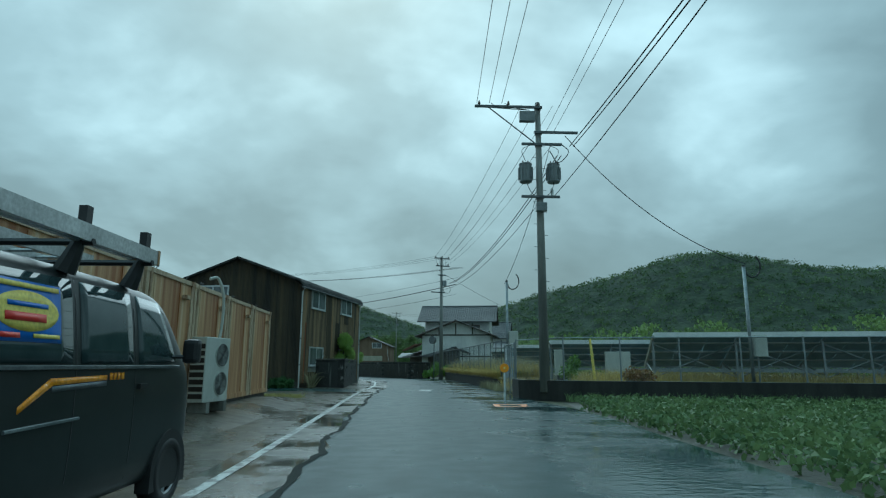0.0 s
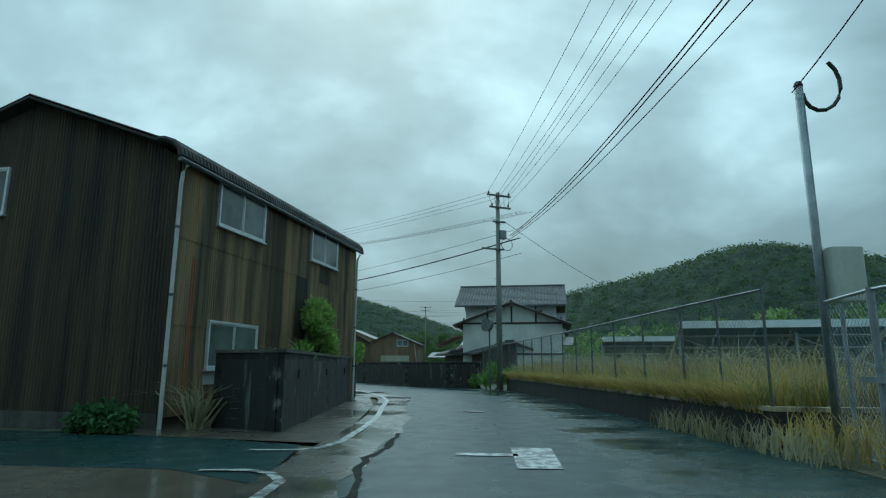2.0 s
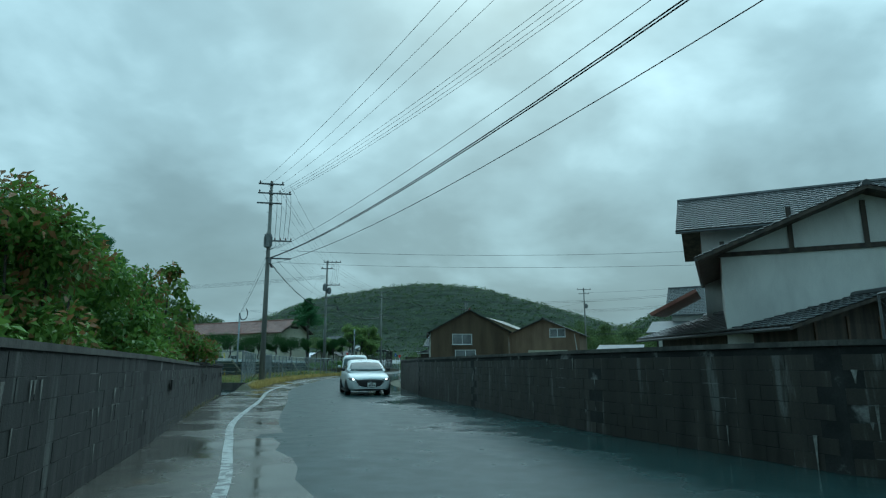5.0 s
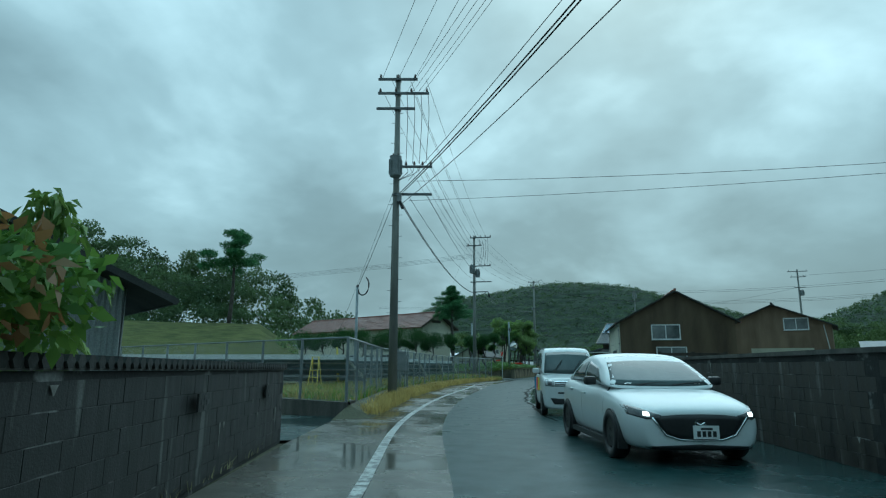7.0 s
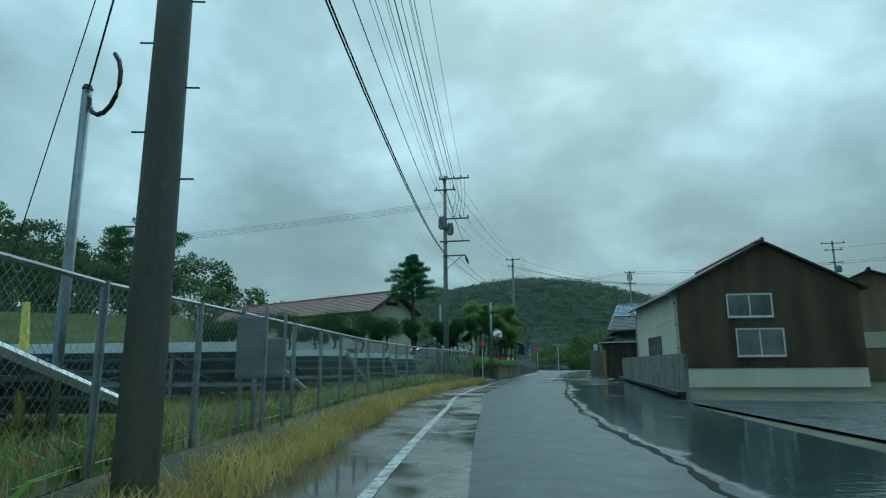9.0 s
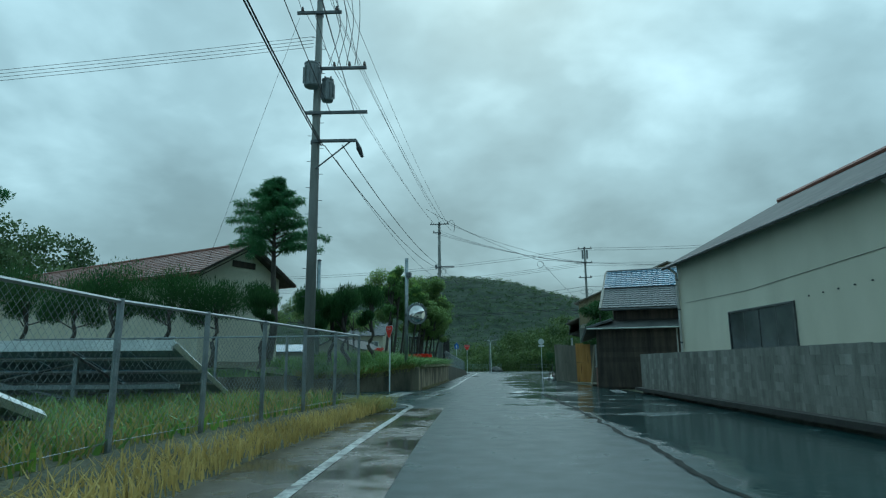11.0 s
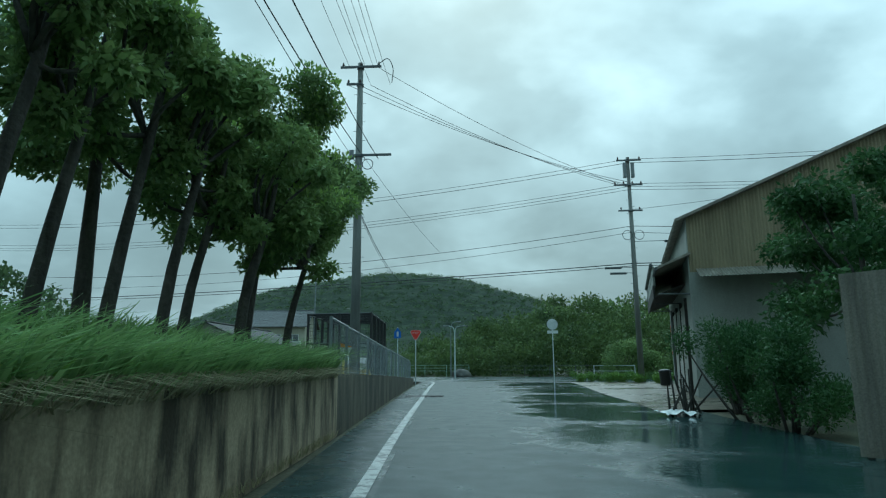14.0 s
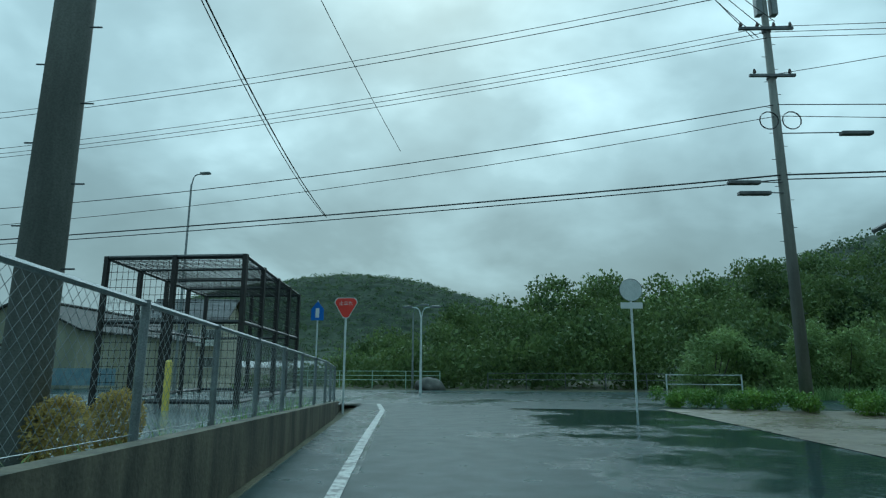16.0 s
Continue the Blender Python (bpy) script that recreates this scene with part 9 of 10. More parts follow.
def bcab(wb, zb, wt, zt):
    return [(0, zb), (wb, zb), (wb * 0.6 + wt * 0.4, (zb + zt) / 2), (wt, zt - 0.08), (wt * 0.9, zt - 0.015), (wt * 0.5, zt), (0, zt + 0.008)]


m_cab = loft("cabin", [(-1.15, bcab(0.70, 1.0, 0.66, 1.03)), (-0.98, bcab(0.715, 1.02, 0.655, 1.32)), (-0.74, bcab(0.72, 1.03, 0.64, 1.70)), (-0.5, bcab(0.72, 1.03, 0.64, 1.76)), (0.4, bcab(0.72, 1.03, 0.645, 1.79)),
               (1.3, bcab(0.72, 1.03, 0.64, 1.77)), (1.58, bcab(0.71, 1.03, 0.62, 1.71)), (1.68, bcab(0.68, 1.0, 0.62, 1.2))], car_white, minicar)
m_skin = surface(m_body, m_cab)
patch(m_skin, [(-0.64, 1.075), (0, 1.06), (0.64, 1.075)], [(-0.575, 1.62), (0, 1.655), (0.575, 1.62)], "f", "windscreen", car_glass, minicar)
patch(m_skin, [(-0.60, 1.10), (0.60, 1.10)], [(-0.54, 1.6), (0.54, 1.6)], "b", "rear_window", car_glass, minicar)
for x in (-0.38, 0.12):
    part("wiper", T([(x, -1.16, 1.10), (x + 0.12, -1.08, 1.28), (x + 0.24, -0.99, 1.42)], 0.011, 5), car_trim, minicar)
letter_cols = [mat("side_mark_" + n, c, tuple(min(1, v * 1.15) for v in c), rough=0.4, bump=0.0) for n, c in (("navy", (0.03, 0.07, 0.25)), ("teal", (0.03, 0.30, 0.38)), ("blue", (0.05, 0.18, 0.5)), ("pink", (0.75, 0.22, 0.28)), ("orange", (0.85, 0.32, 0.08)), ("red", (0.7, 0.10, 0.10)), ("yellow", (0.80, 0.62, 0.06)))]
for s, ax in ((1, "r"), (-1, "l")):
    for lo_, hi_ in (([(-0.90, 1.11), (-0.76, 1.11)], [(-0.80, 1.40), (-0.70, 1.55)]), ([(-0.66, 1.10), (0.2, 1.10)], [(-0.56, 1.60), (0.2, 1.63)]), ([(0.28, 1.10), (1.0, 1.10)], [(0.28, 1.63), (1.0, 1.62)]), ([(1.06, 1.12), (1.45, 1.14)], [(1.06, 1.61), (1.42, 1.58)])):
        patch(m_skin, lo_, hi_, ax, "side_window", car_glass, minicar, n=8)
    for k in range(7):
        y = 1.25 - k * 0.28
        pts = [(s * 0.742, y, 0.95), (s * 0.744, y - 0.01, 0.72), (s * 0.744, y - 0.07, 0.62), (s * 0.744, y - 0.15, 0.64), (s * 0.742, y - 0.17, 0.90)]
        part("side_mark", T(smooth_line(pts[:5 if k % 3 else 4], 4), 0.022, 6), letter_cols[k], minicar, "coloured side lettering stroke")
    part("door_mirror", B(s * 0.76 if s > 0 else -0.93, -0.92, 1.07, 0.93 if s > 0 else -0.76, -0.78, 1.21, bevel=0.04), car_white, minicar)
    part("mirror_stay", T([(s * 0.72, -0.84, 1.04), (s * 0.8, -0.84, 1.09)], 0.02, 6), car_trim, minicar)
    for y in (-1.2, 1.26):
        arch(minicar, s * 0.742, y, 0.325, s)
        wheel(minicar, s * 0.665, y, 0.28, 0.155, s, alloy, 9)
    hl = patch(m_skin, [(s * 0.44, 0.74), (s * 0.66, 0.76)], [(s * 0.44, 0.90), (s * 0.68, 0.93)], "f", "headlight", lamp_clear, minicar, n=8, off=0.01)
    patch(m_skin, [(s * 0.48, 0.78), (s * 0.60, 0.79)], [(s * 0.48, 0.87), (s * 0.60, 0.89)], "f", "lens", lamp_dark, hl, n=5, k=3, off=0.016)
    part("roof_line", T([(s * 0.60, -0.6, 1.715), (s * 0.61, 0.4, 1.76), (s * 0.60, 1.5, 1.735)], 0.012, 5), car_trim, minicar)
patch(m_skin, [(-0.43, 0.745), (0.43, 0.745)], [(-0.43, 0.885), (0.43, 0.885)], "f", "upper_grille", chrome, minicar, off=0.008)
for z in (0.775, 0.83):
    patch(m_skin, [(-0.41, z), (0.41, z)], [(-0.41, z + 0.028), (0.41, z + 0.028)], "f", "grille_slot", car_trim, minicar, off=0.014, k=1)
part("badge", B(-0.055, -1.725, 0.775, 0.055, -1.70, 0.865, bevel=0.01), chrome, minicar, "plain chrome badge")
patch(m_skin, [(-0.34, 0.565), (0.34, 0.565)], [(-0.34, 0.605), (0.34, 0.605)], "f", "middle_intake", car_trim, minicar, k=1)
patch(m_skin, [(-0.44, 0.30), (0.44, 0.30)], [(-0.54, 0.46), (-0.3, 0.44), (0.3, 0.44), (0.54, 0.46)], "f", "lower_intake", car_trim, minicar, off=0.008)
plate_on(minicar, -1.72, 0.40, plate_yellow, 0.0)

# black cab-over van with a ladder on its roof rack, front at local -y
VAN = (-1.24, 4.05)
van = thing("van", *VAN, 0, 180, label="black van with a roof rack, ladder and bright advertising sticker", category="van")


def vsec(w, zb, zm, zt, wt):
    return [(0, zb), (w * 0.85, zb), (w * 0.97, zb + 0.06), (w, zm), (w, 1.12), (wt + (w - wt) * 0.45, 1.5), (wt, zt - 0.13), (wt * 0.92, zt - 0.03), (wt * 0.6, zt), (0, zt + 0.02)]


v_body = loft("body", [(-1.70, [(0, 0.3), (0.56, 0.3), (0.62, 0.36), (0.66, 0.55), (0.66, 0.90), (0.64, 1.0), (0.62, 1.05), (0.58, 1.08), (0.4, 1.10), (0, 1.11)]), (-1.66, [(0, 0.24), (0.60, 0.24), (0.69, 0.3), (0.715, 0.55), (0.715, 1.0), (0.69, 1.10), (0.67, 1.14), (0.62, 1.17), (0.45, 1.19), (0, 1.20)]),
              (-1.50, [(0, 0.22), (0.62, 0.22), (0.71, 0.28), (0.735, 0.6), (0.735, 1.1), (0.70, 1.25), (0.67, 1.34), (0.62, 1.38), (0.45, 1.40), (0, 1.41)]), (-1.22, vsec(0.737, 0.22, 0.6, 1.78, 0.635)), (-1.0, vsec(0.737, 0.22, 0.6, 1.87, 0.64)),
              (0, vsec(0.737, 0.22, 0.6, 1.90, 0.645)), (1.3, vsec(0.737, 0.22, 0.6, 1.90, 0.645)), (1.62, vsec(0.73, 0.24, 0.6, 1.88, 0.63)), (1.70, vsec(0.68, 0.3, 0.6, 1.80, 0.58))], car_black, van)
v_skin = surface(v_body)
patch(v_skin, [(-0.60, 1.20), (0.60, 1.20)], [(-0.52, 1.70), (0.52, 1.70)], "f", "windscreen", car_glass, van)
for s, ax in ((1, "r"), (-1, "l")):
    for lo_, hi_ in (([(-1.30, 1.235), (-0.60, 1.215)], [(-1.02, 1.74), (-0.60, 1.76)]), ([(-0.50, 1.215), (0.20, 1.215)], [(-0.50, 1.76), (0.20, 1.77)]), ([(0.30, 1.215), (1.55, 1.215)], [(0.30, 1.77), (1.50, 1.75)])):
        patch(v_skin, lo_, hi_, ax, "side_window", car_glass, van, n=8)
    for y in (-0.55, 0.25):
        patch(v_skin, [(y, 0.35), (y + 0.012, 0.35)], [(y, 1.78), (y + 0.012, 1.78)], ax, "door_gap", car_trim, van, off=0.002, n=1, k=10)
    part("window_trim", T([(s * 0.742, -1.3, 1.19), (s * 0.742, 1.6, 1.19)], 0.016, 5), galv_dark, van)
    for y in (-1.27, 1.13):
        arch(van, s * 0.742, y, 0.345, s)
        wheel(van, s * 0.665, y, 0.29, 0.165, s, alloy, 8)
    part("door_mirror", B(s * 0.78 if s > 0 else -0.93, -1.36, 1.22, 0.93 if s > 0 else -0.78, -1.25, 1.44, bevel=0.04), car_trim, van)
    part("mirror_stay", T([(s * 0.71, -1.22, 1.28), (s * 0.8, -1.28, 1.28)], 0.02, 6), car_trim, van)
    part("door_handle", B(s * 0.74 - 0.02, -0.72, 1.02, s * 0.74 + 0.02, -0.58, 1.06), car_trim, van)
    patch(v_skin, [(s * 0.46, 0.74), (s * 0.64, 0.74)], [(s * 0.46, 0.94), (s * 0.65, 0.96)], "f", "headlight", lamp_clear, van, n=6)
    st = patch(v_skin, [(0.44, 1.34), (1.08, 1.34)], [(0.44, 1.70), (1.08, 1.70)], ax, "sticker", sign_blue, van, "blue advertising sticker", off=0.012, n=6)
    el = [i * math.pi / 12 for i in range(13)]
    patch(v_skin, [(0.76 - 0.29 * math.cos(a), 1.52 - 0.12 * math.sin(a)) for a in el], [(0.76 - 0.29 * math.cos(a), 1.52 + 0.12 * math.sin(a)) for a in el], ax, "oval", sign_yellow, st, off=0.016, n=24)
    for u0, u1, z, h, m_ in ((0.47, 1.05, 1.655, 0.03, sign_yellow), (0.47, 0.72, 1.365, 0.025, sign_yellow), (0.84, 1.00, 1.36, 0.03, sign_red), (0.58, 0.94, 1.545, 0.028, sign_blue), (0.60, 0.96, 1.46, 0.05, sign_red)):
        patch(v_skin, [(u0, z), (u1, z)], [(u0, z + h), (u1, z + h)], ax, "lettering", m_, st, off=0.021, n=4, k=1, thick=0.004)
    patch(v_skin, [(-0.12, 1.10), (0.52, 1.08)], [(-0.12, 1.135), (0.52, 1.125)], ax, "stripe", sign_orange, van, "orange side stripe", n=6, k=1)
    patch(v_skin, [(0.50, 1.08), (0.80, 0.93)], [(0.52, 1.125), (0.80, 0.97)], ax, "stripe", sign_orange, van, "orange side stripe", n=4, k=1)
    patch(v_skin, [(-0.12, 1.06), (0.50, 1.04)], [(-0.12, 1.095), (0.50, 1.075)], ax, "stripe_shadow", galv_dark, van, n=4, k=1)
    for k in range(4):
        patch(v_skin, [(-0.36 + k * 0.055, 1.10), (-0.33 + k * 0.055, 1.10)], [(-0.37 + k * 0.055, 1.15), (-0.33 + k * 0.055, 1.15)], ax, "lettering", sign_orange, van, n=1, k=1)
    part("side_moulding", T([(s * 0.742, 0.2, 0.86), (s * 0.742, 0.9, 0.84)], 0.012, 5), galv, van)
for y in (0.35, -0.50):
    part("rack_bar", T([(-0.80, y, 2.02), (0.80, y, 2.02)], 0.026, 6), car_trim, van)
    for s in (-1, 1):
        part("rack_foot", T([(s * 0.62, y, 1.82), (s * 0.66, y, 1.92), (s * 0.70, y, 2.04)], [0.075, 0.06, 0.04], 8), car_trim, van)
        part("rack_clamp", B(s * 0.72 - 0.03, y - 0.035, 2.02, s * 0.72 + 0.03, y + 0.035, 2.27), car_trim, van)
ladder = thing("ladder", *VAN, 2.05, 180, label="aluminium ladder lashed on the van's roof rack", category="ladder")
for x in (-0.1, 0.30):
    part("rail", B(x - 0.015, -0.85, 0, x + 0.015, 2.4, 0.09), ladder_alu, ladder)
for k in range(10):
    part("rung", T([(-0.1, -0.7 + k * 0.32, 0.05), (0.30, -0.7 + k * 0.32, 0.05)], 0.015, 6), ladder_alu, ladder)
plank = thing("plank", *VAN, 2.05, 180, label="long pale scaffold plank on the roof rack", category="plank", group="planks on the roof rack")
part("board", B(-0.79, -0.60, -0.03, -0.755, 2.45, 0.085), ladder_alu, plank)
part("end_cap", B(-0.797, -0.625, -0.03, -0.748, -0.60, 0.09), cont_orange, plank)
copy_thing(plank, pose(VAN[0] - 0.07, VAN[1] - 0.25, 2.05, 0, 0, 180))


# orange freight containers, end to end along the yard
def container(x, y, rz):
    root = thing("freight_container", x, y, 0.0, rz, label="weathered orange freight container standing on blocks", category="container", group="orange containers")
    w, d, z0, z1 = 2.45, 3.7, 0.30, 2.98
    t = 0.13
    for a in (0, w - t):
        part("corner_post", B(a, 0, z0, a + t, 0.12, z1), cont_pale, root)
        part("corner_post", B(a, d - 0.12, z0, a + t, d, z1), cont_pale, root)
        part("side_wall", B(a + 0.02, 0.12, z0 + 0.1, a + t - 0.02, d - 0.12, z1 - 0.06), cont_orange, root)
        for zz in (z0, z1 - 0.1):
            part("corner_casting", B(a - 0.01, -0.012, zz, a + t + 0.02, 0.15, zz + 0.11), cont_pale, root)
    part("top_rail", B(0, 0.0, z1 - 0.09, w, 0.1, z1), cont_pale, root)
    part("bottom_rail", B(0, 0.0, z0, w, 0.1, z0 + 0.13), cont_orange, root)
    part("roof", B(0.0, 0.1, z1 - 0.05, w, d, z1 - 0.01), cont_orange, root)
    part("floor", B(0.05, 0.1, z0 + 0.02, w - 0.05, d, z0 + 0.1), wood_dark, root)
    # one plain steel face between a broad post and a narrow one, with a shallow fold here and there
    face = part("front_panel", B(t, 0.03, z0 + 0.13, w - t, 0.075, z1 - 0.09), cont_orange, root)
    part("fold", B(t + 0.28, 0.018, z0 + 0.16, t + 0.34, 0.03, z1 - 0.12), cont_orange, face)
    part("fold", B(w - t - 0.62, 0.018, z0 + 0.16, w - t - 0.57, 0.03, z1 - 0.12), cont_orange, face)
    part("lock_bar", T([(t + 0.05, -0.01, z0 + 0.02), (t + 0.05, -0.01, z1 - 0.04)], 0.028, 8), cont_pale, root)
    part("vent_hood", B(w - 0.62, -0.07, z1 - 0.42, w - 0.36, 0.03, z1 - 0.33, bevel=0.02), cont_pale, root)
    part("ground_beam", B(0.02, 0.07, -0.02, w - 0.02, 0.3, z0), conc_dark, root)
    part("ground_beam", B(0.02, d - 0.4, -0.02, w - 0.02, d - 0.1, z0), conc_dark, root)
    for a in (0.3, 0.42, w - 0.5):
        part("hook", T([(a, 0.02, z1), (a, 0.0, z1 + 0.06), (a + 0.05, 0.0, z1 + 0.05)], 0.012, 5), galv_dark, root)
    return root


first = container(-3.40, 10.55, 92.5)
for k in range(1, 4):
    copy_thing(first, pose(-3.40 - 0.13 * k, 10.55 + 2.56 * k, 0, 0, 0, 92.5))
copy_thing(first, pose(-3.29, 7.99, 0, 0, 0, 92.5))
copy_thing(first, pose(-3.18, 5.43, 0, 0, 0, 92.5))

ac = thing("air_conditioner", -3.05, 12.75, 0.29, 80, label="tall pale outdoor air conditioner with two fans", category="air conditioner")
part("case", B(0, 0.0, 0.12, 1.0, 0.36, 1.5, bevel=0.02), cream_metal, ac)
for z in (0.5, 1.12):
    fan = part("fan_grille", T([(0.66, -0.012, z), (0.66, 0.0, z)], 0.27, 28), cream_metal, ac)
    part("fan_hole", T([(0.66, -0.016, z), (0.66, -0.0125, z)], 0.25, 28), car_trim, fan)
    for r in (0.06, 0.11, 0.16, 0.21, 0.25):
        part("fan_ring", tube(bmesh.new(), [(0.66 + r * math.cos(a * 0.2618), -0.024, z + r * math.sin(a * 0.2618)) for a in range(25)], 0.004, 4, False), cream_metal, fan)
    for a in range(4):
        c, s_ = math.cos(a * 1.57), math.sin(a * 1.57)
        part("blade", plate(bmesh.new(), ((0.66 + 0.03 * c, -0.019, z + 0.03 * s_), (0.66 + 0.22 * c, -0.019, z + 0.22 * s_), (0.66 + 0.2 * c - 0.12 * s_, -0.0185, z + 0.2 * s_ + 0.12 * c), (0.66 - 0.03 * s_, -0.0185, z + 0.03 * c)), 0.002), galv_dark, fan)
for k in range(8):
    part("side_slot", B(-0.012, 0.02, 0.2 + k * 0.15, 0.002, 0.34, 0.3 + k * 0.15), car_trim, ac)
for a in (0.1, 0.8):
    part("foot", B(a, -0.04, -0.10, a + 0.12, 0.4, 0.118), block_grey, ac)
part("pipe", T(smooth_line([(0.9, 0.34, 1.3), (1.05, 0.3, 1.6), (1.0, 0.25, 2.4), (0.8, 0.3, 2.86), (0.6, 0.4, 2.84)], 5), 0.035, 8), cream_metal, ac)

# small things
heap = thing("debris_heap", -34.6, 146.8, 0.0, 20, label="heap of old sticks and a blue-white plastic sheet at the kerb", category="debris")
g = np.random.default_rng(77)
for k in range(12):
    a, b = g.normal(size=2) * 0.22
    part("stick", T([(a, b, 0), (a * 0.6 + g.normal() * 0.22, b + g.normal() * 0.25, 0.6 + 0.45 * g.random())], [0.032, 0.016], 6), soffit_dark, heap)
bm = bmesh.new()
bmesh.ops.create_grid(bm, x_segments=10, y_segments=8, size=0.4)
for v in bm.verts:
    v.co.z = 0.08 + 0.09 * noise.noise(v.co * 5)
    v.co += Vector((-0.5, -0.6, 0))
part("plastic_sheet", bm, sign_white, heap, "crumpled pale plastic sheet")
for k, (x, y, c) in enumerate(((-46.6, 156.9, 0.25), (-46.1, 155.4, 0.22))):
    root = thing("bush", x, y, 0.2, 0, label="round yellow-green garden bush behind the fence", category="shrub")
    mesh_part("foliage", quads_mesh("foliage", leaves([(0, 0, 0.38), (0.1, 0.05, 0.40)], [(c, c, 0.36)] * 2, 1600, 0.05, 600 + k, shell=0.85, ratio=0.5)), grass_yellow, root)
bol = thing("bollard", -50.4, 163.8, 0.2, 0, label="yellow steel bollard in the park yard", category="bollard")
part("tube", T([(0, 0, 0), (0, 0, 1.15)], 0.08, 12), sign_yellow, bol)
part("cap", T([(0, 0, 1.15), (0, 0, 1.2)], [0.08, 0.04], 12), sign_yellow, bol)
pen = thing("pennant", -42.0, 143.5, 1.55, 0, label="small orange and white flag tied to the fence", category="flag")
part("orange_half", plate(bmesh.new(), ((-0.1, -0.06, 0.12), (0.18, -0.06, 0.02), (-0.1, -0.06, 0.02), (-0.1, -0.06, 0.05)), 0.004), sign_orange, pen)
part("white_half", plate(bmesh.new(), ((-0.1, -0.06, 0.015), (0.18, -0.06, 0.015), (0.1, -0.06, -0.12), (-0.1, -0.06, -0.12)), 0.004), sign_white, pen)

# ---- blocks of the walls, one by one ----
def block_mesh(name, lx, ly, lz, material, bevel=0.003):
    bm = B(-lx / 2, -ly / 2, -lz / 2, lx / 2, ly / 2, lz / 2, bevel=0)
    bmesh.ops.bevel(bm, geom=list(bm.edges), offset=bevel, segments=1, affect="EDGES")
    me = bpy.data.meshes.new(name)
    bm.to_mesh(me)
    bm.free()
    me.materials.append(material)
    return me


def lay_blocks(root, pts, heights, material, lx=0.39, lz=0.19, depth=0.03, side=1, limit=300, seed=0, vents=()):
    """Courses of blocks set a little proud of the wall's core; side: +1 on the right of the line."""
    g = random.Random(seed)
    me = block_mesh("block", lx - 0.004, depth, lz - 0.004, material, 0.002)
    o = root.matrix_basis.translation
    places = []
    total = 0.0
    for i, (a, b) in enumerate(zip(pts, pts[1:])):
        A, Bv = Vector((*a, 0)), Vector((*b, 0))
        d = Bv - A
        ln = d.length
        d = d / ln
        nrm = Vector((d.y, -d.x, 0)) * side
        ang = math.atan2(d.y, d.x)
        h0, h1 = heights[i], heights[i + 1]
        rows_n = int(max(h0, h1) / lz + 0.3)
        for r in range(rows_n):
            s = lx / 2 - (lx / 2 if r % 2 else 0)
            while s < ln:
                top = h0 + (h1 - h0) * s / ln
                if (r + 1) * lz <= top + 0.02 and s + lx / 2 < ln + 0.02 and s > lx * 0.4:
                    places.append((A + d * s + nrm * (depth / 2 - 0.0275 + g.uniform(-0.002, 0.003)) + Vector((0, 0, r * lz + lz / 2)), ang, r, total + s))
                s += lx
        total += ln
    extra = bmesh.new()
    for k, (p, ang, r, s) in enumerate(places):
        m = Matrix.Translation(p - o) @ Matrix.Rotation(ang, 4, "Z")
        if k % max(1, math.ceil(len(places) / limit)) == 0 or len(places) <= limit:
            ob = new("block", me)
            ob.parent = root
            ob.matrix_basis = m
        else:
            box(extra, -lx / 2 + 0.006, -depth / 2, -lz / 2 + 0.006, lx / 2 - 0.006, depth / 2, lz / 2 - 0.006, m)
    if extra.verts:
        ob = part("block_courses", extra, material, root)
        ob["kind"] = "stuff"


lay_blocks(wall_shop, W_SHOP[:4], [1.46] * 4, block_black, limit=300, seed=1)
lay_blocks(wall_left, W_LEFT, [1.36, 1.31, 1.21, 1.16], block_black, limit=300, seed=2)
lay_blocks(wall_right, W_RIGHT[::-1], [1.42] * 6, block_brown, limit=300, seed=3)
lay_blocks(wall_beige, [tuple(p[:2]) for p in offset([Vector((*q, 0)) for q in W_BEIGE], -0.12)], [1.50] * 3, block_grey, limit=300, seed=4, side=-1)


def vent_block(root, x, y, z, ang):
    """A pierced block: four small openings round a cross."""
    o = root.matrix_basis.translation
    m = Matrix.Translation(Vector((x, y, z)) - o) @ Matrix.Rotation(radians(ang), 4, "Z")
    v = part("vent_block", B(-0.19, -0.022, -0.09, 0.19, 0.0, 0.09, m), block_black, root)
    for dx, dz in ((-0.09, 0.0), (0.09, 0.0), (0.0, 0.05), (0.0, -0.05)):
        part("opening", B(dx - 0.035, -0.0255, dz - 0.025, dx + 0.035, -0.0225, dz + 0.025, m), car_trim, v)


for t in (0.12, 0.42, 0.72):
    a, b = Vector((-3.05, 32.3, 0)), Vector((-3.95, 44.8, 0))
    p = a.lerp(b, t)
    vent_block(wall_shop, p.x + 0.008, p.y, 1.05, 94)
for t in (0.15, 0.36, 0.56, 0.76, 0.93):
    a, b = Vector((-9.97, 56.65, 0)), Vector((-19.5, 71.5, 0))
    p = a.lerp(b, t)
    vent_block(wall_left, p.x + 0.015, p.y + 0.01, 0.86, 122.7)



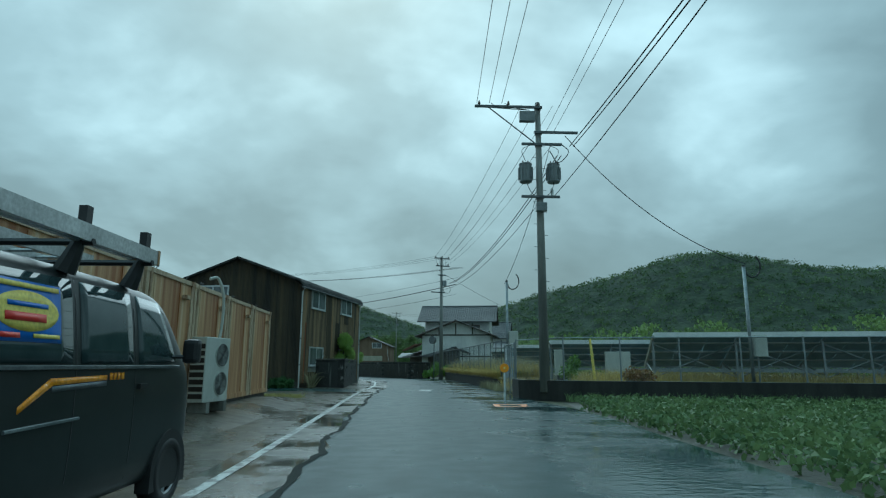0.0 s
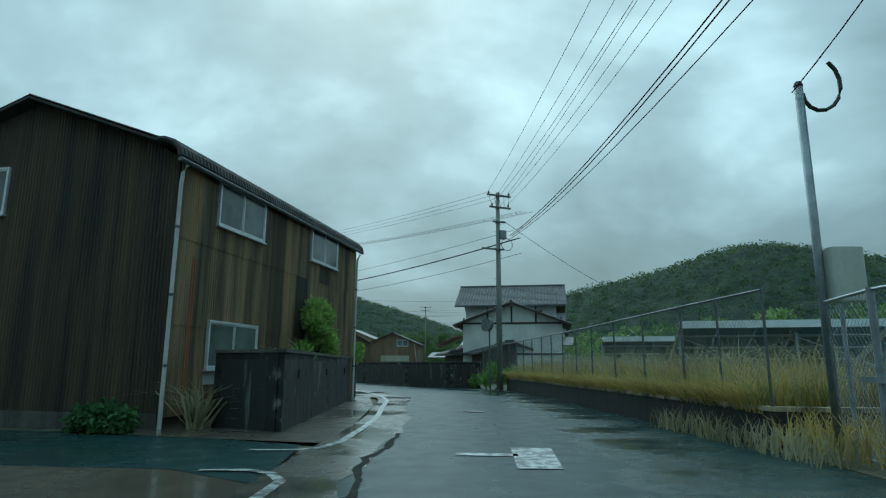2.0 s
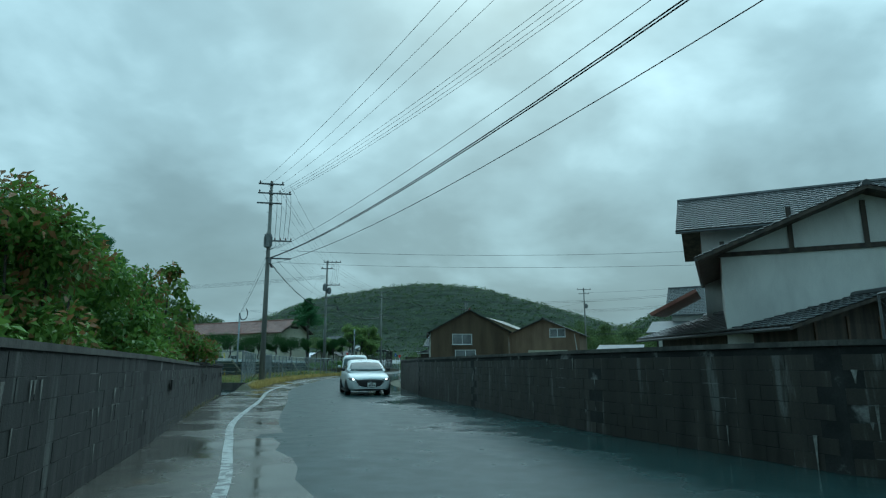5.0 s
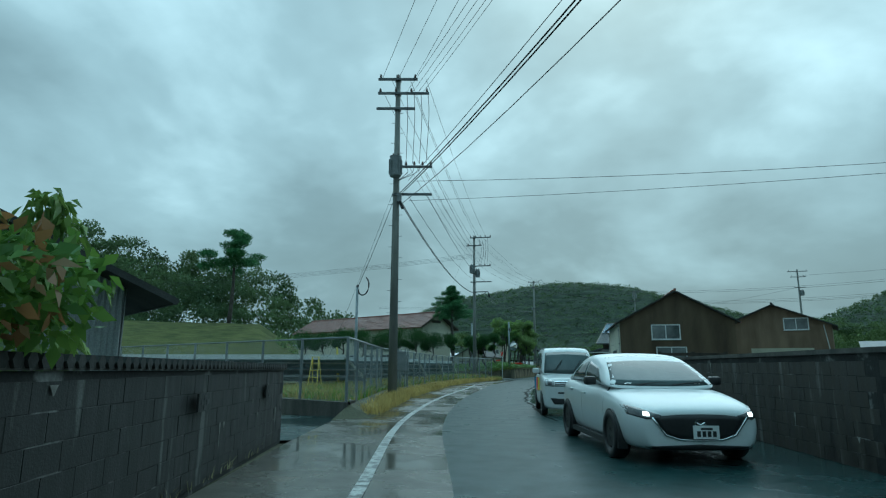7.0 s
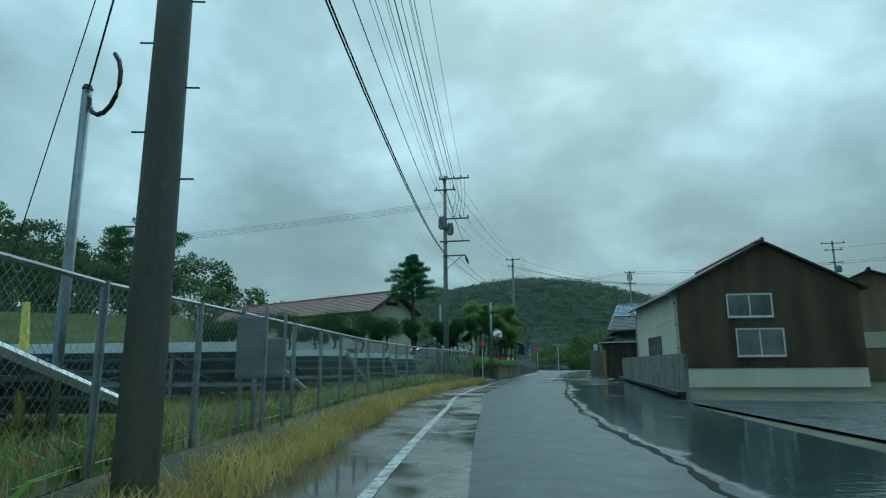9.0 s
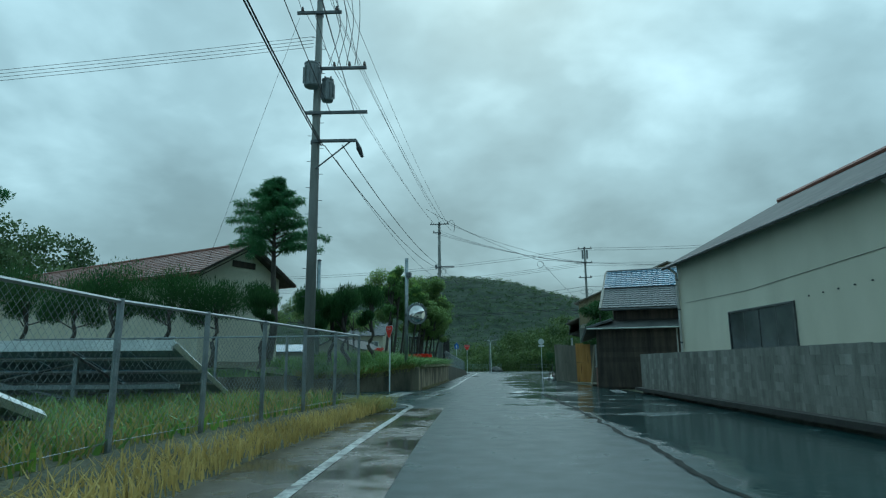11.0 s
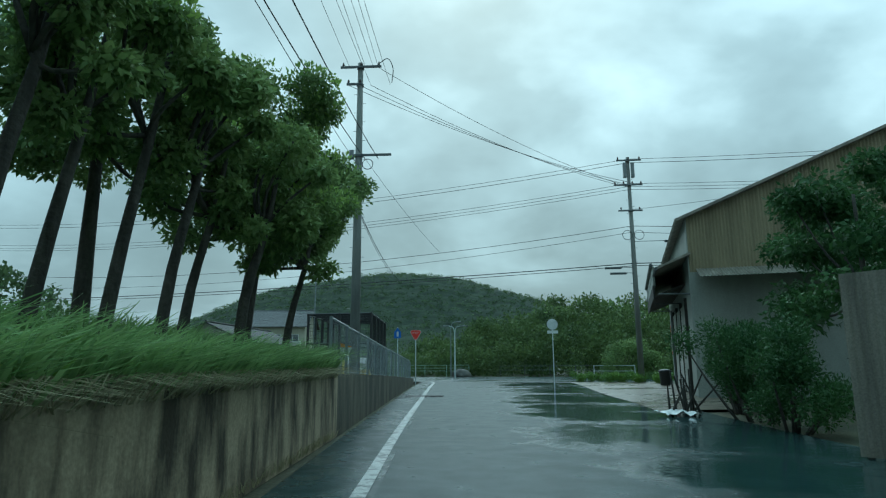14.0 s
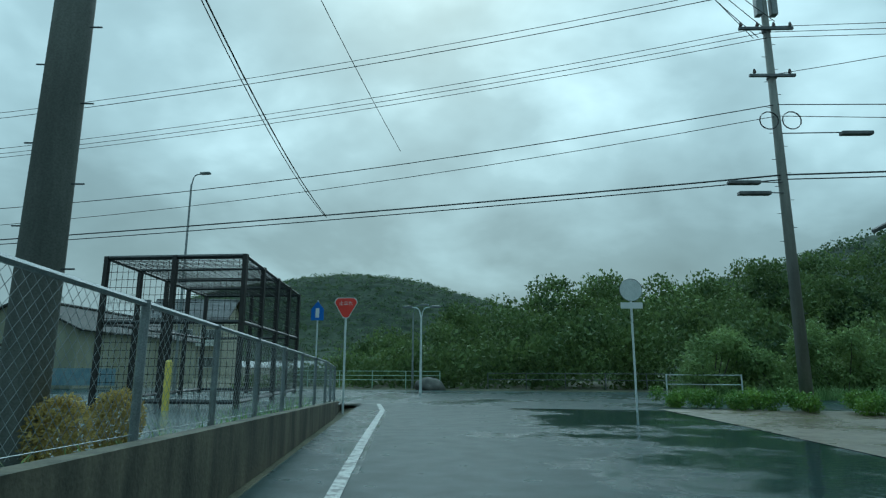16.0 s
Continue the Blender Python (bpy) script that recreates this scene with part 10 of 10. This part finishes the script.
def drips(root, pts, z_top, count, seed):
    """Pale lime runs that have oozed from the joints of a wall, each a thin ragged crust."""
    g = random.Random(seed)
    o = root.matrix_basis.translation
    for k in range(count):
        i = g.randrange(len(pts) - 1)
        a, b = Vector((*pts[i], 0)), Vector((*pts[i + 1], 0))
        d = (b - a).normalized()
        nrm = Vector((d.y, -d.x, 0)) * 0.0115
        p = a.lerp(b, g.random()) + nrm - o
        z = g.choice((0.38, 0.57, 0.76, 0.95, 1.14)) if g.random() < 0.75 else z_top - 0.03
        z = min(z, z_top - 0.05)
        ln, w = g.uniform(0.05, 0.26) * (2 if g.random() < 0.15 else 1), g.uniform(0.008, 0.03)
        bm = bmesh.new()
        top = [bm.verts.new(p + d * (u * w) + Vector((0, 0, z + 0.012))) for u in (-1.6, 1.6)]
        mid = [bm.verts.new(p + d * (u * w + g.uniform(-0.004, 0.004)) + Vector((0, 0, z - ln * 0.5))) for u in (-0.7, 0.7)]
        low = [bm.verts.new(p + d * (u * w * 0.3) + Vector((0, 0, z - ln))) for u in (-1, 1)]
        bm.faces.new((top[0], mid[0], mid[1], top[1]))
        bm.faces.new((mid[0], low[0], low[1], mid[1]))
        ex = bmesh.ops.extrude_face_region(bm, geom=list(bm.faces))
        for v in ex["geom"]:
            if isinstance(v, bmesh.types.BMVert):
                v.co += nrm * 0.25
        bmesh.ops.recalc_face_normals(bm, faces=bm.faces)
        part("lime_run", bm, lime, root)


drips(wall_left, W_LEFT, 1.15, 46, 5)
drips(wall_shop, W_SHOP[1:4], 1.4, 14, 6)
drips(wall_right, W_RIGHT[::-1], 1.38, 26, 7)

# half-round coping tiles laid across the top of the left wall
o = wall_left.matrix_basis.translation
bm = bmesh.new()
top_h = (1.36, 1.31, 1.21, 1.16)
for k in (2,):
    a, b = Vector((*W_LEFT[k], 0)), Vector((*W_LEFT[k + 1], 0))
    n = int((b - a).length / 0.13)
    d = (b - a).normalized()
    nrm = Vector((-d.y, d.x, 0))
    for i in range(n):
        t = (i + 0.5) / n
        p = a.lerp(b, t) - o + Vector((0, 0, top_h[k] + (top_h[k + 1] - top_h[k]) * t + 0.062))
        tube(bm, [p - nrm * 0.055, p + nrm * 0.195], 0.052, 6)
part("coping_tiles", bm, conc_black, wall_left)["kind"] = "stuff"
